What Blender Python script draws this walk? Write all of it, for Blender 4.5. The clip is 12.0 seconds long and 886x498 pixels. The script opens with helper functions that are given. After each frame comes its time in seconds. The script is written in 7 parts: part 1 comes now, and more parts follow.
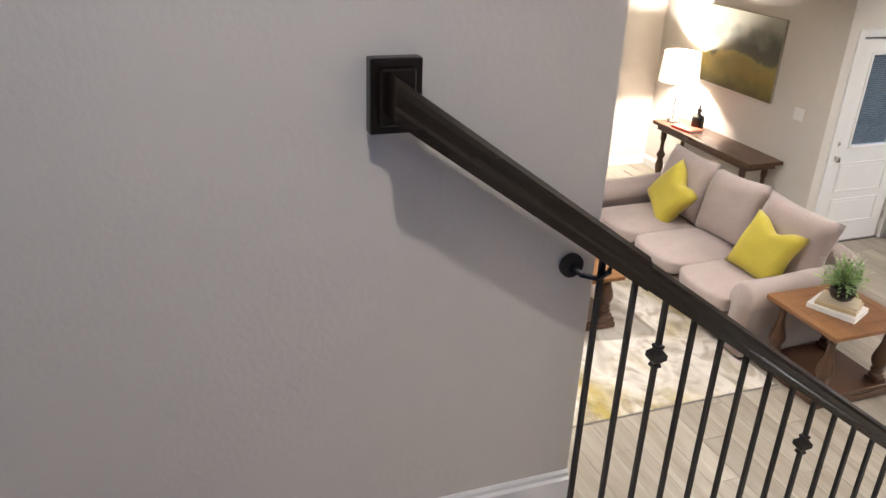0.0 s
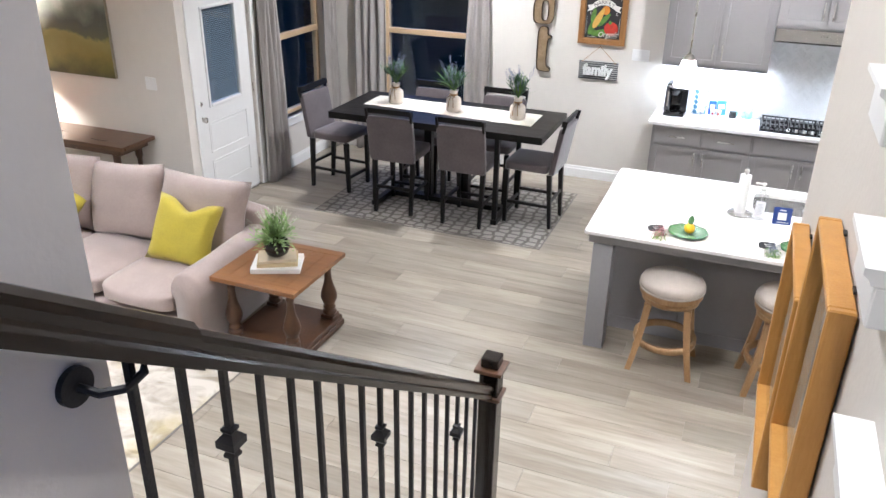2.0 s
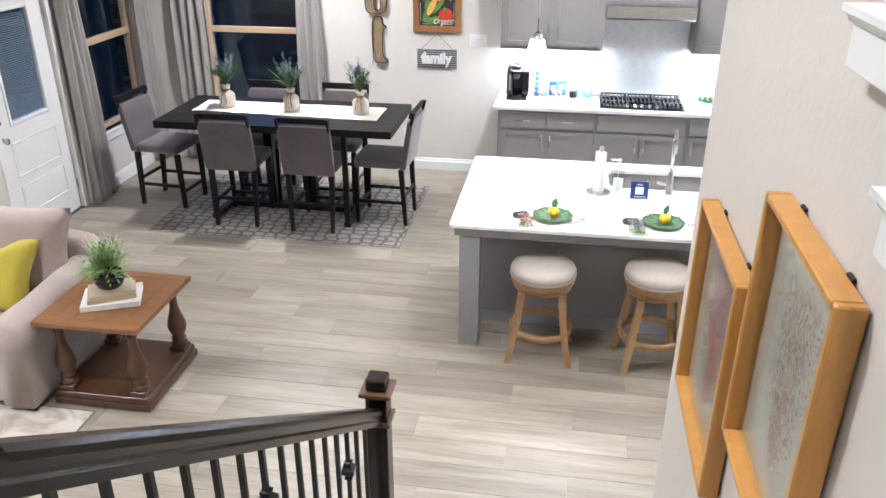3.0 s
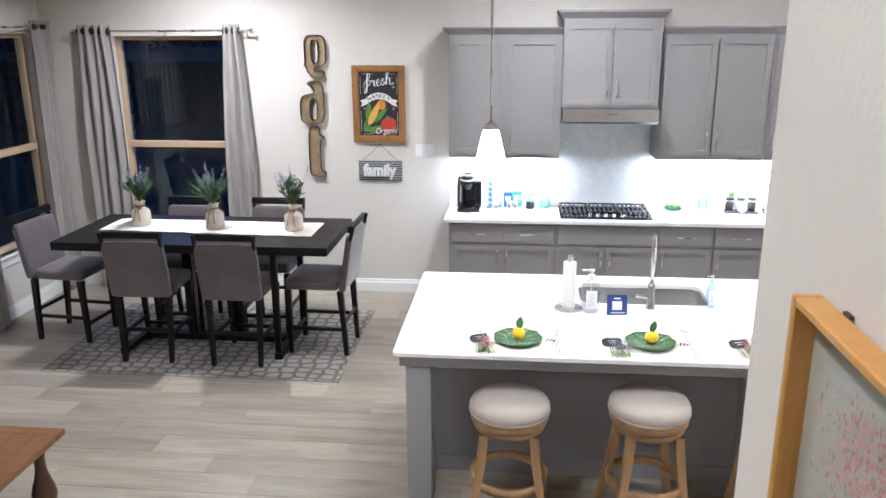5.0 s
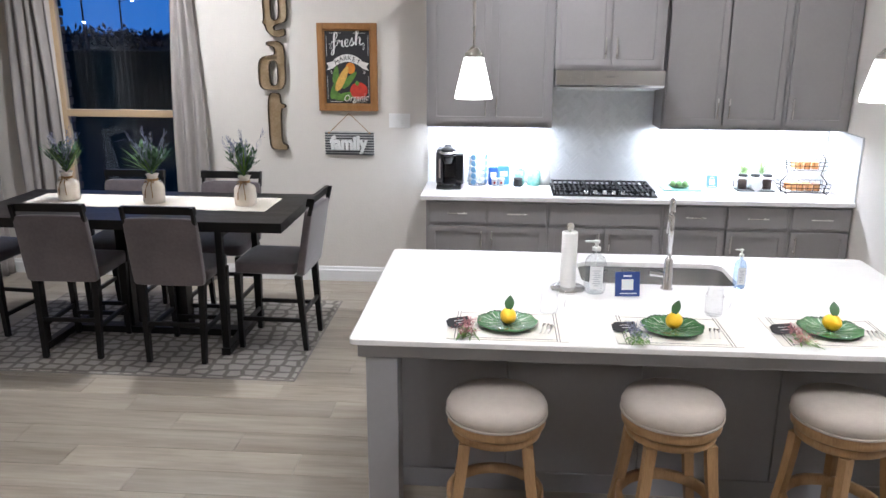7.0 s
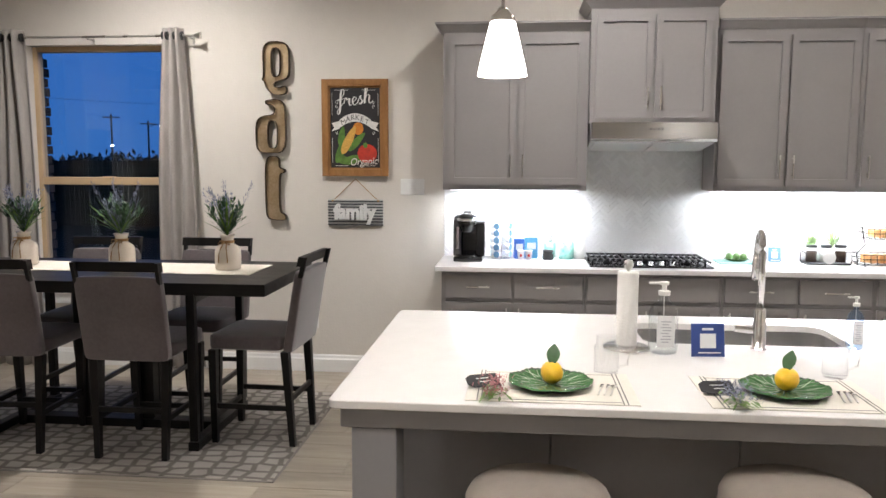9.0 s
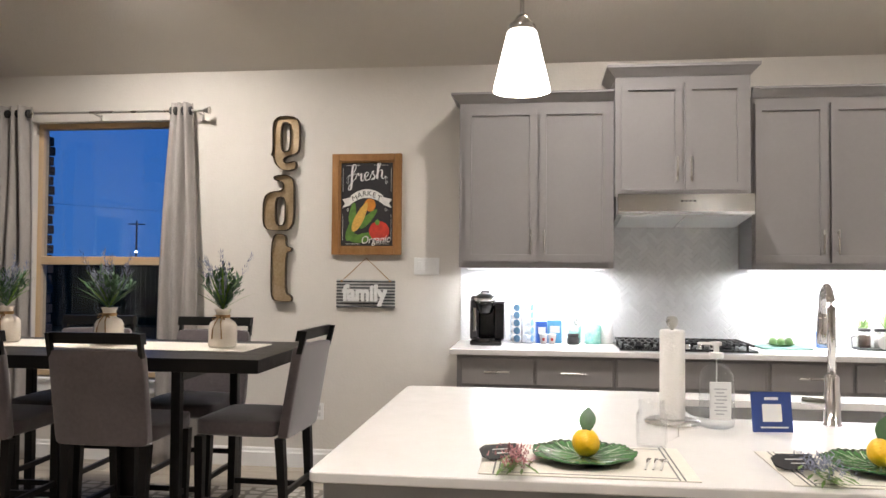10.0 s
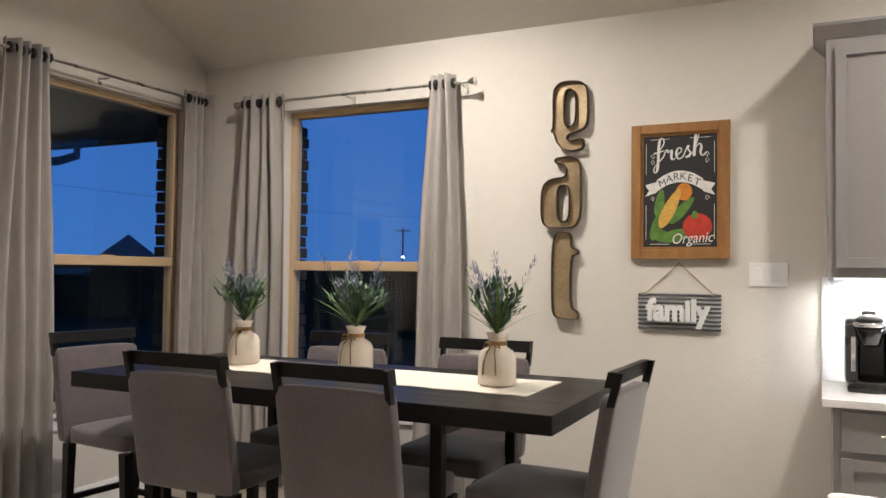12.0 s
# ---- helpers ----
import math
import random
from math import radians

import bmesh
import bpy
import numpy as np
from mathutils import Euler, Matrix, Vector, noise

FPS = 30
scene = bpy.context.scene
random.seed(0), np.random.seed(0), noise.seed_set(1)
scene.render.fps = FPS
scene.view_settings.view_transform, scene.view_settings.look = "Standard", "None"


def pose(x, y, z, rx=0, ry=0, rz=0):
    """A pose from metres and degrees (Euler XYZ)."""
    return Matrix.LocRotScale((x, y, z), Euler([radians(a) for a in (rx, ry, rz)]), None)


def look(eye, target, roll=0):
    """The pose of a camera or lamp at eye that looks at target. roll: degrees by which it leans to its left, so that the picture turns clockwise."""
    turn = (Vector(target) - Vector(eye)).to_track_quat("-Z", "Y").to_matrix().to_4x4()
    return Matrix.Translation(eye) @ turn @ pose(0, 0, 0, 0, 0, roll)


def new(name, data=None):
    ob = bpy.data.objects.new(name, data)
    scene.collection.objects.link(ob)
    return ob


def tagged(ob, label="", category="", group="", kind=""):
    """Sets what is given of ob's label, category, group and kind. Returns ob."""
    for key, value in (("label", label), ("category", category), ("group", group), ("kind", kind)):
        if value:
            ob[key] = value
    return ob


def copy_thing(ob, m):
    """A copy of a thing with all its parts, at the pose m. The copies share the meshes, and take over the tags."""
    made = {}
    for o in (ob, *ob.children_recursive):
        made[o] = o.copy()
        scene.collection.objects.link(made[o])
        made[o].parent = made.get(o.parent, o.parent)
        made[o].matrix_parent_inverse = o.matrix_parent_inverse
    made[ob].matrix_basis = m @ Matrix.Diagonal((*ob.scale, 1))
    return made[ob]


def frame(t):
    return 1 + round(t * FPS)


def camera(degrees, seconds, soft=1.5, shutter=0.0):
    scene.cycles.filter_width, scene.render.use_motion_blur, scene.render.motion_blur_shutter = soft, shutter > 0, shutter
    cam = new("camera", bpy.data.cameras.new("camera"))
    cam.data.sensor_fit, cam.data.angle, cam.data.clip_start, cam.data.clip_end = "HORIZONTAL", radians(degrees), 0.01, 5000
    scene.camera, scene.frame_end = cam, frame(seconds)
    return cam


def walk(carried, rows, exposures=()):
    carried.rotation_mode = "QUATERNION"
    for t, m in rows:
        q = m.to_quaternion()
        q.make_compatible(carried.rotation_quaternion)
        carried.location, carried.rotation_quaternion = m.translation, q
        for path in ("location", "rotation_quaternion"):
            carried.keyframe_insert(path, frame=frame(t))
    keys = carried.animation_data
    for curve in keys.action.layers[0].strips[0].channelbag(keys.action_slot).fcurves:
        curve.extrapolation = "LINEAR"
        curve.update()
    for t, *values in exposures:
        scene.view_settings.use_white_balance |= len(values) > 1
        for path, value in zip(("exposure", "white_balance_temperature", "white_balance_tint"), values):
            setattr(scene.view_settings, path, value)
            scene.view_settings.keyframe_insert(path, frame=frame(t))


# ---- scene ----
cam = camera(59.0, 12.0)
PATH = [
    (0, (0.595, 0.822, 3.145), (1.29, 2.627, 2.251), 2.5),
    (0.5, (0.555, 0.96, 3.145), (1.533, 2.62, 2.236), 3.1),
    (1, (0.581, 1.157, 3.109), (1.9, 2.562, 2.202), 2.7),
    (1.5, (0.718, 1.367, 3.052), (2.367, 2.369, 2.151), 1.9),
    (2, (0.842, 1.534, 2.98), (2.638, 2.236, 2.077), 1.0),
    (2.5, (0.959, 1.652, 2.896), (2.838, 2.086, 1.994), 0.9),
    (3, (1.132, 1.723, 2.871), (3.035, 2.025, 1.963), 0.1),
    (3.5, (1.35, 1.782, 2.827), (3.26, 2.025, 1.914), 0.0),
    (3.7, (1.439, 1.781, 2.809), (3.355, 2.02, 1.913), -0.2),
    (5.3, (2.04, 1.777, 2.471), (4.128, 1.969, 1.905), -0.1),
    (5.5, (2.111, 1.781, 2.448), (4.157, 1.957, 1.881), 0.1),
    (6, (2.298, 1.798, 2.341), (4.345, 1.959, 1.773), 0.2),
    (6.5, (2.495, 1.802, 2.225), (4.542, 1.95, 1.656), 0.3),
    (7, (2.691, 1.796, 2.11), (4.738, 1.948, 1.54), 0.2),
    (7.2, (2.741, 1.816, 2.068), (4.787, 1.967, 1.496), 0.3),
    (8.8, (3.359, 1.829, 1.596), (5.449, 2.028, 1.23), 0.3),
    (9, (3.479, 1.853, 1.585), (5.586, 2.061, 1.348), 0.2),
    (9.5, (3.668, 1.84, 1.432), (5.786, 2.058, 1.407), 0.2),
    (10, (3.856, 1.862, 1.367), (5.969, 2.127, 1.427), 0.4),
    (10.5, (4.158, 1.998, 1.37), (6.237, 2.457, 1.428), 0.5),
    (11, (4.488, 2.088, 1.375), (6.494, 2.798, 1.447), 0.6),
    (11.5, (4.81, 2.218, 1.343), (6.766, 3.055, 1.425), 0.6),
    (12, (5.014, 2.415, 1.385), (6.933, 3.337, 1.452), 0.7),
]
walk(cam, [(t, look(eye, target, roll)) for t, eye, target, roll in PATH],
     exposures=[(0, 0.55, 6350, 12), (1.1, 0.68, 6120, 12), (1.8, 0.74, 5750, 11), (3.7, 0.74, 5720, 11), (5.3, 0.42, 5640, 11), (7.2, 0.10, 5830, 12), (8.8, -0.03, 6380, 12), (9.5, -0.05, 6580, 13), (12, 0.10, 6850, 12)])

# ---- world and main lights ----
world = bpy.data.worlds.new("dusk_sky")
scene.world = world
world.use_nodes = True
wn, wl = world.node_tree.nodes, world.node_tree.links
wn.clear()
wout = wn.new("ShaderNodeOutputWorld")
wbg = wn.new("ShaderNodeBackground")
wtc = wn.new("ShaderNodeTexCoord")
wsep = wn.new("ShaderNodeSeparateXYZ")
wramp = wn.new("ShaderNodeValToRGB")
wramp.color_ramp.elements[0].position = 0.0
wramp.color_ramp.elements[0].color = (0.030, 0.120, 0.36, 1)
wramp.color_ramp.elements[1].position = 0.6
wramp.color_ramp.elements[1].color = (0.012, 0.075, 0.36, 1)
wl.new(wtc.outputs["Generated"], wsep.inputs[0])
wl.new(wsep.outputs["Z"], wramp.inputs[0])
wl.new(wramp.outputs[0], wbg.inputs["Color"])
wbg.inputs["Strength"].default_value = 1.5
wl.new(wbg.outputs[0], wout.inputs[0])


def area_lamp(name, loc, sx, sy, power, color=(1, 0.93, 0.84), aim=None, spread=180):
    d = bpy.data.lights.new(name, "AREA")
    d.shape, d.size, d.size_y, d.energy, d.color = "RECTANGLE", sx, sy, power, color
    d.spread = radians(spread)
    ob = new(name, d)
    ob.matrix_world = look(loc, aim) if aim else Matrix.Translation(loc)
    return ob


CEIL = 2.78
WARM = (1, 0.955, 0.90)
COOL = (0.93, 0.97, 1.0)
# recessed ceiling cans, unseen, some from shadows, others added fill: x, y, watts
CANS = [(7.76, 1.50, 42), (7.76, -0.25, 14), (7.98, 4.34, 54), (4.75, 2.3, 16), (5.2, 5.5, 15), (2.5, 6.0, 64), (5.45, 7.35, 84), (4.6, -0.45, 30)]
VX, PITCH = 6.2, 0.5    # the ceiling climbs from the kitchen wall to here


def ceil_z(x):
    return CEIL + PITCH * (9.17 - x) if x > VX else CEIL


def ceil_tilt(x):
    return math.degrees(math.atan(PITCH)) if x > VX else 0.0



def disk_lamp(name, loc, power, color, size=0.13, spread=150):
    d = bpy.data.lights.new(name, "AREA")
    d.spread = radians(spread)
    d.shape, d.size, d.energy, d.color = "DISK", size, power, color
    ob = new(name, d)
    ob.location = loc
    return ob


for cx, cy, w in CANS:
    disk_lamp("unseen_can_lamp", (cx, cy, ceil_z(cx) - (0.06 if cx > VX else 0.012)), w, WARM)
disk_lamp("unseen_stair_lamp", (0.78, 1.54, 4.58), 8.5, WARM, spread=95)
# added fill above the stairwell that brightens the right stair wall, no fixture
disk_lamp("unseen_stair_lamp", (2.95, 3.0, 4.58), 48, WARM)
for y0, y1 in ((1.46, 2.34), (-0.75, 0.6)):
    area_lamp("under_cabinet_lamp", (9.02, (y0 + y1) / 2, 1.378), 0.03, y1 - y0 - 0.1, 20 * (y1 - y0), COOL)
for py in (1.915, 0.311):
    d = bpy.data.lights.new("pendant_bulb", "POINT")
    d.energy, d.color, d.shadow_soft_size = 15, (1, 0.95, 0.88), 0.035
    new("pendant_bulb_lamp", d).location = (5.945, py, 1.90)

# ---- materials ----


def principled(name):
    m = bpy.data.materials.new(name)
    m.use_nodes = True
    n = m.node_tree.nodes
    return m, n, m.node_tree.links, n["Principled BSDF"]


def mat(name, col, rough=0.5, metal=0.0, var=0.12, scale=6.0, bump=0.0, bscale=80.0, col2=None, stretch=(1, 1, 1),
        rand=0.0, coat=0.0, rvar=0.1, detail=4.0, island=False, sheen=0.0, spec=0.5):
    """A surface with coarse and fine colour variation, uneven gloss and fine relief."""
    m, n, l, p = principled(name)
    tc = n.new("ShaderNodeTexCoord")
    mp = n.new("ShaderNodeMapping")
    mp.inputs["Scale"].default_value = stretch
    l.new(tc.outputs["Object"], mp.inputs[0])
    big = n.new("ShaderNodeTexNoise")
    big.inputs["Scale"].default_value, big.inputs["Detail"].default_value = scale, detail
    fine = n.new("ShaderNodeTexNoise")
    fine.inputs["Scale"].default_value, fine.inputs["Detail"].default_value = scale * 9, 3
    l.new(mp.outputs[0], big.inputs["Vector"])
    l.new(mp.outputs[0], fine.inputs["Vector"])
    mixv = n.new("ShaderNodeMix")
    mixv.data_type = "FLOAT"
    mixv.inputs[0].default_value = 0.4
    l.new(big.outputs["Fac"], mixv.inputs[2])
    l.new(fine.outputs["Fac"], mixv.inputs[3])
    ramp = n.new("ShaderNodeValToRGB")
    c2 = col2 or tuple(min(1, c * (1 + var)) for c in col)
    c1 = col if col2 else tuple(c * (1 - var) for c in col)
    ramp.color_ramp.elements[0].position, ramp.color_ramp.elements[1].position = 0.3, 0.7
    ramp.color_ramp.elements[0].color, ramp.color_ramp.elements[1].color = (*c1, 1), (*c2, 1)
    l.new(mixv.outputs[0], ramp.inputs[0])
    out = ramp.outputs[0]
    if rand:
        hsv = n.new("ShaderNodeHueSaturation")
        src = n.new("ShaderNodeNewGeometry").outputs["Random Per Island"] if island else n.new("ShaderNodeObjectInfo").outputs["Random"]
        mr = n.new("ShaderNodeMapRange")
        mr.inputs["To Min"].default_value, mr.inputs["To Max"].default_value = 1 - rand, 1 + rand
        l.new(src, mr.inputs[0])
        l.new(mr.outputs[0], hsv.inputs["Value"])
        l.new(out, hsv.inputs["Color"])
        out = hsv.outputs[0]
    l.new(out, p.inputs["Base Color"])
    rr = n.new("ShaderNodeMapRange")
    rr.inputs["To Min"].default_value, rr.inputs["To Max"].default_value = max(0.02, rough - rvar), min(1, rough + rvar)
    l.new(big.outputs["Fac"], rr.inputs[0])
    l.new(rr.outputs[0], p.inputs["Roughness"])
    p.inputs["Metallic"].default_value = metal
    p.inputs["Coat Weight"].default_value = coat
    p.inputs["Specular IOR Level"].default_value = spec
    p.inputs["Sheen Weight"].default_value = sheen
    if bump:
        bn = n.new("ShaderNodeTexNoise")
        bn.inputs["Scale"].default_value, bn.inputs["Detail"].default_value = bscale, 3
        l.new(mp.outputs[0], bn.inputs["Vector"])
        bp = n.new("ShaderNodeBump")
        bp.inputs["Strength"].default_value, bp.inputs["Distance"].default_value = bump, 0.01
        l.new(bn.outputs["Fac"], bp.inputs["Height"])
        l.new(bp.outputs[0], p.inputs["Normal"])
    return m


def glow(name, col, strength):
    m, n, l, p = principled(name)
    p.inputs["Base Color"].default_value = (*col, 1)
    p.inputs["Emission Color"].default_value = (*col, 1)
    p.inputs["Emission Strength"].default_value = strength
    return m


WALL = mat("wall_paint", (0.655, 0.620, 0.572), 0.75, var=0.025, scale=1.5, bump=0.14, bscale=60)
CEILM = mat("ceiling_paint", (0.66, 0.62, 0.56), 0.85, var=0.02, scale=1.2, bump=0.2, bscale=60)
TRIM = mat("white_trim_paint", (0.80, 0.80, 0.79), 0.35, var=0.02, scale=4, bump=0.03, bscale=40)
CAB = mat("gray_cabinet_paint", (0.265, 0.250, 0.250), 0.42, var=0.04, scale=5, bump=0.03, bscale=120)
ISLP = mat("gray_island_paint", (0.30, 0.30, 0.315), 0.42, var=0.04, scale=5, bump=0.03, bscale=120)
QUARTZ = mat("white_quartz", (0.80, 0.79, 0.78), 0.16, var=0.02, scale=14, rvar=0.04)
TILE = mat("white_glazed_tile", (0.76, 0.77, 0.78), 0.09, var=0.03, scale=9, rand=0.05, rvar=0.05, bump=0.06, bscale=18)
TILEGROUT = mat("white_tile_grout", (0.74, 0.74, 0.745), 0.8, var=0.04, scale=30)
GROUT = mat("light_grout", (0.34, 0.31, 0.265), 0.9, var=0.06, scale=30)
STEEL = mat("brushed_steel", (0.76, 0.755, 0.745), 0.22, 1.0, var=0.012, scale=4, stretch=(1, 0.05, 9), rvar=0.03)
CHROME = mat("polished_chrome", (0.80, 0.80, 0.82), 0.07, 1.0, var=0.02, rvar=0.03)
NICKEL = mat("satin_nickel", (0.60, 0.58, 0.55), 0.28, 1.0, var=0.04)
IRON = mat("black_iron", (0.012, 0.012, 0.014), 0.45, 0.2, var=0.3, scale=30, bump=0.1, bscale=150)
DARKWOOD = mat("espresso_stained_wood", (0.009, 0.006, 0.0045), 0.24, scale=4, stretch=(0.6, 6, 6), bump=0.012, bscale=40, col2=(0.016, 0.010, 0.007), spec=0.35, rvar=0.04)
BLACKWOOD = mat("black_stained_wood", (0.0022, 0.002, 0.0021), 0.42, scale=5, stretch=(5, 0.6, 5), bump=0.08, bscale=40, col2=(0.007, 0.006, 0.0056), spec=0.28)
BROWNWOOD = mat("walnut_stained_wood", (0.15, 0.062, 0.020), 0.36, scale=4, stretch=(7, 0.7, 7), bump=0.08, bscale=30, col2=(0.25, 0.115, 0.042))
DEEPWOOD = mat("dark_turned_wood", (0.045, 0.020, 0.010), 0.36, scale=6, stretch=(4, 4, 0.8), bump=0.08, bscale=30, col2=(0.095, 0.045, 0.022))
OAK = mat("honey_oak", (0.26, 0.145, 0.062), 0.42, scale=5, stretch=(5, 5, 0.7), bump=0.1, bscale=30, col2=(0.45, 0.28, 0.135))
FRAMEWOOD = mat("orange_pine_frame", (0.50, 0.235, 0.05), 0.38, scale=4, stretch=(6, 6, 1), bump=0.08, bscale=25, col2=(0.62, 0.33, 0.09))
PICWOOD = mat("rustic_pine_frame", (0.22, 0.095, 0.025), 0.5, scale=4, stretch=(6, 6, 1), bump=0.15, bscale=30, col2=(0.38, 0.19, 0.065))
TAN = mat("tan_vinyl_window_frame", (0.56, 0.41, 0.25), 0.45, var=0.04)
SOFA = mat("mauve_taupe_microfibre", (0.36, 0.29, 0.265), 0.95, var=0.1, scale=7, bump=0.25, bscale=220, sheen=0.3)
YELLOW = mat("mustard_yellow_cloth", (0.50, 0.41, 0.045), 0.85, var=0.1, scale=10, bump=0.3, bscale=350, sheen=0.2)
VELVET = mat("gray_chair_velvet", (0.096, 0.078, 0.082), 0.85, var=0.24, scale=6, bump=0.15, bscale=250, sheen=0.4)
LINEN = mat("cream_linen", (0.70, 0.66, 0.58), 0.95, var=0.06, scale=20, bump=0.4, bscale=260)
SEATLINEN = mat("oatmeal_linen_seat", (0.50, 0.445, 0.39), 0.95, var=0.06, scale=25, bump=0.35, bscale=400)
CURTAIN = mat("gray_beige_curtain_cloth", (0.35, 0.325, 0.305), 0.9, var=0.14, scale=9, stretch=(3, 3, 0.7), bump=0.25, bscale=160)
CERAMIC = mat("cream_glazed_ceramic", (0.66, 0.58, 0.49), 0.25, var=0.12, scale=14, col2=(0.74, 0.68, 0.60))
JUTE = mat("jute_twine", (0.34, 0.20, 0.085), 0.95, var=0.2, scale=60, bump=0.5, bscale=300)
LEAF = mat("dark_green_leaves", (0.045, 0.10, 0.045), 0.6, var=0.3, scale=20, rand=0.25, island=True)
LEAF2 = mat("pale_green_leaves", (0.24, 0.37, 0.13), 0.6, var=0.3, scale=20, rand=0.35, island=True)
GRASSY = mat("bright_green_blades", (0.10, 0.19, 0.03), 0.6, var=0.3, scale=20, rand=0.25, island=True)
LAVENDER = mat("dusty_lavender_buds", (0.21, 0.225, 0.31), 0.8, var=0.25, scale=40, rand=0.3, island=True)
BLACKGLOSS = mat("black_gloss_plastic", (0.010, 0.010, 0.011), 0.12, var=0.1, rvar=0.05)
BLACKMATTE = mat("black_matte_plastic", (0.016, 0.016, 0.017), 0.5, var=0.1)
WHITEPL = mat("white_plastic", (0.78, 0.78, 0.77), 0.4, var=0.02)
PAPER = mat("white_paper_roll", (0.80, 0.79, 0.77), 0.95, var=0.03, scale=40, bump=0.3, bscale=120)
BRASSY = mat("aged_gold_metal", (0.42, 0.30, 0.165), 0.36, 0.75, var=0.3, scale=7, col2=(0.66, 0.53, 0.36), rvar=0.18)
BRASSEDGE = mat("dark_aged_metal_edge", (0.085, 0.062, 0.04), 0.5, 0.6, var=0.3, scale=12)


def thin_glass(name, tint=(1, 1, 1), edge=0.6):
    """Thin clear glass: light passes straight on, with more gloss at the edges."""
    m = bpy.data.materials.new(name)
    m.use_nodes = True
    n, l = m.node_tree.nodes, m.node_tree.links
    n.clear()
    o, mx = n.new("ShaderNodeOutputMaterial"), n.new("ShaderNodeMixShader")
    tr_, gl, fr = n.new("ShaderNodeBsdfTransparent"), n.new("ShaderNodeBsdfGlossy"), n.new("ShaderNodeLayerWeight")
    pw, ma = n.new("ShaderNodeMath"), n.new("ShaderNodeMath")
    pw.operation, ma.operation = "POWER", "MULTIPLY_ADD"
    pw.inputs[1].default_value, ma.inputs[1].default_value, ma.inputs[2].default_value = 4.0, edge, 0.045
    tr_.inputs["Color"].default_value = (*tint, 1)
    gl.inputs["Roughness"].default_value = 0.02
    l.new(fr.outputs["Facing"], pw.inputs[0])
    l.new(pw.outputs[0], ma.inputs[0])
    l.new(ma.outputs[0], mx.inputs[0])
    l.new(tr_.outputs[0], mx.inputs[1])
    l.new(gl.outputs[0], mx.inputs[2])
    l.new(mx.outputs[0], o.inputs[0])
    return m


CLEAR = thin_glass("clear_glass", (0.985, 0.988, 0.99), 0.5)
BOTTLE = thin_glass("clear_bottle_plastic", (0.90, 0.915, 0.92), 0.9)
BLUESOAP = thin_glass("pale_blue_soap", (0.74, 0.84, 0.98), 0.8)
PANE = thin_glass("window_glass", (0.90, 0.94, 0.96))
SHADE = glow("lit_frosted_glass_shade", (1.0, 0.95, 0.88), 7.0)
LAMPSHADE = glow("lit_linen_lampshade", (1.0, 0.83, 0.66), 1.1)
CANLIGHT = glow("lit_can_lens", (1.0, 0.92, 0.80), 6.0)
LED = glow("lit_led_strip", (0.93, 0.97, 1.0), 6.0)

# ---- building helpers ----


def box(bm, a, b, bevel=0.0, seg=1):
    g = bmesh.ops.create_cube(bm, size=1)
    vs = g["verts"]
    c = [(p + q) / 2 for p, q in zip(a, b)]
    s = [abs(q - p) for p, q in zip(a, b)]
    for v in vs:
        v.co = Vector((c[0] + v.co.x * s[0], c[1] + v.co.y * s[1], c[2] + v.co.z * s[2]))
    if bevel:
        es = list({e for v in vs for e in v.link_edges})
        bmesh.ops.bevel(bm, geom=es, offset=min(bevel, min(s) * 0.45), segments=seg, affect="EDGES", profile=0.7)
    return bm


def rod(bm, p, q, r0, r1=None, seg=12):
    p, q = Vector(p), Vector(q)
    d = q - p
    m = Matrix.Translation((p + q) / 2) @ d.to_track_quat("Z", "Y").to_matrix().to_4x4()
    bmesh.ops.create_cone(bm, cap_ends=True, segments=seg, radius1=r0, radius2=r0 if r1 is None else r1, depth=d.length, matrix=m)
    return bm


def lathe(bm, prof, at=(0, 0, 0), seg=24, caps=True):
    rings = []
    for r, z in prof:
        rings.append([bm.verts.new((at[0] + r * math.cos(2 * math.pi * i / seg), at[1] + r * math.sin(2 * math.pi * i / seg), at[2] + z)) for i in range(seg)])
    for a, b in zip(rings, rings[1:]):
        for i in range(seg):
            bm.faces.new((a[i], a[(i + 1) % seg], b[(i + 1) % seg], b[i]))
    if caps and prof[0][0] > 0.0005:
        bm.faces.new(list(reversed(rings[0])))
    if caps and prof[-1][0] > 0.0005:
        bm.faces.new(rings[-1])
    return bm


def tube(bm, pts, r, seg=8):
    pts = [Vector(p) for p in pts]
    rings = []
    for i, p in enumerate(pts):
        d = (pts[min(i + 1, len(pts) - 1)] - pts[max(i - 1, 0)]).normalized()
        up = Vector((0, 0, 1)) if abs(d.z) < 0.9 else Vector((1, 0, 0))
        u = d.cross(up).normalized()
        w = u.cross(d)
        rr = r[i] if isinstance(r, (list, tuple)) else r
        rings.append([bm.verts.new(p + rr * (math.cos(2 * math.pi * k / seg) * u + math.sin(2 * math.pi * k / seg) * w)) for k in range(seg)])
    for a, b in zip(rings, rings[1:]):
        for k in range(seg):
            bm.faces.new((a[k], a[(k + 1) % seg], b[(k + 1) % seg], b[k]))
    bm.faces.new(rings[0])
    bm.faces.new(rings[-1])
    return bm


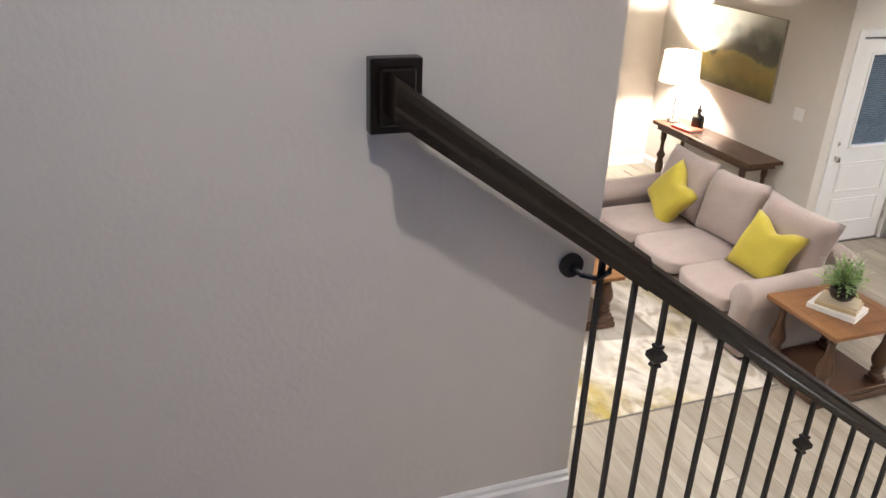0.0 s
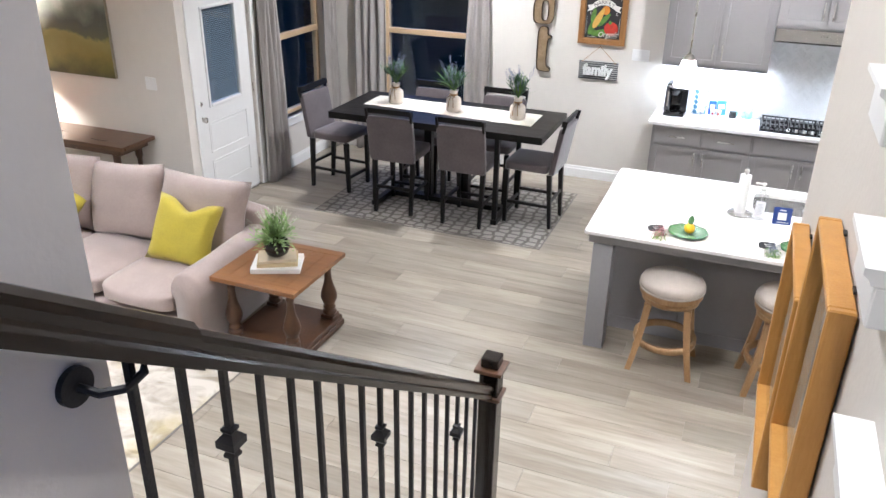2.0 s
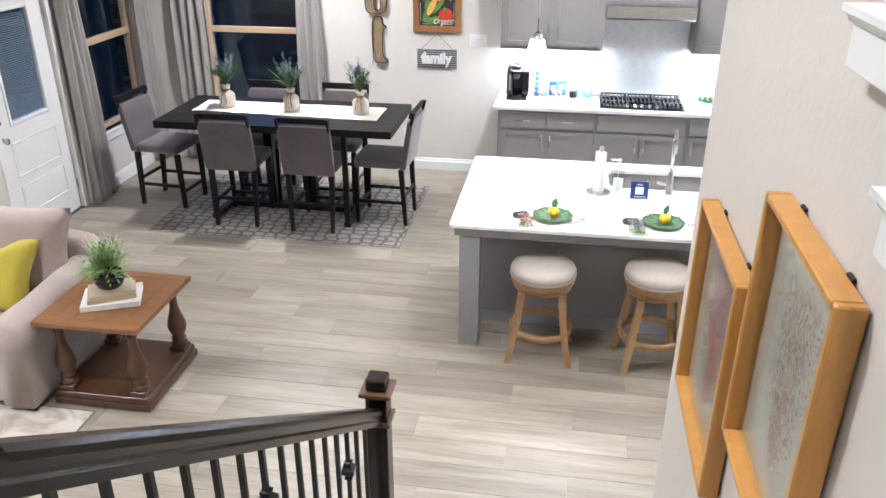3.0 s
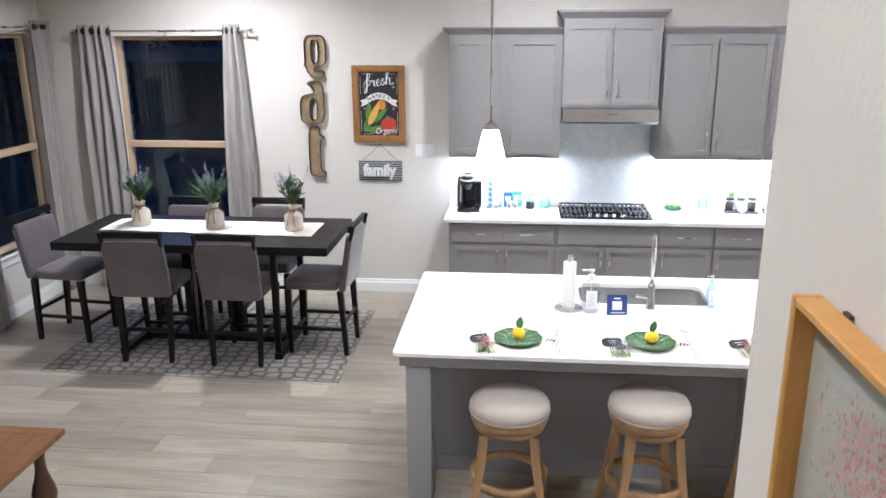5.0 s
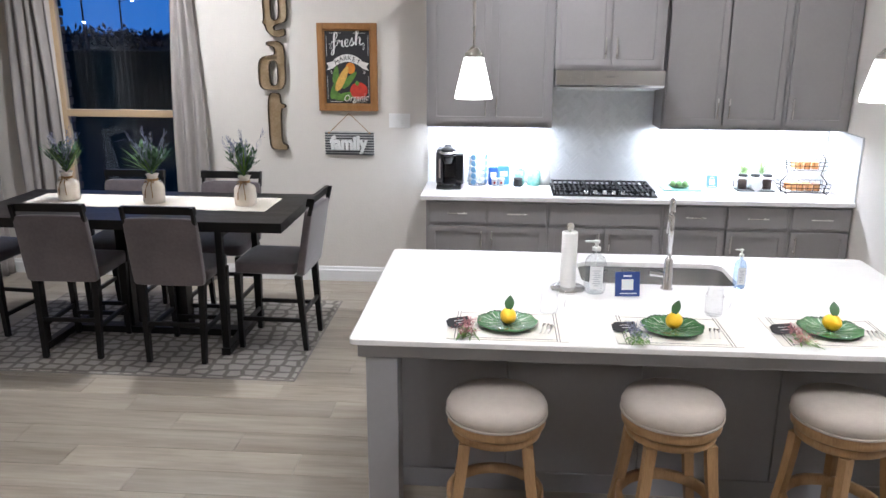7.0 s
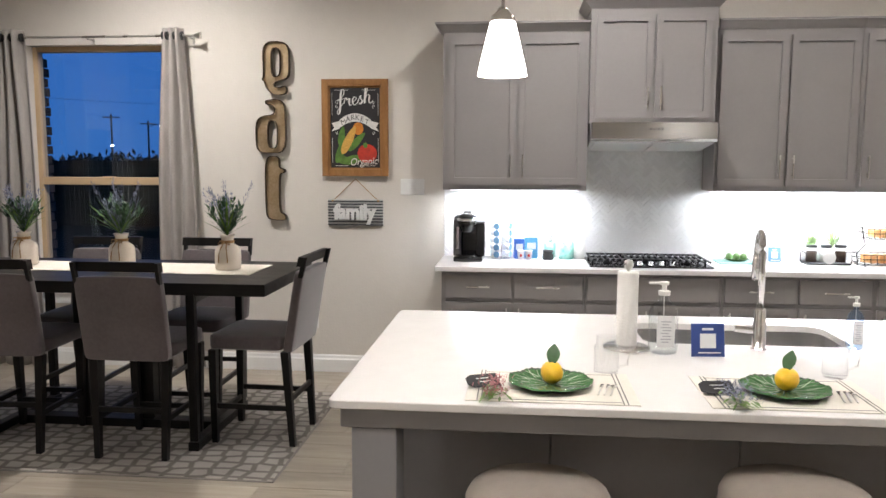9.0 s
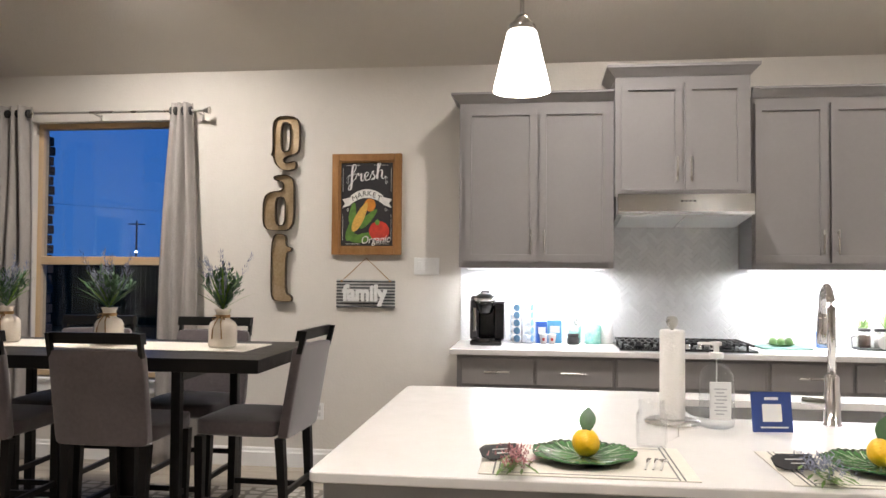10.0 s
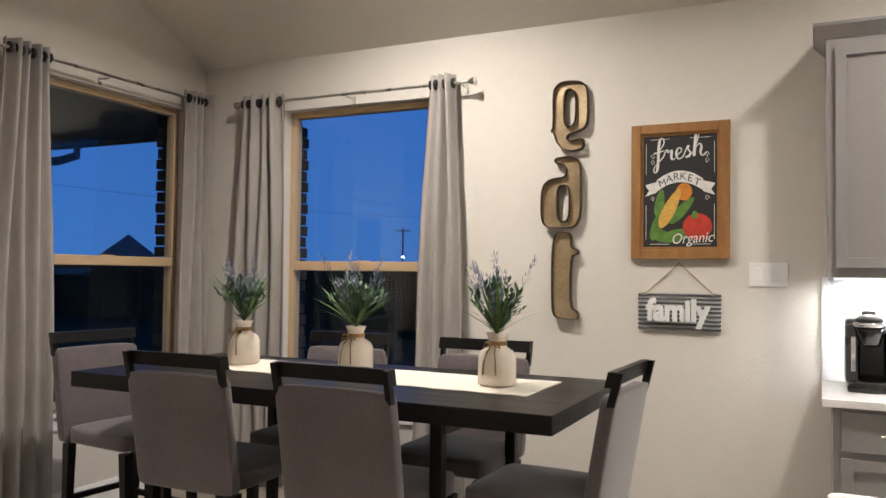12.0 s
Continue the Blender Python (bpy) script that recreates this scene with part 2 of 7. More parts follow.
def prism(bm, poly, axis, a, b):
    """A polygon in the plane across an axis, drawn out from a to b along it."""
    def at(u, v, w):
        return {"x": (w, u, v), "y": (u, w, v), "z": (u, v, w)}[axis]
    lo = [bm.verts.new(at(u, v, a)) for u, v in poly]
    hi = [bm.verts.new(at(u, v, b)) for u, v in poly]
    n = len(poly)
    bm.faces.new(lo)
    bm.faces.new(list(reversed(hi)))
    for i in range(n):
        bm.faces.new((lo[i], lo[(i + 1) % n], hi[(i + 1) % n], hi[i]))
    return bm


def finish(name, bm, material, smooth=False):
    bmesh.ops.recalc_face_normals(bm, faces=bm.faces)
    me = bpy.data.meshes.new(name)
    bm.to_mesh(me)
    bm.free()
    if smooth:
        me.shade_smooth()
    for mm in material if isinstance(material, (list, tuple)) else (material,):
        me.materials.append(mm)
    return me


def part(name, bm, material, parent, label="", smooth=False):
    ob = new(name, finish(name, bm, material, smooth))
    ob.parent = parent
    if label:
        tagged(ob, label)
    return ob


def thing(name, label, category, at=(0, 0, 0), rz=0, group=""):
    ob = new(name)
    ob.empty_display_size = 0.1
    ob.matrix_basis = pose(*at, 0, 0, rz)
    return tagged(ob, label, category, group)


def solid(name, bm, material, label, category, kind="", group="", at=None, smooth=False):
    ob = new(name, finish(name, bm, material, smooth))
    if at:
        ob.location = at
    return tagged(ob, label, category, group, kind)


def B(a, b, bevel=0.0, seg=1):
    return box(bmesh.new(), a, b, bevel, seg)


def wall_slab(name, axis, t0, t1, a0, a1, z0, z1, holes, label, material=None):
    """A wall across an axis from t0 to t1 thick, from a0 to a1 long, with holes (a0, a1, z0, z1) that go through it."""
    bm = bmesh.new()
    cuts = sorted({a0, a1, *[h[0] for h in holes], *[h[1] for h in holes]})
    for u, v in zip(cuts, cuts[1:]):
        zs = [z0]
        for h in sorted(holes, key=lambda k: k[2]):
            if h[0] <= u and h[1] >= v:
                zs += [h[2], h[3]]
        zs.append(z1)
        for lo, hi in zip(zs[::2], zs[1::2]):
            if hi - lo > 1e-4:
                if axis == "x":
                    box(bm, (t0, u, lo), (t1, v, hi))
                else:
                    box(bm, (u, t0, lo), (v, t1, hi))
    bmesh.ops.remove_doubles(bm, verts=bm.verts, dist=1e-5)
    return solid(name, bm, material or WALL, label, "wall", "structure")


# ---- structure ----
XK, YD, XP, YS, YR = 9.17, 6.26, 6.47, 2.45, 1.31   # kitchen wall, door wall, painting wall, rail wall, right stair wall
WIN2 = (4.44, 5.575, 0.58, 2.44)    # in the kitchen wall: y0, y1, z0, z1
WIN1 = (7.88, 9.0, 0.58, 2.47)    # in the door wall: x0, x1, z0, z1
DOOR = (6.65, 7.55, 0.0, 2.07)
wall_slab("wall_east", "x", XK, XK + 0.16, -0.95, YD + 0.16, -0.2, CEIL + 0.2, [WIN2], "warm white textured wall with a window behind the dining table")
wall_slab("wall_north_dining", "y", YD, YD + 0.16, XP, XK, -0.2, CEIL + 0.2, [WIN1, DOOR], "warm white textured wall with a door and a window")
wall_slab("wall_painting", "x", XP, XP + 0.16, YD + 0.16, 9.0, -0.2, CEIL + 0.2, [], "warm white living room wall behind the console table")
wall_slab("wall_living_north", "y", 9.0, 9.16, -0.6, XP + 0.16, -0.2, CEIL + 0.2, [], "plain warm white living room end wall")
wall_slab("wall_west", "x", -0.75, -0.6, -0.95, 9.16, -0.2, 4.8, [], "plain warm white wall behind the stairs")
KDOOR = (7.02, 7.86, 0.0, 2.05)
wall_slab("wall_kitchen_south", "y", -0.95, -0.82, -0.75, XK, -0.2, CEIL + 0.2, [KDOOR], "warm white kitchen end wall with a door")
wall_slab("wall_stair_left", "y", YS, YS + 0.12, -0.6, 1.66, 0, 4.6, [], "warm white textured stair wall that carries the handrail")
wall_slab("wall_stair_right", "y", YR - 0.12, YR, 1.60, 3.42, 0, 4.6, [], "warm white stair wall hung with two framed pictures")
wall_slab("wall_stair_right_return", "x", 1.60, 1.72, -0.82, YR - 0.12, 0, 4.6, [], "plain warm white wall beside the upper flight of stairs")
WX, WY = 3.75, 4.45    # the stairwell's opening in the ceiling
wall_slab("wall_well_east", "x", WX, WX + 0.12, YR - 0.12, WY + 0.12, CEIL + 0.2, 4.6, [], "plain warm white wall above the stairwell opening")
wall_slab("wall_well_north", "y", WY, WY + 0.12, 1.54, WX, CEIL + 0.2, 4.6, [], "plain warm white wall above the stairwell opening")
wall_slab("wall_well_west", "x", 1.54, 1.66, YS + 0.12, WY, CEIL + 0.2, 4.6, [], "plain warm white wall above the stairwell opening")
wall_slab("wall_well_south", "y", YR - 0.12, YR, 3.42, WX, CEIL + 0.2, 4.6, [], "plain warm white wall above the stairwell opening")
bm = bmesh.new()
box(bm, (WX, YR - 0.12, CEIL), (VX, YD, CEIL + 0.2))
box(bm, (1.72, -0.82, CEIL), (VX, YR - 0.12, CEIL + 0.2))
box(bm, (3.42, YR - 0.12, CEIL), (WX, YR, CEIL + 0.2))
box(bm, (-0.6, YS + 0.12, CEIL), (1.66, WY, CEIL + 0.2))
box(bm, (-0.6, WY, CEIL), (WX, YD, CEIL + 0.2))
box(bm, (-0.6, YD, CEIL), (XP, 9.0, CEIL + 0.2))
solid("ceiling", bm, CEILM, "warm white textured flat ceiling", "ceiling", "structure")
ZV = CEIL + PITCH * (XK - VX)
bm = prism(bmesh.new(), [(XK, CEIL), (VX, ZV), (VX, ZV + 0.2), (XK, CEIL + 0.2)], "y", -0.82, YD)
solid("ceiling_vault", bm, CEILM, "warm white textured ceiling that slopes up from the kitchen wall", "ceiling", "structure")
for name, y0, y1 in (("wall_gable_north", YD, YD + 0.16), ("wall_gable_south", -0.95, -0.82)):
    bm = prism(bmesh.new(), [(XK + 0.16, CEIL + 0.2), (VX - 0.12, CEIL + 0.2), (VX - 0.12, ZV + 0.2), (VX, ZV + 0.2)], "y", y0, y1)
    solid(name, bm, WALL, "warm white textured gable wall under the sloping ceiling", "wall", "structure")
solid("wall_header", B((VX, YD, CEIL), (XP, YD + 0.16, CEIL + 0.2)), WALL, "warm white textured header over the living room opening", "wall", "structure")
solid("wall_vault_end", B((VX - 0.12, -0.82, CEIL + 0.2), (VX, YD, ZV + 0.2)), WALL, "plain warm white wall closing the sloping ceiling", "wall", "structure")
solid("ceiling_stairwell", B((-0.75, -0.95, 4.6), (WX + 0.12, WY + 0.12, 4.8)), CEILM, "warm white high ceiling over the stairwell", "ceiling", "structure")
floor = solid("floor", B((-0.75, -0.95, -0.2), (XK + 0.16, 9.16, -0.008)), GROUT, "gray-beige wood-look plank tile floor with thin joints", "floor", "structure")


def baseboard(name, pts, h=0.13, th=0.016):
    """A moulded board along the foot of a wall from point to point, inside to its left."""
    prof = ((0, 0), (th, 0), (th, h * 0.72), (th * 0.55, h * 0.8), (th * 0.5, h * 0.92), (th * 0.2, h), (0, h))
    bm = bmesh.new()
    for (x0, y0, z), (x1, y1, _) in zip(pts, pts[1:]):
        d = Vector((x1 - x0, y1 - y0, 0)).normalized()
        nrm = Vector((-d.y, d.x, 0))
        a, b = Vector((x0, y0, z)), Vector((x1, y1, z))
        lo = [bm.verts.new(a + nrm * u + Vector((0, 0, v))) for u, v in prof]
        hi = [bm.verts.new(b + nrm * u + Vector((0, 0, v))) for u, v in prof]
        k = len(prof)
        bm.faces.new(lo)
        bm.faces.new(list(reversed(hi)))
        for i in range(k):
            bm.faces.new((lo[i], lo[(i + 1) % k], hi[(i + 1) % k], hi[i]))
    return solid(name, bm, TRIM, "white painted moulded baseboard along the wall", "baseboard", "structure")


baseboard("baseboard_east", [(XK, 2.41, 0.0), (XK, YD, 0.0)])
baseboard("baseboard_north", [(XK - 0.017, YD, 0.0), (DOOR[1] + 0.085, YD, 0.0)])
baseboard("baseboard_painting", [(XP, YD + 0.16, 0.0), (XP, 9.0, 0.0)])
baseboard("baseboard_living", [(XP - 0.017, 9.0, 0.0), (-0.6, 9.0, 0.0)])
baseboard("baseboard_landing", [(1.662, YS, 1.44), (-0.6, YS, 1.44)], 0.105)
baseboard("baseboard_stair_back", [(-0.6, YS - 0.017, 1.44), (-0.6, 1.35, 1.44)], 0.105)

# stairs: eight risers of 0.18 from the landing down, and three up beyond it
CARPET = mat("greige_stair_carpet", (0.40, 0.36, 0.31), 0.95, var=0.12, scale=30, bump=0.5, bscale=220)
stair = thing("staircase", "straight carpeted stairs with white risers below a landing", "stairs")
RUN, RISE, LAND = 0.25, 0.18, 1.44
for i in range(7):
    z = LAND - RISE * (i + 1)
    x = 1.68 + RUN * i
    part("tread", B((x - 0.0, YR + 0.003, z - RISE), (x + RUN + 0.022, 2.43, z), 0.018, 2), CARPET, stair)
    if i < 6:
        part("riser", B((x + RUN - 0.012, YR + 0.003, 0), (x + RUN - 0.002, 2.43, z - RISE - 0.001)), TRIM, stair, "white painted riser")
bm = bmesh.new()
prism(bm, [(1.665, 0.0), (3.47, 0.0), (3.47, 0.06), (1.665, 1.40)], "y", 2.432, 2.50)
part("skirt_board", bm, TRIM, stair, "white painted stringer under the balusters")
solid("stair_landing", B((-0.6, 0.5, 1.2), (1.68, YS, 1.44), 0.01), CARPET, "carpeted stair landing", "landing", "structure")
upper = thing("upper_stairs", "carpeted upper flight of stairs rising from the landing", "stairs")
for i in range(3):
    part("tread", B((-0.6, -0.82, 1.44 + RISE * i), (1.60, 1.28 - RUN * i, 1.44 + RISE * (i + 1)), 0.018, 2), CARPET, upper)

# ---- lettering ----
ON_EAST = Matrix(((0, 0, -1, 0), (-1, 0, 0, 0), (0, 1, 0, 0), (0, 0, 0, 1)))


def lettering(name, text, size, material, parent, m, extrude=0.002, squeeze=1.0, outline=0.0, shear=0.0, label="", bold=0.0, fit=None):
    c = bpy.data.curves.new(name, "FONT")
    c.body, c.size, c.extrude, c.align_x, c.align_y = text, size, extrude, "CENTER", "CENTER"
    c.shear, c.offset = shear, bold
    if outline:
        c.fill_mode = "NONE"
    tmp = new("tmp_text", c)
    dg = bpy.context.evaluated_depsgraph_get()
    me = bpy.data.meshes.new_from_object(tmp.evaluated_get(dg))
    bpy.data.objects.remove(tmp)
    me.materials.clear()
    me.materials.append(material)
    if fit:
        lo = [min(v.co[k] for v in me.vertices) for k in (0, 1)]
        hi = [max(v.co[k] for v in me.vertices) for k in (0, 1)]
        me.transform(Matrix.Diagonal((fit[0] / (hi[0] - lo[0]), fit[1] / (hi[1] - lo[1]), 1, 1)) @ Matrix.Translation((-(lo[0] + hi[0]) / 2, -(lo[1] + hi[1]) / 2, 0)))
    me.transform(m @ Matrix.Diagonal((squeeze, 1, 1, 1)))
    ob = new(name, me)
    ob.parent = parent
    if outline:
        s = ob.modifiers.new("rim", "SOLIDIFY")
        s.thickness, s.offset = outline, 0
    if label:
        tagged(ob, label)
    return ob


# ---- stair railing ----
RY = 2.362


def rail_top(x):
    return 2.768 - 0.709 * (x - 1.095)


rail = thing("stair_railing", "dark espresso wooden handrail with black iron balusters and a newel post", "railing", (1.66, RY, 0))


def rail_piece(x0, x1, drop, w, h):
    """A moulded length of rail that follows the slope."""
    prof = [(-w * 0.30, 0), (w * 0.30, 0), (w * 0.46, -h * 0.14), (w * 0.5, -h * 0.32), (w * 0.40, -h * 0.52), (w * 0.40, -h * 0.62), (w * 0.46, -h * 0.72), (w * 0.46, -h),
            (-w * 0.46, -h), (-w * 0.46, -h * 0.72), (-w * 0.40, -h * 0.62), (-w * 0.40, -h * 0.52), (-w * 0.5, -h * 0.32), (-w * 0.46, -h * 0.14)]
    bm = bmesh.new()
    rings = []
    for x in (x0, x1):
        rings.append([bm.verts.new((x - 1.66, y, rail_top(x) - drop + z)) for y, z in prof])
    k = len(prof)
    bm.faces.new(rings[0])
    bm.faces.new(list(reversed(rings[1])))
    for i in range(k):
        bm.faces.new((rings[0][i], rings[0][(i + 1) % k], rings[1][(i + 1) % k], rings[1][i]))
    return bm


part("handrail", rail_piece(1.06, 1.755, 0.0, 0.07, 0.096), DARKWOOD, rail, "thick wall-mounted length of dark wooden handrail")
part("handrail", rail_piece(1.755, 3.50, 0.012, 0.062, 0.08), DARKWOOD, rail)
bm = bmesh.new()
box(bm, (1.027 - 1.66, 2.412 - RY, 2.65), (1.144 - 1.66, YS - RY, 2.815), 0.006, 2)
box(bm, (1.045 - 1.66, 2.395 - RY, 2.67), (1.126 - 1.66, 2.412 - RY, 2.795), 0.005, 1)
part("rosette", bm, DARKWOOD, rail, "dark square wooden wall rosette")
bm = bmesh.new()
rod(bm, (1.585 - 1.66, YS - RY, 2.25), (1.585 - 1.66, YS - RY - 0.012, 2.25), 0.034, 0.034, 20)
tube(bm, [(-0.075, YS - RY - 0.01, 2.25), (-0.06, 0.05, 2.235), (-0.03, 0.02, 2.235), (-0.01, 0.0, 2.26), (-0.005, 0.0, 2.29)], 0.008)
part("wall_bracket", bm, IRON, rail, "black iron handrail bracket")


def baluster_knuckle(z):
    bm = bmesh.new()
    s = 0.0085
    prev = None
    for w, h in ((s, -0.048), (0.016, -0.044), (0.016, -0.036), (0.012, -0.028), (0.027, -0.010), (0.027, 0.010), (0.012, 0.028), (0.016, 0.036), (0.016, 0.044), (s, 0.048)):
        ring = [bm.verts.new((a * w, b * w, z + h)) for a, b in ((1, 1), (-1, 1), (-1, -1), (1, -1))]
        if prev:
            for i in range(4):
                bm.faces.new((prev[i], prev[(i + 1) % 4], ring[(i + 1) % 4], ring[i]))
        else:
            bm.faces.new(ring)
        prev = ring
    bm.faces.new(prev)
    return bm


for i in range(17):
    x = 1.639 + 0.1112 * i
    top, foot = rail_top(x) - 0.07, max(1.40 - 0.742 * (x - 1.665) - 0.003, 0.0) if x > 1.665 else 1.441
    bal = part("baluster", B((x - 1.66 - 0.0068, 0.0132, foot), (x - 1.66 + 0.0068, 0.0268, top)), IRON, rail)
    if i % 6 == 2:
        bm = baluster_knuckle(0.0)
        for v in bm.verts:
            v.co = Vector((v.co.x * 0.82 + x - 1.66, v.co.y * 0.82 + 0.02, v.co.z * 0.82 + rail_top(x) - 0.268))
        part("knuckle", bm, IRON, bal, "black iron diamond knuckle")
bm = bmesh.new()
NX = 3.56 - 1.66
box(bm, (NX - 0.042, -0.042, 0), (NX + 0.042, 0.042, 1.09), 0.004)
part("newel_post", bm, DARKWOOD, rail, "square dark wooden newel post")
bm = bmesh.new()
box(bm, (NX - 0.05, -0.05, 0), (NX + 0.05, 0.05, 0.22), 0.005)
part("newel_base", bm, DARKWOOD, rail)
EDGEWOOD = mat("worn_brown_edge_wood", (0.055, 0.026, 0.013), 0.4, var=0.5, scale=30, col2=(0.14, 0.07, 0.035))
part("newel_moulding", B((NX - 0.056, -0.056, 0.955), (NX + 0.056, 0.056, 0.972), 0.006, 2), EDGEWOOD, rail, "worn brown moulding round the newel")
part("newel_moulding", B((NX - 0.062, -0.062, 1.09), (NX + 0.062, 0.062, 1.108), 0.006, 2), EDGEWOOD, rail, "worn brown moulding round the newel")
bm = bmesh.new()
box(bm, (NX - 0.04, -0.04, 1.108), (NX + 0.04, 0.04, 1.158), 0.014, 3)
part("newel_cap", bm, DARKWOOD, rail, "rounded dark newel cap")

# ---- stair wall pictures ----


def stair_picture(x0, x1, z0, z1, colour, label):
    t = thing("framed_picture", label, "picture", ((x0 + x1) / 2, YR, z0), group="stair pictures")
    w, h, f, d = (x1 - x0) / 2, z1 - z0, 0.016, 0.048
    for nm, a, b in (("frame_side", (-w, 0.004, 0), (-w + f, d, h)), ("frame_side", (w - f, 0.004, 0), (w, d, h)),
                     ("frame_rail", (-w + f, 0.004, h - f), (w - f, d, h)), ("frame_rail", (-w + f, 0.004, 0), (w - f, d, f))):
        part(nm, B(a, b, 0.003), FRAMEWOOD, t)
    part("mat_board", B((-w + f, 0.004, f), (w - f, 0.012, h - f)), mat("sage_mat_board", (0.42, 0.43, 0.37), 0.8, var=0.08, scale=6), t, "pale sage picture backing")
    bm = bmesh.new()
    rng = random.Random(int(x0 * 100))
    for k in range(1500):
        u = rng.random()
        a, r = rng.gauss(0, 0.24), 0.10 + 0.62 * u
        cx, cz = h * r * math.sin(a) + rng.gauss(0, 0.012), h * (0.12 + r * math.cos(a)) + rng.gauss(0, 0.012)
        s = rng.uniform(0.003, 0.0075)
        ang = math.pi / 2 - a + rng.gauss(0, 0.6)
        ux, uz = math.cos(ang) * s, math.sin(ang) * s
        y = 0.0125 + 0.0008 * rng.random()
        bm.faces.new([bm.verts.new(p) for p in ((cx - ux, y, cz - uz), (cx + uz * 0.5, y, cz - ux * 0.5), (cx + ux, y, cz + uz), (cx - uz * 0.5, y, cz + ux * 0.5))])
    for k in range(9):
        cx = rng.uniform(-0.1, 0.1) * w
        bm.faces.new([bm.verts.new(p) for p in ((cx - 0.002, 0.0125, h * 0.16), (cx + 0.002, 0.0125, h * 0.16), (cx * 2.2 + 0.002, 0.0125, h * 0.5), (cx * 2.2 - 0.002, 0.0125, h * 0.5))])
    part("print", bm, mat("pressed_flower_print", tuple(c * 0.9 for c in colour), 0.8, var=0.3, scale=30, rand=0.35, island=True), t, "printed dried flower bunch")
    g = part("glazing", B((-w + f, 0.019, f), (w - f, 0.022, h - f)), CLEAR, t, "reflective picture glass")
    g.visible_shadow = False
    for s in (-0.6, 0.6):
        part("hanger", B((w * s - 0.012, 0.001, h + 0.0), (w * s + 0.012, 0.007, h + 0.005)), BLACKMATTE, t)
    return t


stair_picture(2.605, 3.105, 1.575, 2.128, (0.60, 0.28, 0.26), "orange pine framed print of pink dried flowers")
stair_picture(2.09, 2.52, 1.84, 2.37, (0.40, 0.31, 0.24), "orange pine framed print of brown dried flowers")

# ---- windows ----


def window(name, axis, wall, a0, a1, z0, z1, label):
    """A single-hung window set in the wall's opening."""
    t = tagged(new(name), label, "window", kind="structure")

    def bx(u0, v0, u1, v1, d0, d1, bev=0.004):
        return B((wall + d0, u0, v0), (wall + d1, u1, v1), bev) if axis == "x" else B((u0, wall + d0, v0), (u1, wall + d1, v1), bev)
    mid, f = (z0 + z1) / 2 - 0.085, 0.04
    for a, b in ((a0, a0 + f), (a1 - f, a1)):
        part("frame_side", bx(a, z0, b, z1, 0.07, 0.14), TAN, t)
    part("frame_head", bx(a0 + f, z1 - f, a1 - f, z1, 0.07, 0.14), TAN, t)
    part("frame_sill", bx(a0 + f, z0, a1 - f, z0 + f, 0.07, 0.14), TAN, t)
    part("meeting_rail", bx(a0 + f, mid - 0.03, a1 - f, mid + 0.03, 0.062, 0.12), TAN, t, "tan meeting rail of the sashes")
    part("sash_lock", bx((a0 + a1) / 2 - 0.05, mid + 0.03, (a0 + a1) / 2 + 0.05, mid + 0.036, 0.066, 0.09), TAN, t)
    for lo, hi in ((z0 + f, mid - 0.03), (mid + 0.03, z1 - f)):
        p = part("pane", bx(a0 + f, lo, a1 - f, hi, 0.098, 0.104, 0), PANE, t)
        p.visible_shadow = False
    part("window_stool", bx(a0 - 0.03, z0 - 0.025, a1 + 0.03, z0, -0.03, 0.07), TRIM, t, "white painted window sill board")
    part("apron", bx(a0 - 0.01, z0 - 0.10, a1 + 0.01, z0 - 0.026, -0.014, -0.001), TRIM, t, "white painted apron board")
    return t


window("window_1", "y", YD, *WIN1, "tan framed single-hung window with white sill")
window("window_2", "x", XK, *WIN2, "tan framed single-hung window with white sill")

# outer brick facing with individual courses in the reveals
BRICK = mat("dark_red_brick", (0.045, 0.030, 0.026), 0.9, var=0.25, scale=8, rand=0.3, bump=0.3, bscale=60)


def brick_jamb(name, axis, wall, at, z0, z1, side):
    t = tagged(new(name), "dark brick outer jamb beside the window", "brick jamb", kind="structure")
    n = int((z1 - z0) / 0.075)
    for i in range(n):
        z = z0 + i * 0.075
        o = 0.012 if i % 2 else 0.0
        u0, u1 = (at - 0.010 + o, at + 0.1) if side > 0 else (at - 0.1, at + 0.012 - o)
        d0, d1 = 0.162, 0.262
        bm = B((wall + d0, u0, z), (wall + d1, u1, z + 0.065), 0.003) if axis == "x" else B((u0, wall + d0, z), (u1, wall + d1, z + 0.065), 0.003)
        part("brick", bm, BRICK, t)


brick_jamb("brick_jamb_1", "y", YD, WIN1[1], WIN1[2], WIN1[3], 1)
brick_jamb("brick_jamb_2", "x", XK, WIN2[1], WIN2[2], WIN2[3], 1)

# ---- curtains ----


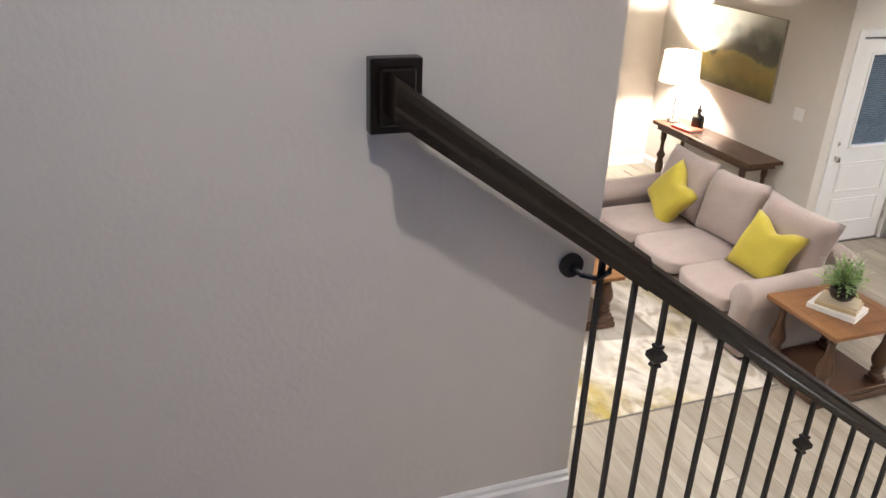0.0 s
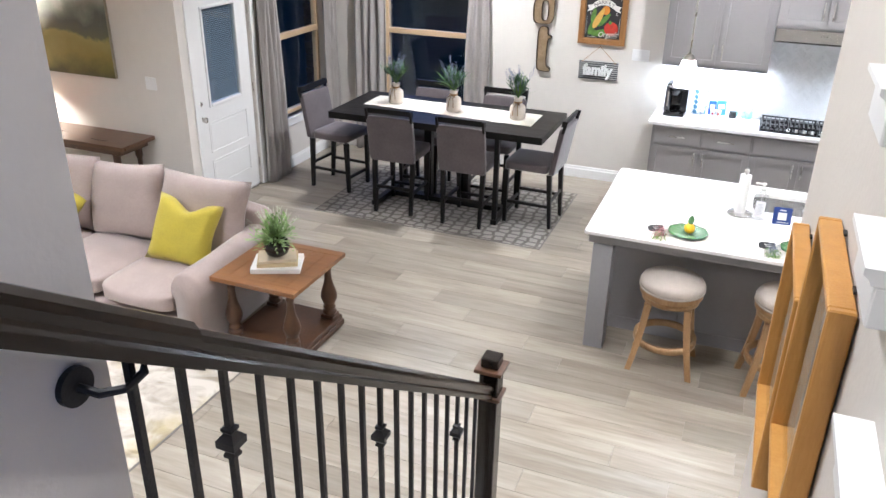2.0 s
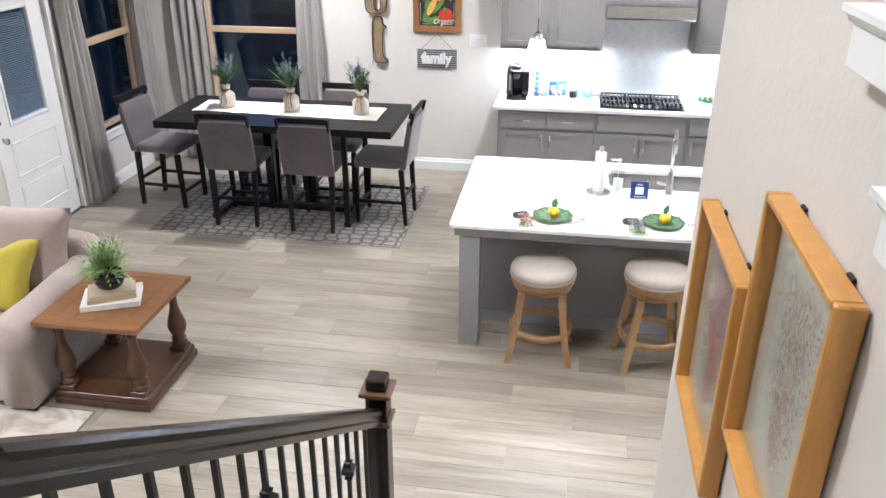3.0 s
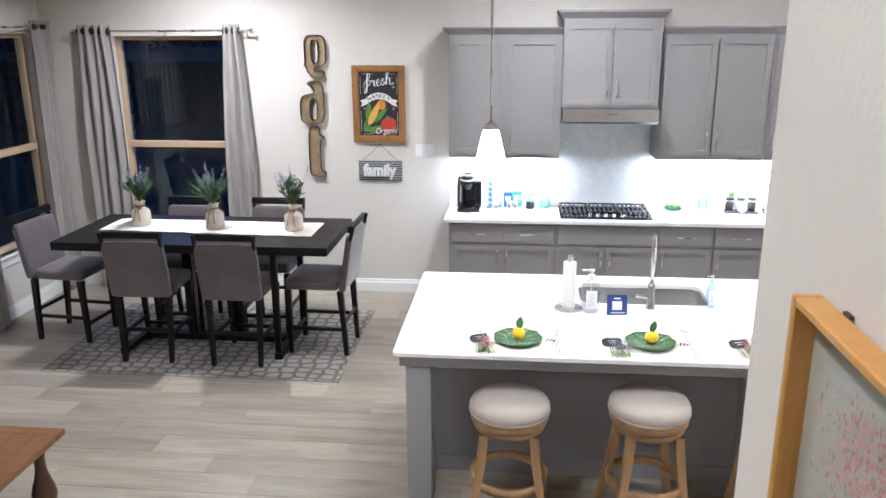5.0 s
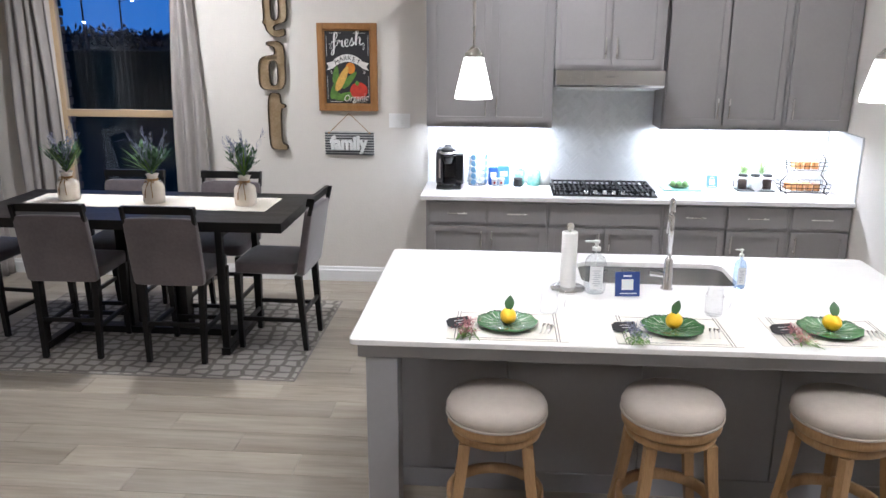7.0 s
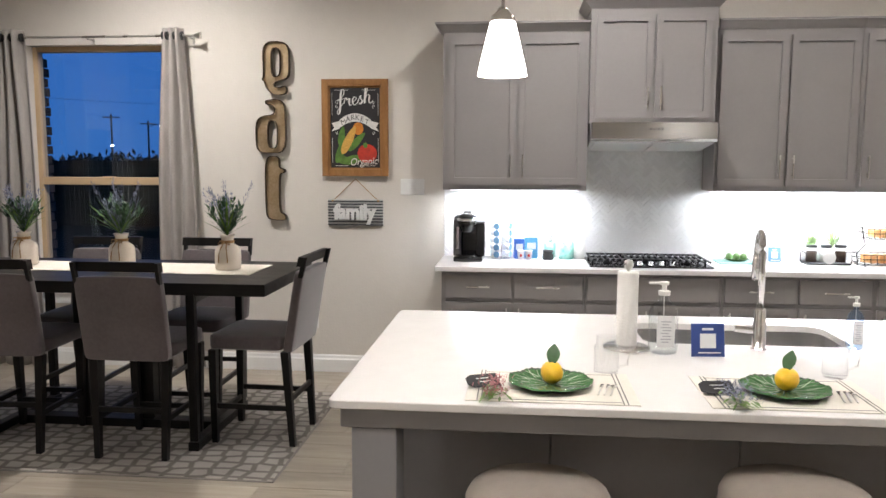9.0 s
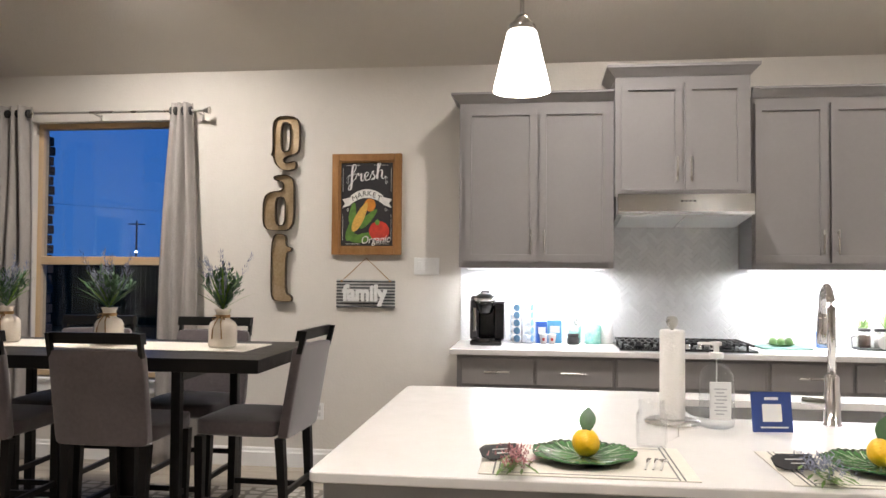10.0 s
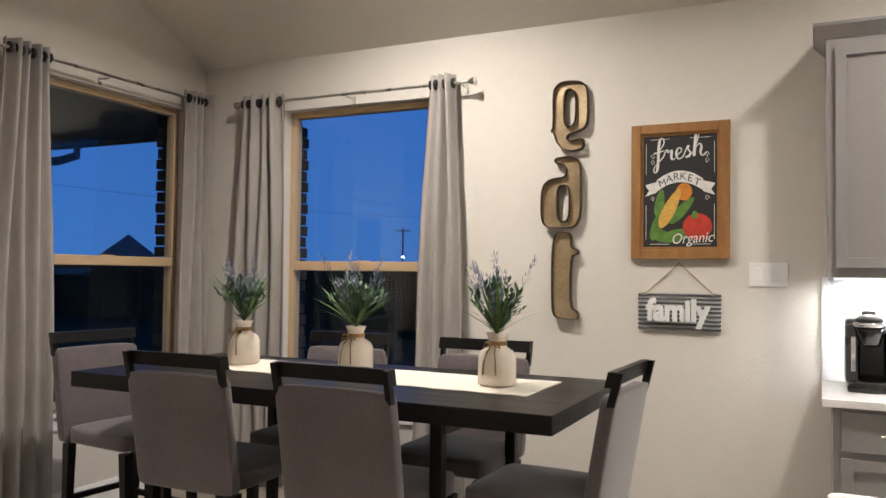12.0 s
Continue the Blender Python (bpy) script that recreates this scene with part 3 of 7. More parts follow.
def curtain(axis, base, a0, a1, z0, z1, waves, seed, label, flare=0.0):
    t = thing("curtain", label, "curtain", group="window curtains")
    rng = random.Random(seed)
    ph, nx, nz = rng.uniform(0, 6), waves * 10, 30
    bm = bmesh.new()
    grid = []
    for j in range(nz + 1):
        v = j / nz
        row = []
        for i in range(nx + 1):
            u = i / nx
            amp = 0.034 * (0.85 + 0.3 * math.sin(3.1 * u + ph)) * (1 + 0.15 * math.sin(5 * v + u * 9 + ph))
            d = amp * math.sin(2 * math.pi * waves * u + 0.5 * math.sin(4 * v + ph) * v) + 0.010 * math.sin(13 * u + 6 * v + ph)
            a = a0 + (a1 - a0) * u + (u - 0.5) * flare * v + 0.008 * math.sin(7 * v + ph + 4 * u)
            z = z1 + (z0 - z1) * v + (0.012 * math.sin(2 * math.pi * waves * u + 1) if v > 0.98 else 0)
            row.append(bm.verts.new((base + d, a, z) if axis == "x" else (a, base + d, z)))
        grid.append(row)
    for j in range(nz):
        for i in range(nx):
            bm.faces.new((grid[j][i], grid[j][i + 1], grid[j + 1][i + 1], grid[j + 1][i]))
    ob = part("cloth", bm, CURTAIN, t, smooth=True)
    s = ob.modifiers.new("thickness", "SOLIDIFY")
    s.thickness = 0.004
    for k in range(waves * 2):
        a = a0 + (a1 - a0) * (k + 0.5) / (waves * 2)
        p = (base, a, z1 - 0.055) if axis == "x" else (a, base, z1 - 0.055)
        q = Vector((0, 1, 0)) if axis == "x" else Vector((1, 0, 0))
        part("grommet", rod(bmesh.new(), Vector(p) - q * 0.006, Vector(p) + q * 0.006, 0.03, 0.03, 16), BLACKMATTE, t, "dark metal grommet")
    return t


ROD1, ROD2 = 2.525, 2.485
CURT = "gray-beige floor-length grommet curtain hanging in folds"
curtain("y", YD - 0.09, 7.63, 7.89, 0.015, ROD1 + 0.055, 4, 1, CURT + " beside the back door", 0.17)
curtain("y", YD - 0.09, 8.90, 9.12, 0.015, ROD1 + 0.055, 3, 2, CURT + " in the corner", 0.04)
curtain("x", XK - 0.09, 5.53, 5.86, 0.015, ROD2 + 0.055, 4, 3, CURT + " near the corner", 0.12)
curtain("x", XK - 0.09, 4.30, 4.47, 0.015, ROD2 + 0.055, 3, 4, CURT + " behind the dining table", 0.20)


def curtain_rod(axis, base, a0, a1, z, wall, label):
    t = thing("curtain_rod", label, "curtain rod", group="curtain rods")

    def P(a, d=0.0, dz=0.0):
        return (base + d, a, z + dz) if axis == "x" else (a, base + d, z + dz)
    part("rod", rod(bmesh.new(), P(a0), P(a1), 0.0085, None, 12), NICKEL, t)
    for e, s in ((a0, -1), (a1, 1)):
        part("finial", rod(bmesh.new(), P(e), P(e + s * 0.045), 0.012, 0.028, 16), NICKEL, t, "flared nickel finial")
    for a in (a0 + 0.04, (a0 + a1) / 2, a1 - 0.04):
        bm = bmesh.new()
        rod(bm, P(a, 0, -0.014), P(a, wall - base - 0.001, -0.014), 0.005, None, 8)
        q = P(a, wall - base - 0.004, -0.02)
        box(bm, [c - 0.008 for c in q[:2]] + [q[2] - 0.025], [c + (0.004 if i == (0 if axis == "x" else 1) else 0.008) for i, c in enumerate(q[:2])] + [q[2] + 0.02])
        part("bracket", bm, NICKEL, t)
    return t


curtain_rod("y", YD - 0.09, 7.46, 9.10, ROD1, YD, "thin brushed nickel curtain rod with flared ends")
curtain_rod("x", XK - 0.09, 4.22, 5.86, ROD2, XK, "thin brushed nickel curtain rod with flared ends")

# ---- back door ----
d1 = tagged(new("door_1"), "closed white back door with a half-height blind-filled glass pane", "door", kind="structure")
dx0, dx1, dz = DOOR[0] + 0.012, DOOR[1] - 0.012, 2.05
GX0, GX1, GZ0, GZ1 = 6.86, 7.34, 1.03, 1.90
bm = bmesh.new()
for a, b in (((dx0, YD + 0.03, 0.01), (GX0, YD + 0.075, dz)), ((GX1, YD + 0.03, 0.01), (dx1, YD + 0.075, dz)),
             ((GX0, YD + 0.03, 0.01), (GX1, YD + 0.075, GZ0)), ((GX0, YD + 0.03, GZ1), (GX1, YD + 0.075, dz))):
    box(bm, a, b)
part("door_leaf", bm, TRIM, d1)
for z0, z1 in ((0.22, 0.48), (0.56, 0.86)):
    bm = bmesh.new()
    for k in range(2):
        x0, x1 = (dx0 + 0.13 + k * 0.0, dx1 - 0.13)
        o = 0.028 * k
        fr = 0.012 + 0.006 * k
        a0, a1, c0, c1 = x0 + o, x1 - o, z0 + o, z1 - o
        y0, y1 = YD + 0.022 + 0.004 * k, YD + 0.031
        if k == 0:
            box(bm, (a0, y0, c0), (a0 + fr, y1, c1), 0.003)
            box(bm, (a1 - fr, y0, c0), (a1, y1, c1), 0.003)
            box(bm, (a0 + fr, y0, c0), (a1 - fr, y1, c0 + fr), 0.003)
            box(bm, (a0 + fr, y0, c1 - fr), (a1 - fr, y1, c1), 0.003)
        else:
            box(bm, (a0, y0, c0), (a1, y1, c1), 0.004)
    part("raised_panel", bm, TRIM, d1)
bm = bmesh.new()
for a, b in (((GX0 - 0.03, YD + 0.016, GZ0 - 0.03), (GX0, YD + 0.032, GZ1 + 0.03)), ((GX1, YD + 0.016, GZ0 - 0.03), (GX1 + 0.03, YD + 0.032, GZ1 + 0.03)),
             ((GX0, YD + 0.016, GZ0 - 0.03), (GX1, YD + 0.032, GZ0)), ((GX0, YD + 0.016, GZ1), (GX1, YD + 0.032, GZ1 + 0.03))):
    box(bm, a, b, 0.005)
part("glass_moulding", bm, TRIM, d1)
p = part("pane", B((GX0, YD + 0.036, GZ0), (GX1, YD + 0.040, GZ1)), PANE, d1)
p.visible_shadow = False
BLIND = mat("gray_blue_mini_blind", (0.20, 0.24, 0.29), 0.5, var=0.05)
for k in range(48):
    z = GZ0 + 0.012 + k * 0.0178
    bm = bmesh.new()
    prism(bm, [(YD + 0.048, z), (YD + 0.049, z), (YD + 0.061, z + 0.010), (YD + 0.060, z + 0.010)], "x", GX0 + 0.004, GX1 - 0.004)
    part("blind_slat", bm, BLIND, d1)
knob = part("door_knob", lathe(bmesh.new(), [(0.026, 0), (0.026, 0.006), (0.011, 0.010), (0.011, 0.028), (0.026, 0.038), (0.029, 0.052), (0.022, 0.064), (0.0, 0.066)]), NICKEL, d1, "satin nickel door knob", True)
knob.matrix_basis = pose(6.70, YD + 0.03, 0.915, 90)
bolt = part("deadbolt", lathe(bmesh.new(), [(0.026, 0), (0.026, 0.010), (0.018, 0.014), (0.018, 0.02), (0.0, 0.021)]), NICKEL, d1, "satin nickel deadbolt", True)
bolt.matrix_basis = pose(6.70, YD + 0.03, 1.06, 90)
for z in (0.25, 1.05, 1.82):
    part("hinge", rod(bmesh.new(), (dx1 + 0.004, YD + 0.02, z - 0.045), (dx1 + 0.004, YD + 0.02, z + 0.045), 0.008), NICKEL, d1)
part("threshold", B((DOOR[0], YD + 0.02, -0.006), (DOOR[1], YD + 0.13, 0.009)), NICKEL, d1)


def casing(name, axis, face, a0, a1, z1, out, label):
    bm = bmesh.new()
    w = 0.07
    for u0, u1, v0, v1 in ((a0 - w, a0, 0, z1 + w), (a1, a1 + w, 0, z1 + w), (a0, a1, z1, z1 + w)):
        lo, hi = sorted((face, face + out * 0.018))
        box(bm, (u0, lo, v0) if axis == "y" else (lo, u0, v0), (u1, hi, v1) if axis == "y" else (hi, u1, v1), 0.006, 2)
    return solid(name, bm, TRIM, label, "door trim", "structure")


casing("trim_door_1", "y", YD, DOOR[0], DOOR[1], DOOR[3], -1, "white painted casing round the back door")
casing("trim_door_2", "y", -0.82, KDOOR[0], KDOOR[1], KDOOR[3], 1, "white painted casing round the kitchen side door")
d2 = tagged(new("door_2"), "closed white panelled door at the kitchen end", "door", kind="structure")
part("door_leaf", B((KDOOR[0] + 0.008, -0.90, 0.01), (KDOOR[1] - 0.008, -0.86, 2.04)), TRIM, d2)
for z0, z1 in ((0.2, 0.85), (1.0, 1.85)):
    part("raised_panel", B((KDOOR[0] + 0.13, -0.862, z0), (KDOOR[1] - 0.13, -0.852, z1), 0.008, 2), TRIM, d2)
knob = part("door_knob", lathe(bmesh.new(), [(0.026, 0), (0.026, 0.006), (0.011, 0.010), (0.011, 0.028), (0.026, 0.038), (0.029, 0.052), (0.022, 0.064), (0.0, 0.066)]), NICKEL, d2, "satin nickel door knob", True)
knob.matrix_basis = pose(KDOOR[1] - 0.07, -0.86, 0.93, -90)
for z in (0.25, 1.05, 1.82):
    part("hinge", rod(bmesh.new(), (KDOOR[1] - 0.002, -0.856, z - 0.045), (KDOOR[1] - 0.002, -0.856, z + 0.045), 0.008), BLACKMATTE, d2)

# ---- dining ----
def rug_material(name, kind):
    m, n, l, p = principled(name)
    tc = n.new("ShaderNodeTexCoord")
    mp = n.new("ShaderNodeMapping")
    l.new(tc.outputs["Object"], mp.inputs[0])
    v = n.new("ShaderNodeTexVoronoi")
    ns = n.new("ShaderNodeTexNoise")
    ramp = n.new("ShaderNodeValToRGB")
    e = ramp.color_ramp.elements
    if kind == "pebble":
        mp.inputs["Scale"].default_value = (1.0, 0.8, 1.0)
        v.feature = "DISTANCE_TO_EDGE"
        v.inputs["Scale"].default_value, v.inputs["Randomness"].default_value = 11.5, 0.4
        e[0].position, e[1].position = 0.10, 0.17
        e[0].color, e[1].color = (0.20, 0.186, 0.172, 1), (0.43, 0.412, 0.385, 1)
        l.new(v.outputs["Distance"], ramp.inputs[0])
        ns.inputs["Scale"].default_value, ns.inputs["Detail"].default_value = 1.7, 5
        r2 = n.new("ShaderNodeValToRGB")
        r2.color_ramp.elements[0].position, r2.color_ramp.elements[1].position = 0.36, 0.62
        r2.color_ramp.elements[0].color, r2.color_ramp.elements[1].color = (0.52, 0.50, 0.48, 1), (1, 0.98, 0.95, 1)
    else:
        mp.inputs["Scale"].default_value = (1.0, 0.6, 1.0)
        ns.inputs["Scale"].default_value, ns.inputs["Detail"].default_value = 2.0, 9
        wv = n.new("ShaderNodeTexNoise")
        wv.inputs["Scale"].default_value, wv.inputs["Detail"].default_value, wv.inputs["Distortion"].default_value = 5.0, 10, 1.5
        l.new(mp.outputs[0], wv.inputs["Vector"])
        e[0].position, e[1].position = 0.36, 0.58
        e[0].color, e[1].color = (0.34, 0.30, 0.25, 1), (0.60, 0.575, 0.53, 1)
        l.new(wv.outputs["Fac"], ramp.inputs[0])
        r2 = n.new("ShaderNodeValToRGB")
        c = r2.color_ramp.elements
        c[0].position, c[1].position = 0.34, 0.5
        c[0].color, c[1].color = (0.62, 0.50, 0.16, 1), (1, 0.97, 0.93, 1)
    l.new(mp.outputs[0], v.inputs["Vector"])
    l.new(mp.outputs[0], ns.inputs["Vector"])
    l.new(ns.outputs["Fac"], r2.inputs[0])
    mx = n.new("ShaderNodeMix")
    mx.data_type, mx.blend_type = "RGBA", "MULTIPLY"
    mx.inputs[0].default_value = 1.0
    l.new(ramp.outputs[0], mx.inputs[6])
    l.new(r2.outputs[0], mx.inputs[7])
    l.new(mx.outputs[2], p.inputs["Base Color"])
    p.inputs["Roughness"].default_value = 0.95
    fb = n.new("ShaderNodeTexNoise")
    fb.inputs["Scale"].default_value = 260
    l.new(tc.outputs["Object"], fb.inputs["Vector"])
    bp = n.new("ShaderNodeBump")
    bp.inputs["Strength"].default_value, bp.inputs["Distance"].default_value = 0.4, 0.01
    l.new(fb.outputs["Fac"], bp.inputs["Height"])
    l.new(bp.outputs[0], p.inputs["Normal"])
    return m


RUGM = rug_material("gray_pebble_rug", "pebble")
RUGL = rug_material("ivory_gold_rug", "abstract")
EDGE = mat("gray_rug_binding", (0.20, 0.185, 0.17), 0.95, var=0.1, scale=40)


def rug(x0, x1, y0, y1, material, label):
    t = thing("area_rug", label, "rug", ((x0 + x1) / 2, (y0 + y1) / 2, 0))
    w, d = (x1 - x0) / 2, (y1 - y0) / 2
    part("rug_field", B((-w, -d, 0.0), (w, d, 0.009), 0.003), material, t)
    bm = bmesh.new()
    for a, b in (((-w - 0.012, -d - 0.012, 0), (-w, d + 0.012, 0.007)), ((w, -d - 0.012, 0), (w + 0.012, d + 0.012, 0.007)), ((-w, -d - 0.012, 0), (w, -d, 0.007)), ((-w, d, 0), (w, d + 0.012, 0.007))):
        box(bm, a, b, 0.002)
    part("binding", bm, EDGE, t)
    return t


rug(7.11, 8.60, 3.06, 5.36, RUGM, "gray rug with pale pebble pattern under the dining table")
rug(2.15, 4.56, 4.37, 7.0, RUGL, "ivory and gold abstract rug before the sofa")
RZ = 0.010

TZ = 0.948
table = thing("dining_table", "black-stained wooden counter-height dining table with a trestle base", "table", (7.83, 4.235, RZ))
part("tabletop", B((-0.465, -1.072, TZ - 0.065 - RZ), (0.465, 1.072, TZ - RZ), 0.005, 2), BLACKWOOD, table)
for s in (-1, 1):
    for x in (-0.36, 0.36):
        part("leg", B((x - 0.023, s * 0.63 - 0.023, 0.05), (x + 0.023, s * 0.63 + 0.023, TZ - 0.065 - RZ), 0.004), BLACKWOOD, table)
    part("foot_bar", B((-0.39, s * 0.63 - 0.03, 0.0), (0.39, s * 0.63 + 0.03, 0.05), 0.004), BLACKWOOD, table)
    part("post", B((-0.04, s * 0.20 - 0.04, 0.05), (0.04, s * 0.20 + 0.04, TZ - 0.065 - RZ), 0.005), BLACKWOOD, table)
    part("top_bar", B((-0.36, s * 0.63 - 0.026, TZ - 0.12 - RZ), (0.36, s * 0.63 + 0.026, TZ - 0.066 - RZ)), BLACKWOOD, table)
part("stretcher", B((-0.05, -0.60, 0.0), (0.05, 0.60, 0.05), 0.004), BLACKWOOD, table)


def soft_box(a, b, r, puff=0.0, cuts=5):
    """A stuffed block: rounded edges and slightly swollen faces."""
    bm = bmesh.new()
    box(bm, a, b)
    bmesh.ops.subdivide_edges(bm, edges=bm.edges, cuts=cuts, use_grid_fill=True)
    c = [(p + q) / 2 for p, q in zip(a, b)]
    h = [abs(q - p) / 2 for p, q in zip(a, b)]
    for v in bm.verts:
        d = [(v.co[i] - c[i]) / h[i] for i in range(3)]
        for i in range(3):
            j, k = (i + 1) % 3, (i + 2) % 3
            lim = 1 - min(0.9, r / h[i]) * max(abs(d[j]), abs(d[k])) ** 6 * 0.55
            v.co[i] = c[i] + h[i] * d[i] * lim + (puff * d[i] * (1 - d[j] ** 2) * (1 - d[k] ** 2))
    return bm


def subsurf(ob, n=2):
    s = ob.modifiers.new("rounding", "SUBSURF")
    s.levels = s.render_levels = n
    for p in ob.data.polygons:
        p.use_smooth = True
    return ob


def dining_chair():
    t = thing("dining_chair", "gray velvet upholstered counter chair with black wooden legs", "chair", group="chairs round the dining table")
    subsurf(part("seat", soft_box((-0.16, -0.228, 0.53), (0.27, 0.228, 0.632), 0.022, 0.010, 9), VELVET, t))
    bm = soft_box((-0.03, -0.230, 0.535), (0.03, 0.230, 0.985), 0.007, 0.005, 11)
    for v in bm.verts:
        v.co.x += -0.19 - 0.17 * (v.co.z - 0.54)
    subsurf(part("backrest", bm, VELVET, t))
    bm = bmesh.new()
    for s in (-1, 1):
        prism(bm, [(-0.285, 0.95), (-0.258, 0.95), (-0.285, 1.062), (-0.312, 1.062)], "y", s * 0.232 - 0.02 * (s > 0), s * 0.232 + 0.02 * (s < 0))
    prism(bm, [(-0.277, 1.012), (-0.277 + 0.026, 1.012), (-0.289 + 0.026, 1.064), (-0.289, 1.064)], "y", -0.2325, 0.2325)
    part("top_rail", bm, BLACKWOOD, t, "black wooden top rail with raised ends")
    for s in (-1, 1):
        for x0, x1 in ((0.245, 0.25), (-0.17, -0.20)):
            bm = bmesh.new()
            lo = [bm.verts.new((x1 + a * 0.016, s * 0.185 + b * 0.016, 0)) for a, b in ((1, 1), (-1, 1), (-1, -1), (1, -1))]
            hi = [bm.verts.new((x0 + a * 0.022, s * 0.198 + b * 0.022, 0.535)) for a, b in ((1, 1), (-1, 1), (-1, -1), (1, -1))]
            bm.faces.new(lo)
            bm.faces.new(hi)
            for i in range(4):
                bm.faces.new((lo[i], lo[(i + 1) % 4], hi[(i + 1) % 4], hi[i]))
            part("leg", bm, BLACKWOOD, t)
        part("side_stretcher", B((-0.18, s * 0.19 - 0.009, 0.20), (0.24, s * 0.19 + 0.009, 0.228)), BLACKWOOD, t)
    part("front_stretcher", B((0.235, -0.185, 0.14), (0.253, 0.185, 0.168)), BLACKWOOD, t)
    part("back_stretcher", B((-0.198, -0.185, 0.25), (-0.180, 0.185, 0.278)), BLACKWOOD, t)
    return t


chair = dining_chair()
chair.matrix_basis = pose(7.505, 3.885, RZ, 0, 0, 0)
copy_thing(chair, pose(7.525, 4.61, RZ, 0, 0, 2))
copy_thing(chair, pose(8.22, 3.86, RZ, 0, 0, 180))
copy_thing(chair, pose(8.22, 4.62, RZ, 0, 0, 181))
copy_thing(chair, pose(7.775, 3.285, RZ, 0, 0, 88))
copy_thing(chair, pose(7.86, 5.50, RZ, 0, 0, -95))

# runner with a wavy woven hem
bm = bmesh.new()
rows = []
for i in range(61):
    u = i / 60
    y = 3.36 + 1.76 * u
    w = 0.006 * math.sin(u * 55) + 0.004 * math.sin(u * 23)
    rows.append([bm.verts.new((7.70 + w - 0.02 * (1 - u) + 0.06 * u, y + 0.004 * math.sin(i), TZ + 0.003)), bm.verts.new((7.89, y, TZ + 0.005 + 0.002 * math.sin(u * 17))), bm.verts.new((8.11 + w * 0.8 + 0.03 * u, y, TZ + 0.003))])
for a, b in zip(rows, rows[1:]):
    for k in range(2):
        bm.faces.new((a[k], a[k + 1], b[k + 1], b[k]))
run = solid("table_runner", bm, LINEN, "cream linen table runner lying along the dining table", "table runner")
s = run.modifiers.new("thickness", "SOLIDIFY")
s.thickness = 0.004


def leaf_blade(bm, p, d, length, width, droop, seg=3):
    """A narrow folded leaf from p along d."""
    d = d.normalized()
    side = d.cross(Vector((0, 0, 1)))
    side = side.normalized() if side.length > 0.01 else Vector((1, 0, 0))
    prev = None
    for i in range(seg + 1):
        u = i / seg
        c = p + d * length * u + Vector((0, 0, -droop * u * u))
        w = width * math.sin(math.pi * min(0.98, 0.12 + 0.86 * u)) * 0.5
        cur = (bm.verts.new(c - side * w), bm.verts.new(c + side * w))
        if prev:
            bm.faces.new((prev[0], prev[1], cur[1], cur[0]))
        prev = cur


def lavender_vase(at, seed, label):
    t = thing("vase_of_lavender", label, "vase", at, group="vases on the dining table")
    rng = random.Random(seed)
    prof = [(0.0, 0.0), (0.050, 0.0), (0.056, 0.006), (0.057, 0.05), (0.056, 0.085), (0.048, 0.100), (0.029, 0.112), (0.025, 0.122), (0.027, 0.138), (0.034, 0.152), (0.030, 0.152), (0.022, 0.138), (0.02, 0.12)]
    part("jar", lathe(bmesh.new(), prof, seg=28), CERAMIC, t, "cream crackle-glazed bottle vase", True)
    bm = bmesh.new()
    for k in range(3):
        z = 0.119 + 0.004 * k
        tube(bm, [(0.0275 * math.cos(a), 0.0275 * math.sin(a), z) for a in [i * 2 * math.pi / 16 for i in range(17)]], 0.0024, 5)
    for s in (-1, 1):
        tube(bm, [(-0.028, s * 0.006, 0.121), (-0.052, s * 0.012, 0.098), (-0.060, s * 0.018, 0.07), (-0.061, s * 0.02, 0.035)], 0.0026, 5)
        tube(bm, [(-0.030, 0, 0.122), (-0.045, s * 0.018, 0.128), (-0.046, s * 0.026, 0.112), (-0.032, 0, 0.119)], 0.0024, 5)
    part("twine_bow", bm, JUTE, t, "tan twine tied in a bow", True)
    bm, gb, fl = bmesh.new(), bmesh.new(), bmesh.new()
    top = Vector((0, 0, 0.148))
    for k in range(120):
        a, el = rng.uniform(0, 6.283), rng.uniform(0.75, 1.5)
        d = Vector((math.cos(a) * math.cos(el), math.sin(a) * math.cos(el), math.sin(el)))
        st = top + d * rng.uniform(0.0, 0.13)
        for j in range(3):
            dd = Vector((d.x + rng.uniform(-0.7, 0.7), d.y + rng.uniform(-0.7, 0.7), d.z + rng.uniform(-0.2, 0.4)))
            leaf_blade(bm, st + d * 0.015 * j, dd, rng.uniform(0.022, 0.045), 0.012, 0.006, 2)
    part("foliage", bm, LEAF, t, "dark green lavender leaves")
    for k in range(14):
        a, el = rng.uniform(0, 6.283), rng.uniform(0.6, 1.3)
        d = Vector((math.cos(a) * math.cos(el), math.sin(a) * math.cos(el), math.sin(el)))
        leaf_blade(gb, top, d, rng.uniform(0.17, 0.25), 0.010, rng.uniform(0.01, 0.06), 5)
    part("grass_spray", gb, GRASSY, t, "bright green arching blades")
    for k in range(15):
        a, el = rng.uniform(0, 6.283), rng.uniform(1.0, 1.5)
        d = Vector((math.cos(a) * math.cos(el), math.sin(a) * math.cos(el), math.sin(el)))
        ln = rng.uniform(0.14, 0.25)
        for j in range(36):
            u = ln - 0.08 + 0.085 * j / 35
            o = Vector((rng.uniform(-1, 1), rng.uniform(-1, 1), rng.uniform(-1, 1))) * 0.0085
            leaf_blade(fl, top + d * u + o, d + o * 60, 0.014, 0.012, 0, 1)
        tube(fl, [top, top + d * ln * 0.7], 0.0012, 4)
    part("lavender_bloom", fl, LAVENDER, t, "dusty lavender flower spikes")
    return t


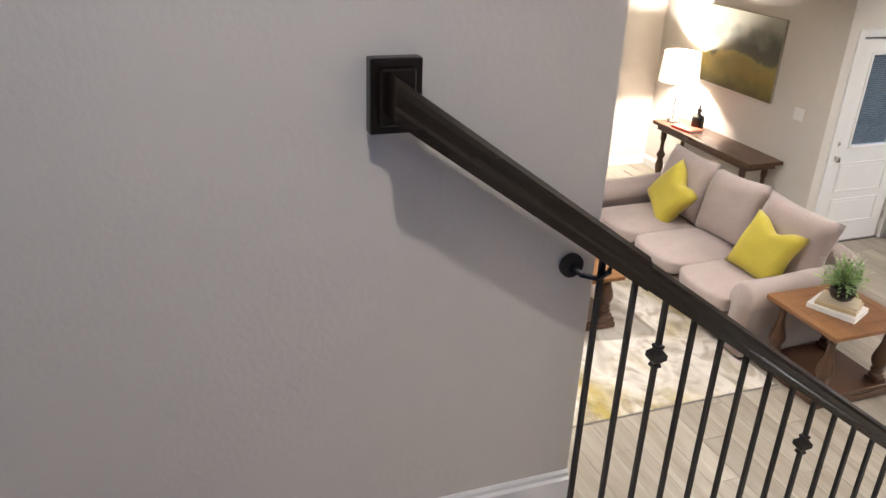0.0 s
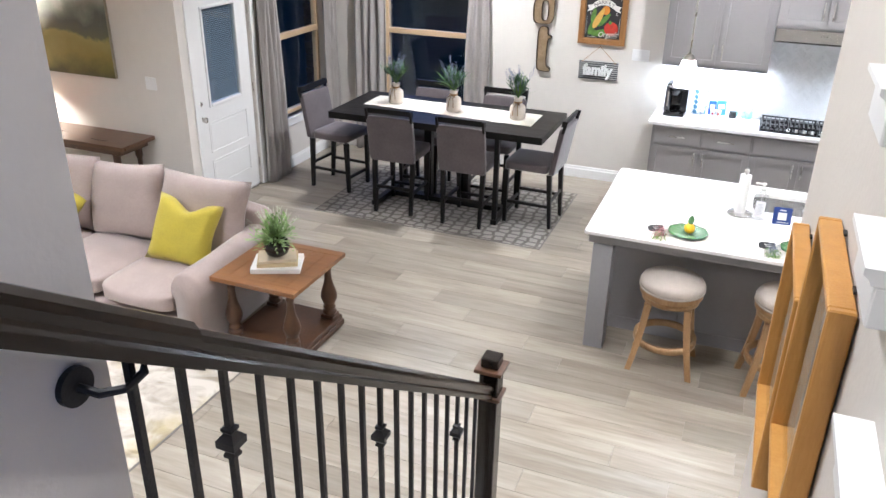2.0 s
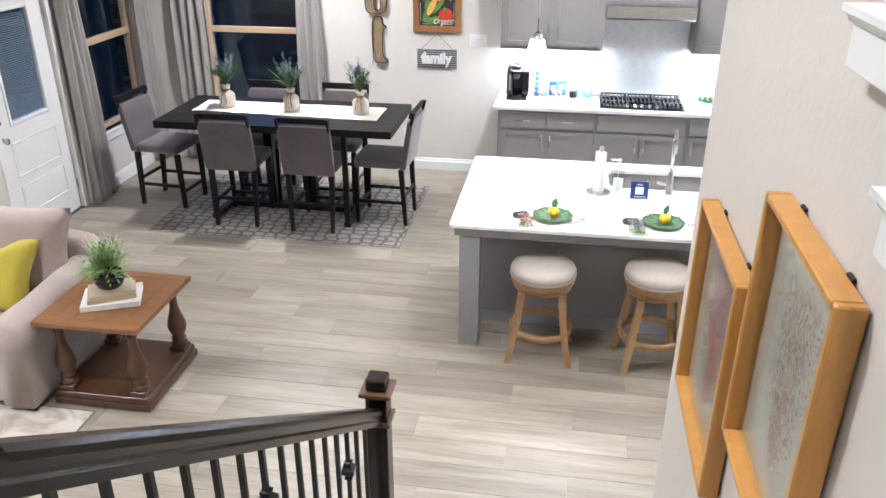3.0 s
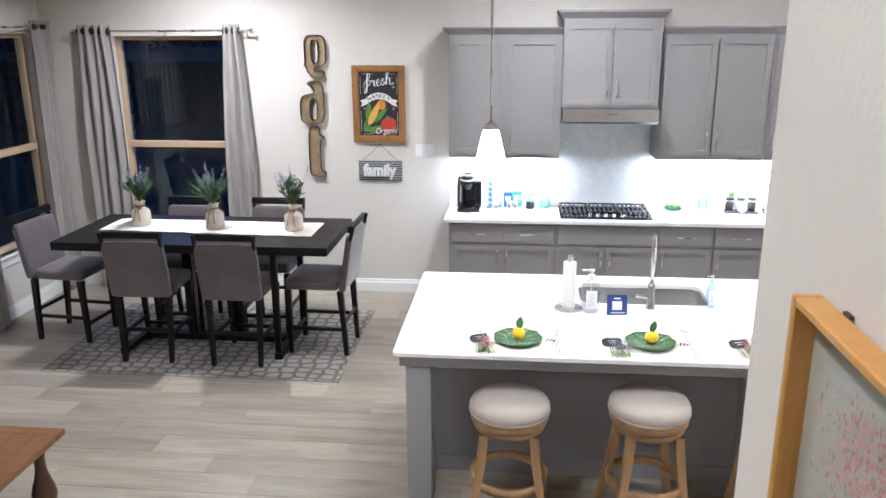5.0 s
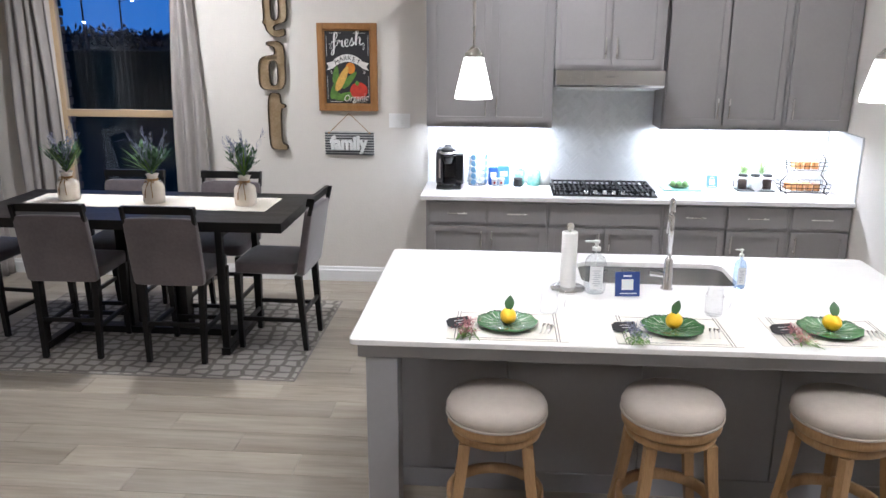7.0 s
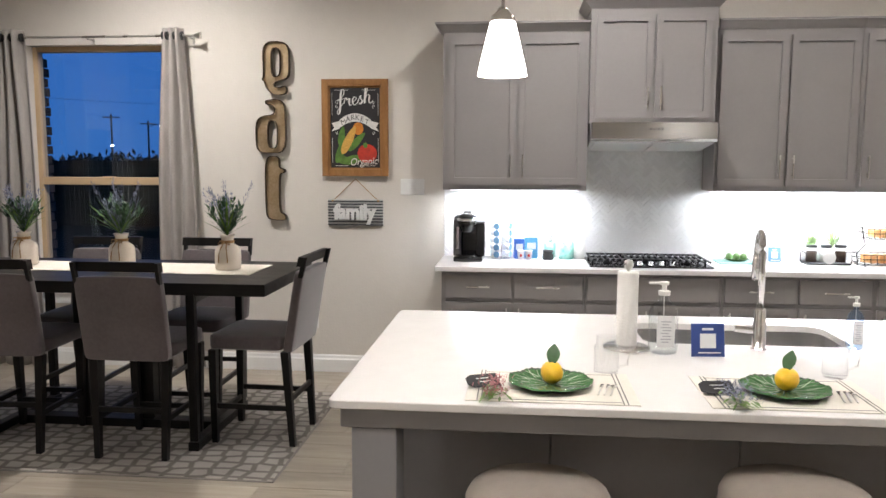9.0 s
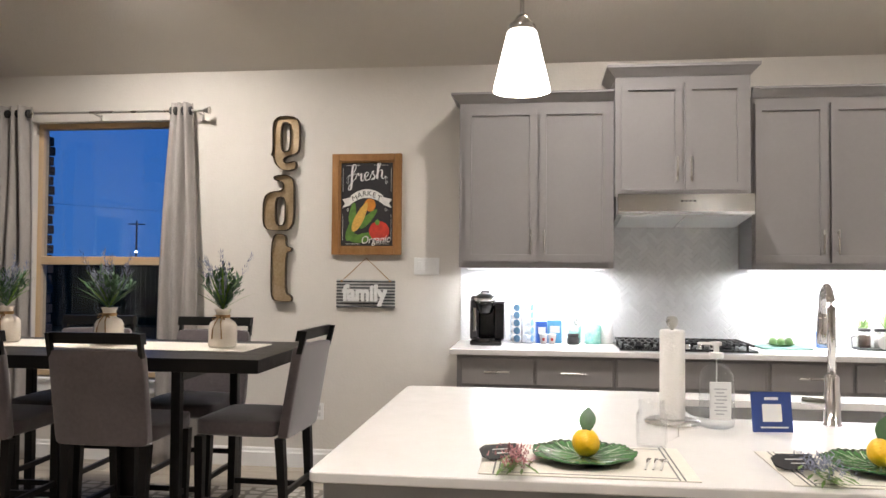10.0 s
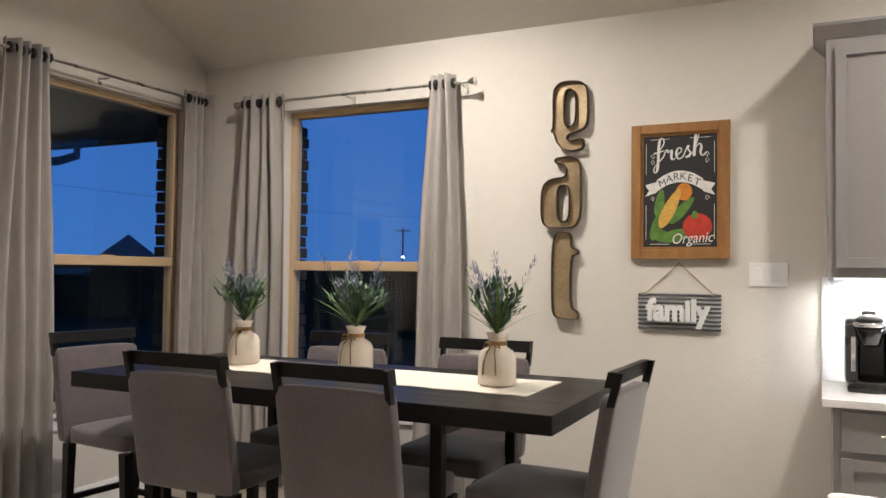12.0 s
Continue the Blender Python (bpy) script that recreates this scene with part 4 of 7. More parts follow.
for i, (x, y) in enumerate(((7.865, 3.545), (7.88, 4.20), (7.915, 4.835))):
    v = lavender_vase((x, y, TZ + 0.008), 11 + i, "cream ceramic vase of faux lavender tied with twine on the runner")
    v.scale = (1.32, 1.32, 1.32)

# ---- kitchen ----


def shaker_door(parent, x, y0, y1, z0, z1, handle_y=None, handle_z=(0, 0), rails=0.06):
    """A recessed-panel door on a cabinet face at x, with a bar pull."""
    bm = B((x - 0.02, y0, z0), (x - 0.0005, y1, z1))
    front = [f for f in bm.faces if f.normal.x < -0.9]
    bmesh.ops.inset_region(bm, faces=front, thickness=rails)
    bmesh.ops.inset_region(bm, faces=front, thickness=0.002)
    for v in {v for f in front for v in f.verts}:
        v.co.x += 0.0125
    d = part("cabinet_door", bm, CAB, parent)
    if handle_y is not None:
        bar_pull(d, x - 0.02, handle_y, handle_z[0], handle_y, handle_z[1])
    return d


def bar_pull(parent, x, ya, za, yb, zb):
    bm = bmesh.new()
    rod(bm, (x - 0.028, ya, za), (x - 0.028, yb, zb), 0.005, None, 10)
    for u in (0.14, 0.86):
        y, z = ya + (yb - ya) * u, za + (zb - za) * u
        rod(bm, (x, y, z), (x - 0.028, y, z), 0.004, None, 8)
    return part("bar_pull", bm, NICKEL, parent, "satin nickel bar pull")


BX, CT = 8.585, 0.90   # base cabinet face, worktop height


def base_unit(y0, y1, drawers, doors, label):
    t = thing("base_cabinet", label, "cabinet", (0, 0, 0), group="kitchen base cabinets")
    bm = bmesh.new()
    box(bm, (BX, y0, 0.10), (XK - 0.002, y1, CT - 0.033))
    box(bm, (BX + 0.07, y0 + 0.001, 0.0), (XK - 0.002, y1 - 0.001, 0.10))
    part("body", bm, CAB, t)
    for a, b, pull in drawers:
        d = part("drawer_front", B((BX - 0.02, a, 0.69), (BX, b, 0.848), 0.002), CAB, t)
        if pull:
            bar_pull(d, BX - 0.02, (a + b) / 2 - 0.075, 0.768, (a + b) / 2 + 0.075, 0.768)
    for a, b, side in doors:
        shaker_door(t, BX, a, b, 0.125, 0.662, (b - 0.03) if side > 0 else (a + 0.03), (0.50, 0.63))
    return t


base_unit(1.432, 2.366, [(1.907, 2.337, 1), (1.447, 1.886, 1)], [(1.907, 2.337, -1), (1.447, 1.886, 1)], "gray painted base cabinet with two drawers and two shaker doors")
base_unit(0.568, 1.430, [(0.588, 1.416, 0)], [(1.01, 1.416, -1), (0.588, 0.99, 1)], "gray painted cooktop cabinet with a false drawer front")
base_unit(-0.362, 0.566, [(0.108, 0.548, 1), (-0.345, 0.085, 1)], [(0.108, 0.548, 1), (-0.345, 0.085, 1)], "gray painted base cabinet with two drawers and two shaker doors")
base_unit(-0.815, -0.364, [(-0.80, -0.385, 1)], [(-0.80, -0.385, 1)], "narrow gray painted base cabinet with one drawer")
solid("worktop", B((8.537, -0.818, CT - 0.032), (XK - 0.002, 2.406, CT), 0.004, 2), QUARTZ, "white quartz worktop along the kitchen wall", "worktop")
solid("side_splash", B((8.56, -0.819, CT + 0.001), (XK - 0.02, -0.806, 1.38)), TILE, "white side splash at the worktop's end", "splashback", "structure")

UX = 8.845


def upper_unit(x, y0, y1, z0, z1, doors, door_z, crown, label, ends=(1, 1)):
    t = thing("wall_cabinet", label, "cabinet", group="kitchen wall cabinets")
    part("body", B((x, y0, z0), (XK - 0.002, y1, z1)), CAB, t)
    for a, b, side in doors:
        shaker_door(t, x, a, b, *door_z, (b - 0.032) if side > 0 else (a + 0.032), (door_z[0] + 0.05, door_z[0] + 0.20))
    bm = bmesh.new()
    e0, e1 = ends
    prof = [(0, 0), (0.005, 0), (0.012, 0.010), (0.046, 0.046), (0.052, 0.050), (0.052, crown - 0.012), (0, crown - 0.012)]
    zc = z1 - 0.012
    rings = []
    if e0:
        rings.append([(XK - 0.002, y0 - u, zc + v) for u, v in prof])
    rings.append([(x - u, y0 - u * e0, zc + v) for u, v in prof])
    rings.append([(x - u, y1 + u * e1, zc + v) for u, v in prof])
    if e1:
        rings.append([(XK - 0.002, y1 + u, zc + v) for u, v in prof])
    rings = [[bm.verts.new(p) for p in r] for r in rings]
    for a, b in zip(rings, rings[1:]):
        for k in range(len(prof)):
            k2 = (k + 1) % len(prof)
            bm.faces.new((a[k], a[k2], b[k2], b[k]))
    bm.faces.new(rings[0])
    bm.faces.new(list(reversed(rings[-1])))
    bmesh.ops.recalc_face_normals(bm, faces=bm.faces)
    part("crown_moulding", bm, CAB, t, "gray crown moulding")
    return t


upper_unit(UX, 1.412, 2.385, 1.392, 2.455, [(1.894, 2.348, -1), (1.44, 1.874, 1)], (1.432, 2.405), 0.075, "tall gray two-door wall cabinet with crown moulding", (0, 1))
upper_unit(UX - 0.075, 0.606, 1.410, 1.84, 2.585, [(1.011, 1.375, -1), (0.643, 0.993, 1)], (1.872, 2.53), 0.08, "raised gray cabinet above the range hood")
upper_unit(UX, -0.318, 0.583, 1.392, 2.455, [(0.143, 0.566, -1), (-0.300, 0.122, 1)], (1.432, 2.405), 0.075, "tall gray two-door wall cabinet with crown moulding", (0, 0))
upper_unit(UX, -0.81, -0.320, 1.392, 2.455, [(-0.775, -0.345, 1)], (1.432, 2.405), 0.075, "tall gray one-door wall cabinet at the wall's end", (0, 0))
for y0, y1 in ((1.44, 2.36), (-0.78, 0.56)):
    t = thing("led_strip", "thin white LED strip light under the wall cabinet", "light", group="under-cabinet lights")
    part("housing", B((9.055, y0, 1.384), (9.085, y1, 1.3915)), WHITEPL, t)
    part("diffuser", B((9.058, y0 + 0.01, 1.381), (9.082, y1 - 0.01, 1.384)), LED, t)

FILTER = mat("pale_aluminium_mesh", (0.78, 0.78, 0.78), 0.55, 0.6, var=0.05, scale=40, bump=0.2, bscale=220)
hood = thing("range_hood", "stainless steel under-cabinet range hood with round buttons", "range hood", (0, 0, 0))
bm = bmesh.new()
prism(bm, [(8.655, 1.733), (8.672, 1.716), (XK - 0.018, 1.660), (XK - 0.018, 1.838), (8.655, 1.838)], "y", 0.611, 1.404)
part("body", bm, STEEL, hood)
part("filter", prism(bmesh.new(), [(8.70, 1.7085), (9.12, 1.6605), (9.12, 1.668), (8.70, 1.716)], "y", 1.005, 1.375), FILTER, hood, "pale metal mesh filter")
part("filter", prism(bmesh.new(), [(8.70, 1.7085), (9.12, 1.6605), (9.12, 1.668), (8.70, 1.716)], "y", 0.62, 0.99), FILTER, hood, "pale metal mesh filter")
for k in range(4):
    part("button", rod(bmesh.new(), (8.655, 1.03 - 0.025 * k, 1.795), (8.650, 1.03 - 0.025 * k, 1.795), 0.006, None, 12), BLACKMATTE, hood)

ck = thing("gas_cooktop", "black glass gas cooktop with cast iron grates and steel knobs", "cooktop", (0, 0, CT))
part("glass_top", B((8.615, 0.605, 0.001), (9.10, 1.398, 0.012), 0.004, 2), BLACKGLOSS, ck)
for gy0, gy1 in ((0.625, 0.865), (0.885, 1.118), (1.138, 1.378)):
    bm = bmesh.new()
    for k in range(7):
        y = gy0 + (gy1 - gy0) * k / 6
        box(bm, (8.72 if 0.8 < gy0 < 1.0 else 8.64, y - 0.005, 0.034), (9.08, y + 0.005, 0.046))
    for x in (8.74, 8.90, 9.075):
        box(bm, (x - 0.005, gy0, 0.032), (x + 0.005, gy1, 0.044))
    for x in (8.745, 9.07):
        for y in (gy0 + 0.01, gy1 - 0.01):
            box(bm, (x - 0.006, y - 0.006, 0.012), (x + 0.006, y + 0.006, 0.034))
    part("grate", bm, IRON, ck, "black cast iron grate")
for x, y, r in ((8.80, 0.745, 0.04), (9.0, 0.745, 0.032), (8.92, 1.0, 0.05), (8.80, 1.26, 0.032), (9.0, 1.26, 0.04)):
    part("burner", lathe(bmesh.new(), [(r, 0.012), (r, 0.02), (r * 0.8, 0.024), (r * 0.8, 0.030), (0, 0.031)], (x, y, 0), 20), IRON, ck, "", True)
for k in range(5):
    part("knob", lathe(bmesh.new(), [(0.021, 0.012), (0.021, 0.018), (0.016, 0.022), (0.015, 0.042), (0, 0.043)], (8.66, 0.86 + 0.07 * k, 0), 18), CHROME, ck, "chrome control knob", True)

# ---- island ----
IX0, IX1, IY0, IY1 = 5.63, 7.02, -0.20, 2.40
SX0, SX1, SY0, SY1 = 6.47, 6.85, 0.60, 1.375
isl = thing("kitchen_island", "gray painted kitchen island with panelled seating side and corner legs", "kitchen island", (6.3, 1.1, 0))
ox, oy = 6.3, 1.1
part("body", B((6.03 - ox, IY0 + 0.045 - oy, 0.0), (IX1 - 0.03 - ox, IY1 - 0.045 - oy, 0.62)), ISLP, isl)
bm = bmesh.new()
for a, b in (((6.03, IY0 + 0.045), (SX0 - 0.03, IY1 - 0.045)), ((SX0 - 0.03, SY1 + 0.03), (IX1 - 0.03, IY1 - 0.045)), ((SX0 - 0.03, IY0 + 0.045), (IX1 - 0.03, SY0 - 0.03)), ((SX1 + 0.03, SY0 - 0.03), (IX1 - 0.03, SY1 + 0.03))):
    box(bm, (a[0] - ox, a[1] - oy, 0.622), (b[0] - ox, b[1] - oy, CT - 0.026))
part("upper_body", bm, ISLP, isl)
for y0, y1 in ((1.745, 2.352), (1.135, 1.741), (0.525, 1.131), (-0.152, 0.521)):
    part("panel", B((6.016 - ox, y0 - oy, 0.012), (6.029 - ox, y1 - oy, CT - 0.135), 0.003), ISLP, isl)
part("base_board", B((6.006 - ox, IY0 + 0.06 - oy, 0.0), (6.0155 - ox, IY1 - 0.06 - oy, 0.10), 0.003), ISLP, isl)
for y in (IY1 - 0.062 - 0.134, IY0 + 0.062):
    part("corner_leg", B((IX0 + 0.04 - ox, y - oy, 0.0), (IX0 + 0.18 - ox, y + 0.134 - oy, CT - 0.092), 0.003), ISLP, isl, "square gray island leg")
part("apron", B((IX0 + 0.035 - ox, IY0 + 0.03 - oy, CT - 0.090), (6.0145 - ox, IY1 - 0.03 - oy, CT - 0.026), 0.003), ISLP, isl)


def rounded_rect(x0, y0, x1, y1, r, n=6):
    pts = []
    for cx, cy, a0 in ((x1 - r, y1 - r, 0), (x0 + r, y1 - r, 90), (x0 + r, y0 + r, 180), (x1 - r, y0 + r, 270)):
        pts += [(cx + r * math.cos(radians(a0 + 90 * k / n)), cy + r * math.sin(radians(a0 + 90 * k / n))) for k in range(n + 1)]
    return pts


def slab_with_cutout(outer, inner, z0, z1, ease=0.003):
    """A stone slab with an eased rim and a sink opening."""
    bm = bmesh.new()
    cx, cy = sum(p[0] for p in outer) / len(outer), sum(p[1] for p in outer) / len(outer)

    def loop(pts, z, shrink=0.0):
        return [bm.verts.new((x - math.copysign(shrink, x - cx), y - math.copysign(shrink, y - cy), z)) for x, y in pts]
    rings = [loop(inner, z0), loop(outer, z0, ease), loop(outer, z0 + ease), loop(outer, z1 - ease), loop(outer, z1, ease), loop(inner, z1)]
    for a, b in zip(rings, rings[1:] + rings[:1]):
        for k in range(len(a)):
            k2 = (k + 1) % len(a)
            bm.faces.new((a[k], a[k2], b[k2], b[k]))
    return bm


bm = slab_with_cutout(rounded_rect(IX0, IY0, IX1, IY1, 0.028), rounded_rect(SX0, SY0, SX1, SY1, 0.07), CT - 0.025, CT)
wt = solid("island_worktop", bm, QUARTZ, "white quartz island worktop with a sink cut-out", "worktop")
sink = thing("undermount_sink", "stainless steel single bowl undermount sink", "sink", (0, 0, 0))
for y0, y1 in ((SY0 - 0.004, SY1 + 0.004),):
    bm = bmesh.new()
    x0, x1, z0, z1 = SX0 - 0.004, SX1 + 0.004, 0.68, CT - 0.0262
    r, n = 0.072, 7
    def ring(z, inset):
        pts = []
        for cx, cy, a0 in ((x1 - r, y1 - r, 0), (x0 + r, y1 - r, 90), (x0 + r, y0 + r, 180), (x1 - r, y0 + r, 270)):
            for k in range(n + 1):
                a = radians(a0 + 90 * k / n)
                pts.append(bm.verts.new((cx + (r - inset) * math.cos(a), cy + (r - inset) * math.sin(a), z)))
        return pts
    rings = [ring(z1, 0), ring(z0 + 0.02, 0.004), ring(z0, 0.03)]
    for a, b in zip(rings, rings[1:]):
        for k in range(len(a)):
            bm.faces.new((a[k], a[(k + 1) % len(a)], b[(k + 1) % len(a)], b[k]))
    bm.faces.new(rings[-1])
    bw = part("bowl", bm, STEEL, sink)
    s = bw.modifiers.new("thickness", "SOLIDIFY")
    s.thickness, s.offset = 0.003, 1
    part("drain", lathe(bmesh.new(), [(0.04, 0), (0.04, 0.004), (0.03, 0.005), (0, 0.002)], ((x0 + x1) / 2, (y0 + y1) / 2, z0 + 0.001), 20), CHROME, sink)

fa = thing("kitchen_faucet", "tall polished chrome pull-down kitchen faucet beside the sink", "faucet", (6.40, 0.975, CT), -10)
part("base", lathe(bmesh.new(), [(0.030, 0), (0.030, 0.006), (0.024, 0.010), (0.024, 0.10), (0.021, 0.105), (0.021, 0.15), (0.015, 0.158)]), CHROME, fa, "", True)
pts = [(0, 0, 0.15), (0, 0, 0.30)] + [(0.085 - 0.085 * math.cos(a), 0, 0.34 + 0.085 * math.sin(a)) for a in [math.pi * k / 12 for k in range(0, 12)]] + [(0.17, 0, 0.32)]
part("spout", tube(bmesh.new(), pts, 0.0125, 14), CHROME, fa, "", True)
part("spray_head", lathe(bmesh.new(), [(0.014, 0), (0.018, 0.01), (0.017, 0.08), (0.014, 0.10)], (0.17, 0, 0.235), 16), CHROME, fa, "", True)
part("lever", rod(bmesh.new(), (0, 0.02, 0.07), (0.0, 0.085, 0.075), 0.012, 0.012, 14), CHROME, fa, "chrome side lever")

pt = thing("paper_towel_holder", "white paper towel roll on a steel holder", "paper towel", (6.36, 1.458, CT))
part("base_plate", lathe(bmesh.new(), [(0.085, 0), (0.085, 0.008), (0.078, 0.014), (0.02, 0.016)]), STEEL, pt, "", True)
part("roll", lathe(bmesh.new(), [(0.014, 0.018), (0.0375, 0.018), (0.0385, 0.022), (0.038, 0.282), (0.0365, 0.289), (0.014, 0.289)], seg=32), PAPER, pt, "", True)
part("finial", lathe(bmesh.new(), [(0.006, 0.016), (0.006, 0.295), (0.014, 0.300), (0.019, 0.315), (0.014, 0.330), (0, 0.334)]), NICKEL, pt, "round nickel finial", True)


def pump_bottle(at, h, r, liquid, label):
    t = thing("pump_bottle", label, "soap bottle", at, group="pump bottles by the sink")
    part("bottle", lathe(bmesh.new(), [(0, 0.004), (r * 0.80, 0.0), (r * 0.95, 0.006), (r, 0.02), (r, h * 0.52), (r * 0.94, h * 0.60), (r * 0.78, h * 0.665), (r * 0.5, h * 0.71), (r * 0.33, h * 0.73), (r * 0.30, h * 0.80), (0.0, h * 0.80)], seg=32), liquid, t, "", True)
    bm = bmesh.new()
    lathe(bm, [(r * 0.40, h * 0.80), (r * 0.40, h * 0.86), (r * 0.16, h * 0.87), (r * 0.16, h * 0.94), (r * 0.3, h * 0.945), (r * 0.3, h * 0.985), (0, h * 0.99)])
    box(bm, (-r * 0.16, 0, h * 0.95), (r * 0.16, r * 1.05, h * 0.98), 0.002)
    part("pump", bm, WHITEPL, t, "white pump head")
    part("dip_tube", rod(bmesh.new(), (0, 0, 0.02), (0, 0, h * 0.8), 0.002, None, 6), WHITEPL, t)
    bm = bmesh.new()
    for k in range(8):
        z = h * (0.18 + 0.04 * k)
        box(bm, (-r - 0.0015, -r * (0.35 if k % 3 else 0.2), z), (-r + 0.002, r * (0.35 if k % 2 else 0.25), z + 0.004))
    part("label", B((-r - 0.001, -r * 0.60, h * 0.12), (-r + 0.003, r * 0.60, h * 0.55), 0.002), mat("frosted_label", (0.70, 0.71, 0.72), 0.5, var=0.05), t, "pale frosted label")
    part("print", bm, mat("gray_label_print", (0.40, 0.42, 0.45), 0.6, var=0.1), t, "small gray label print")
    return t


pump_bottle((6.325, 1.333, CT), 0.262, 0.052, BOTTLE, "clear hand sanitizer bottle with a white pump")
pump_bottle((6.455, 0.617, CT), 0.20, 0.030, BLUESOAP, "clear blue soap bottle with a white pump")

NAVY = mat("navy_card", (0.022, 0.050, 0.20), 0.4, var=0.05)


def table_sign(at, w, h, label, rz=0, col=None):
    t = thing("table_sign", label, "sign", at, rz, "small table signs")
    bm = bmesh.new()
    prism(bm, [(0.0, 0), (0.004, 0), (0.024, h), (0.020, h)], "y", -w / 2, w / 2)
    prism(bm, [(0.021, h * 0.98), (0.024, h * 0.98), (0.052, 0.0), (0.048, 0.0)], "y", -w / 4, w / 4)
    part("card", bm, col or NAVY, t)
    sl = 0.020 / h
    for name, y0, y1, z0, z1 in (("white_square", -w * 0.24, w * 0.24, h * 0.26, h * 0.70), ("title_bar", -w * 0.17, w * 0.17, h * 0.80, h * 0.87), ("caption_bar", -w * 0.38, w * 0.3, h * 0.10, h * 0.14)):
        bm = bmesh.new()
        bm.faces.new([bm.verts.new((sl * z - 0.0012, y, z)) for y, z in ((y0, z0), (y1, z0), (y1, z1), (y0, z1))])
        part(name, bm, WHITEPL, t)
    return t


table_sign((6.275, 1.183, CT), 0.118, 0.115, "navy blue tabletop card with a white square", 6)
table_sign((9.06, 0.095, CT), 0.085, 0.10, "small blue tabletop card with a white square", 0, mat("pale_blue_card", (0.10, 0.22, 0.50), 0.4))

# place settings
MATCL = mat("ivory_striped_place_mat", (0.66, 0.63, 0.57), 0.95, var=0.05, scale=30, bump=0.3, bscale=300)
GRAYSTRIPE = mat("gray_woven_stripe", (0.15, 0.15, 0.15), 0.95, var=0.1)
PLATE = mat("green_cabbage_glaze", (0.022, 0.080, 0.028), 0.08, var=0.4, scale=22, col2=(0.085, 0.190, 0.075), bump=0.35, bscale=45)
VEIN = mat("pale_leaf_vein_and_glint", (0.45, 0.55, 0.40), 0.12, var=0.1)
LEMON = mat("lemon_peel", (0.90, 0.52, 0.008), 0.42, var=0.08, scale=20, bump=0.25, bscale=160)
TAG = mat("chalkboard_tag", (0.022, 0.022, 0.024), 0.8, var=0.2, scale=20)
PINKF = mat("dusty_pink_buds", (0.40, 0.17, 0.18), 0.85, var=0.3, scale=30, rand=0.4, island=True)
BIGLEAF = mat("glossy_green_leaf", (0.035, 0.115, 0.03), 0.35, var=0.25, scale=12)


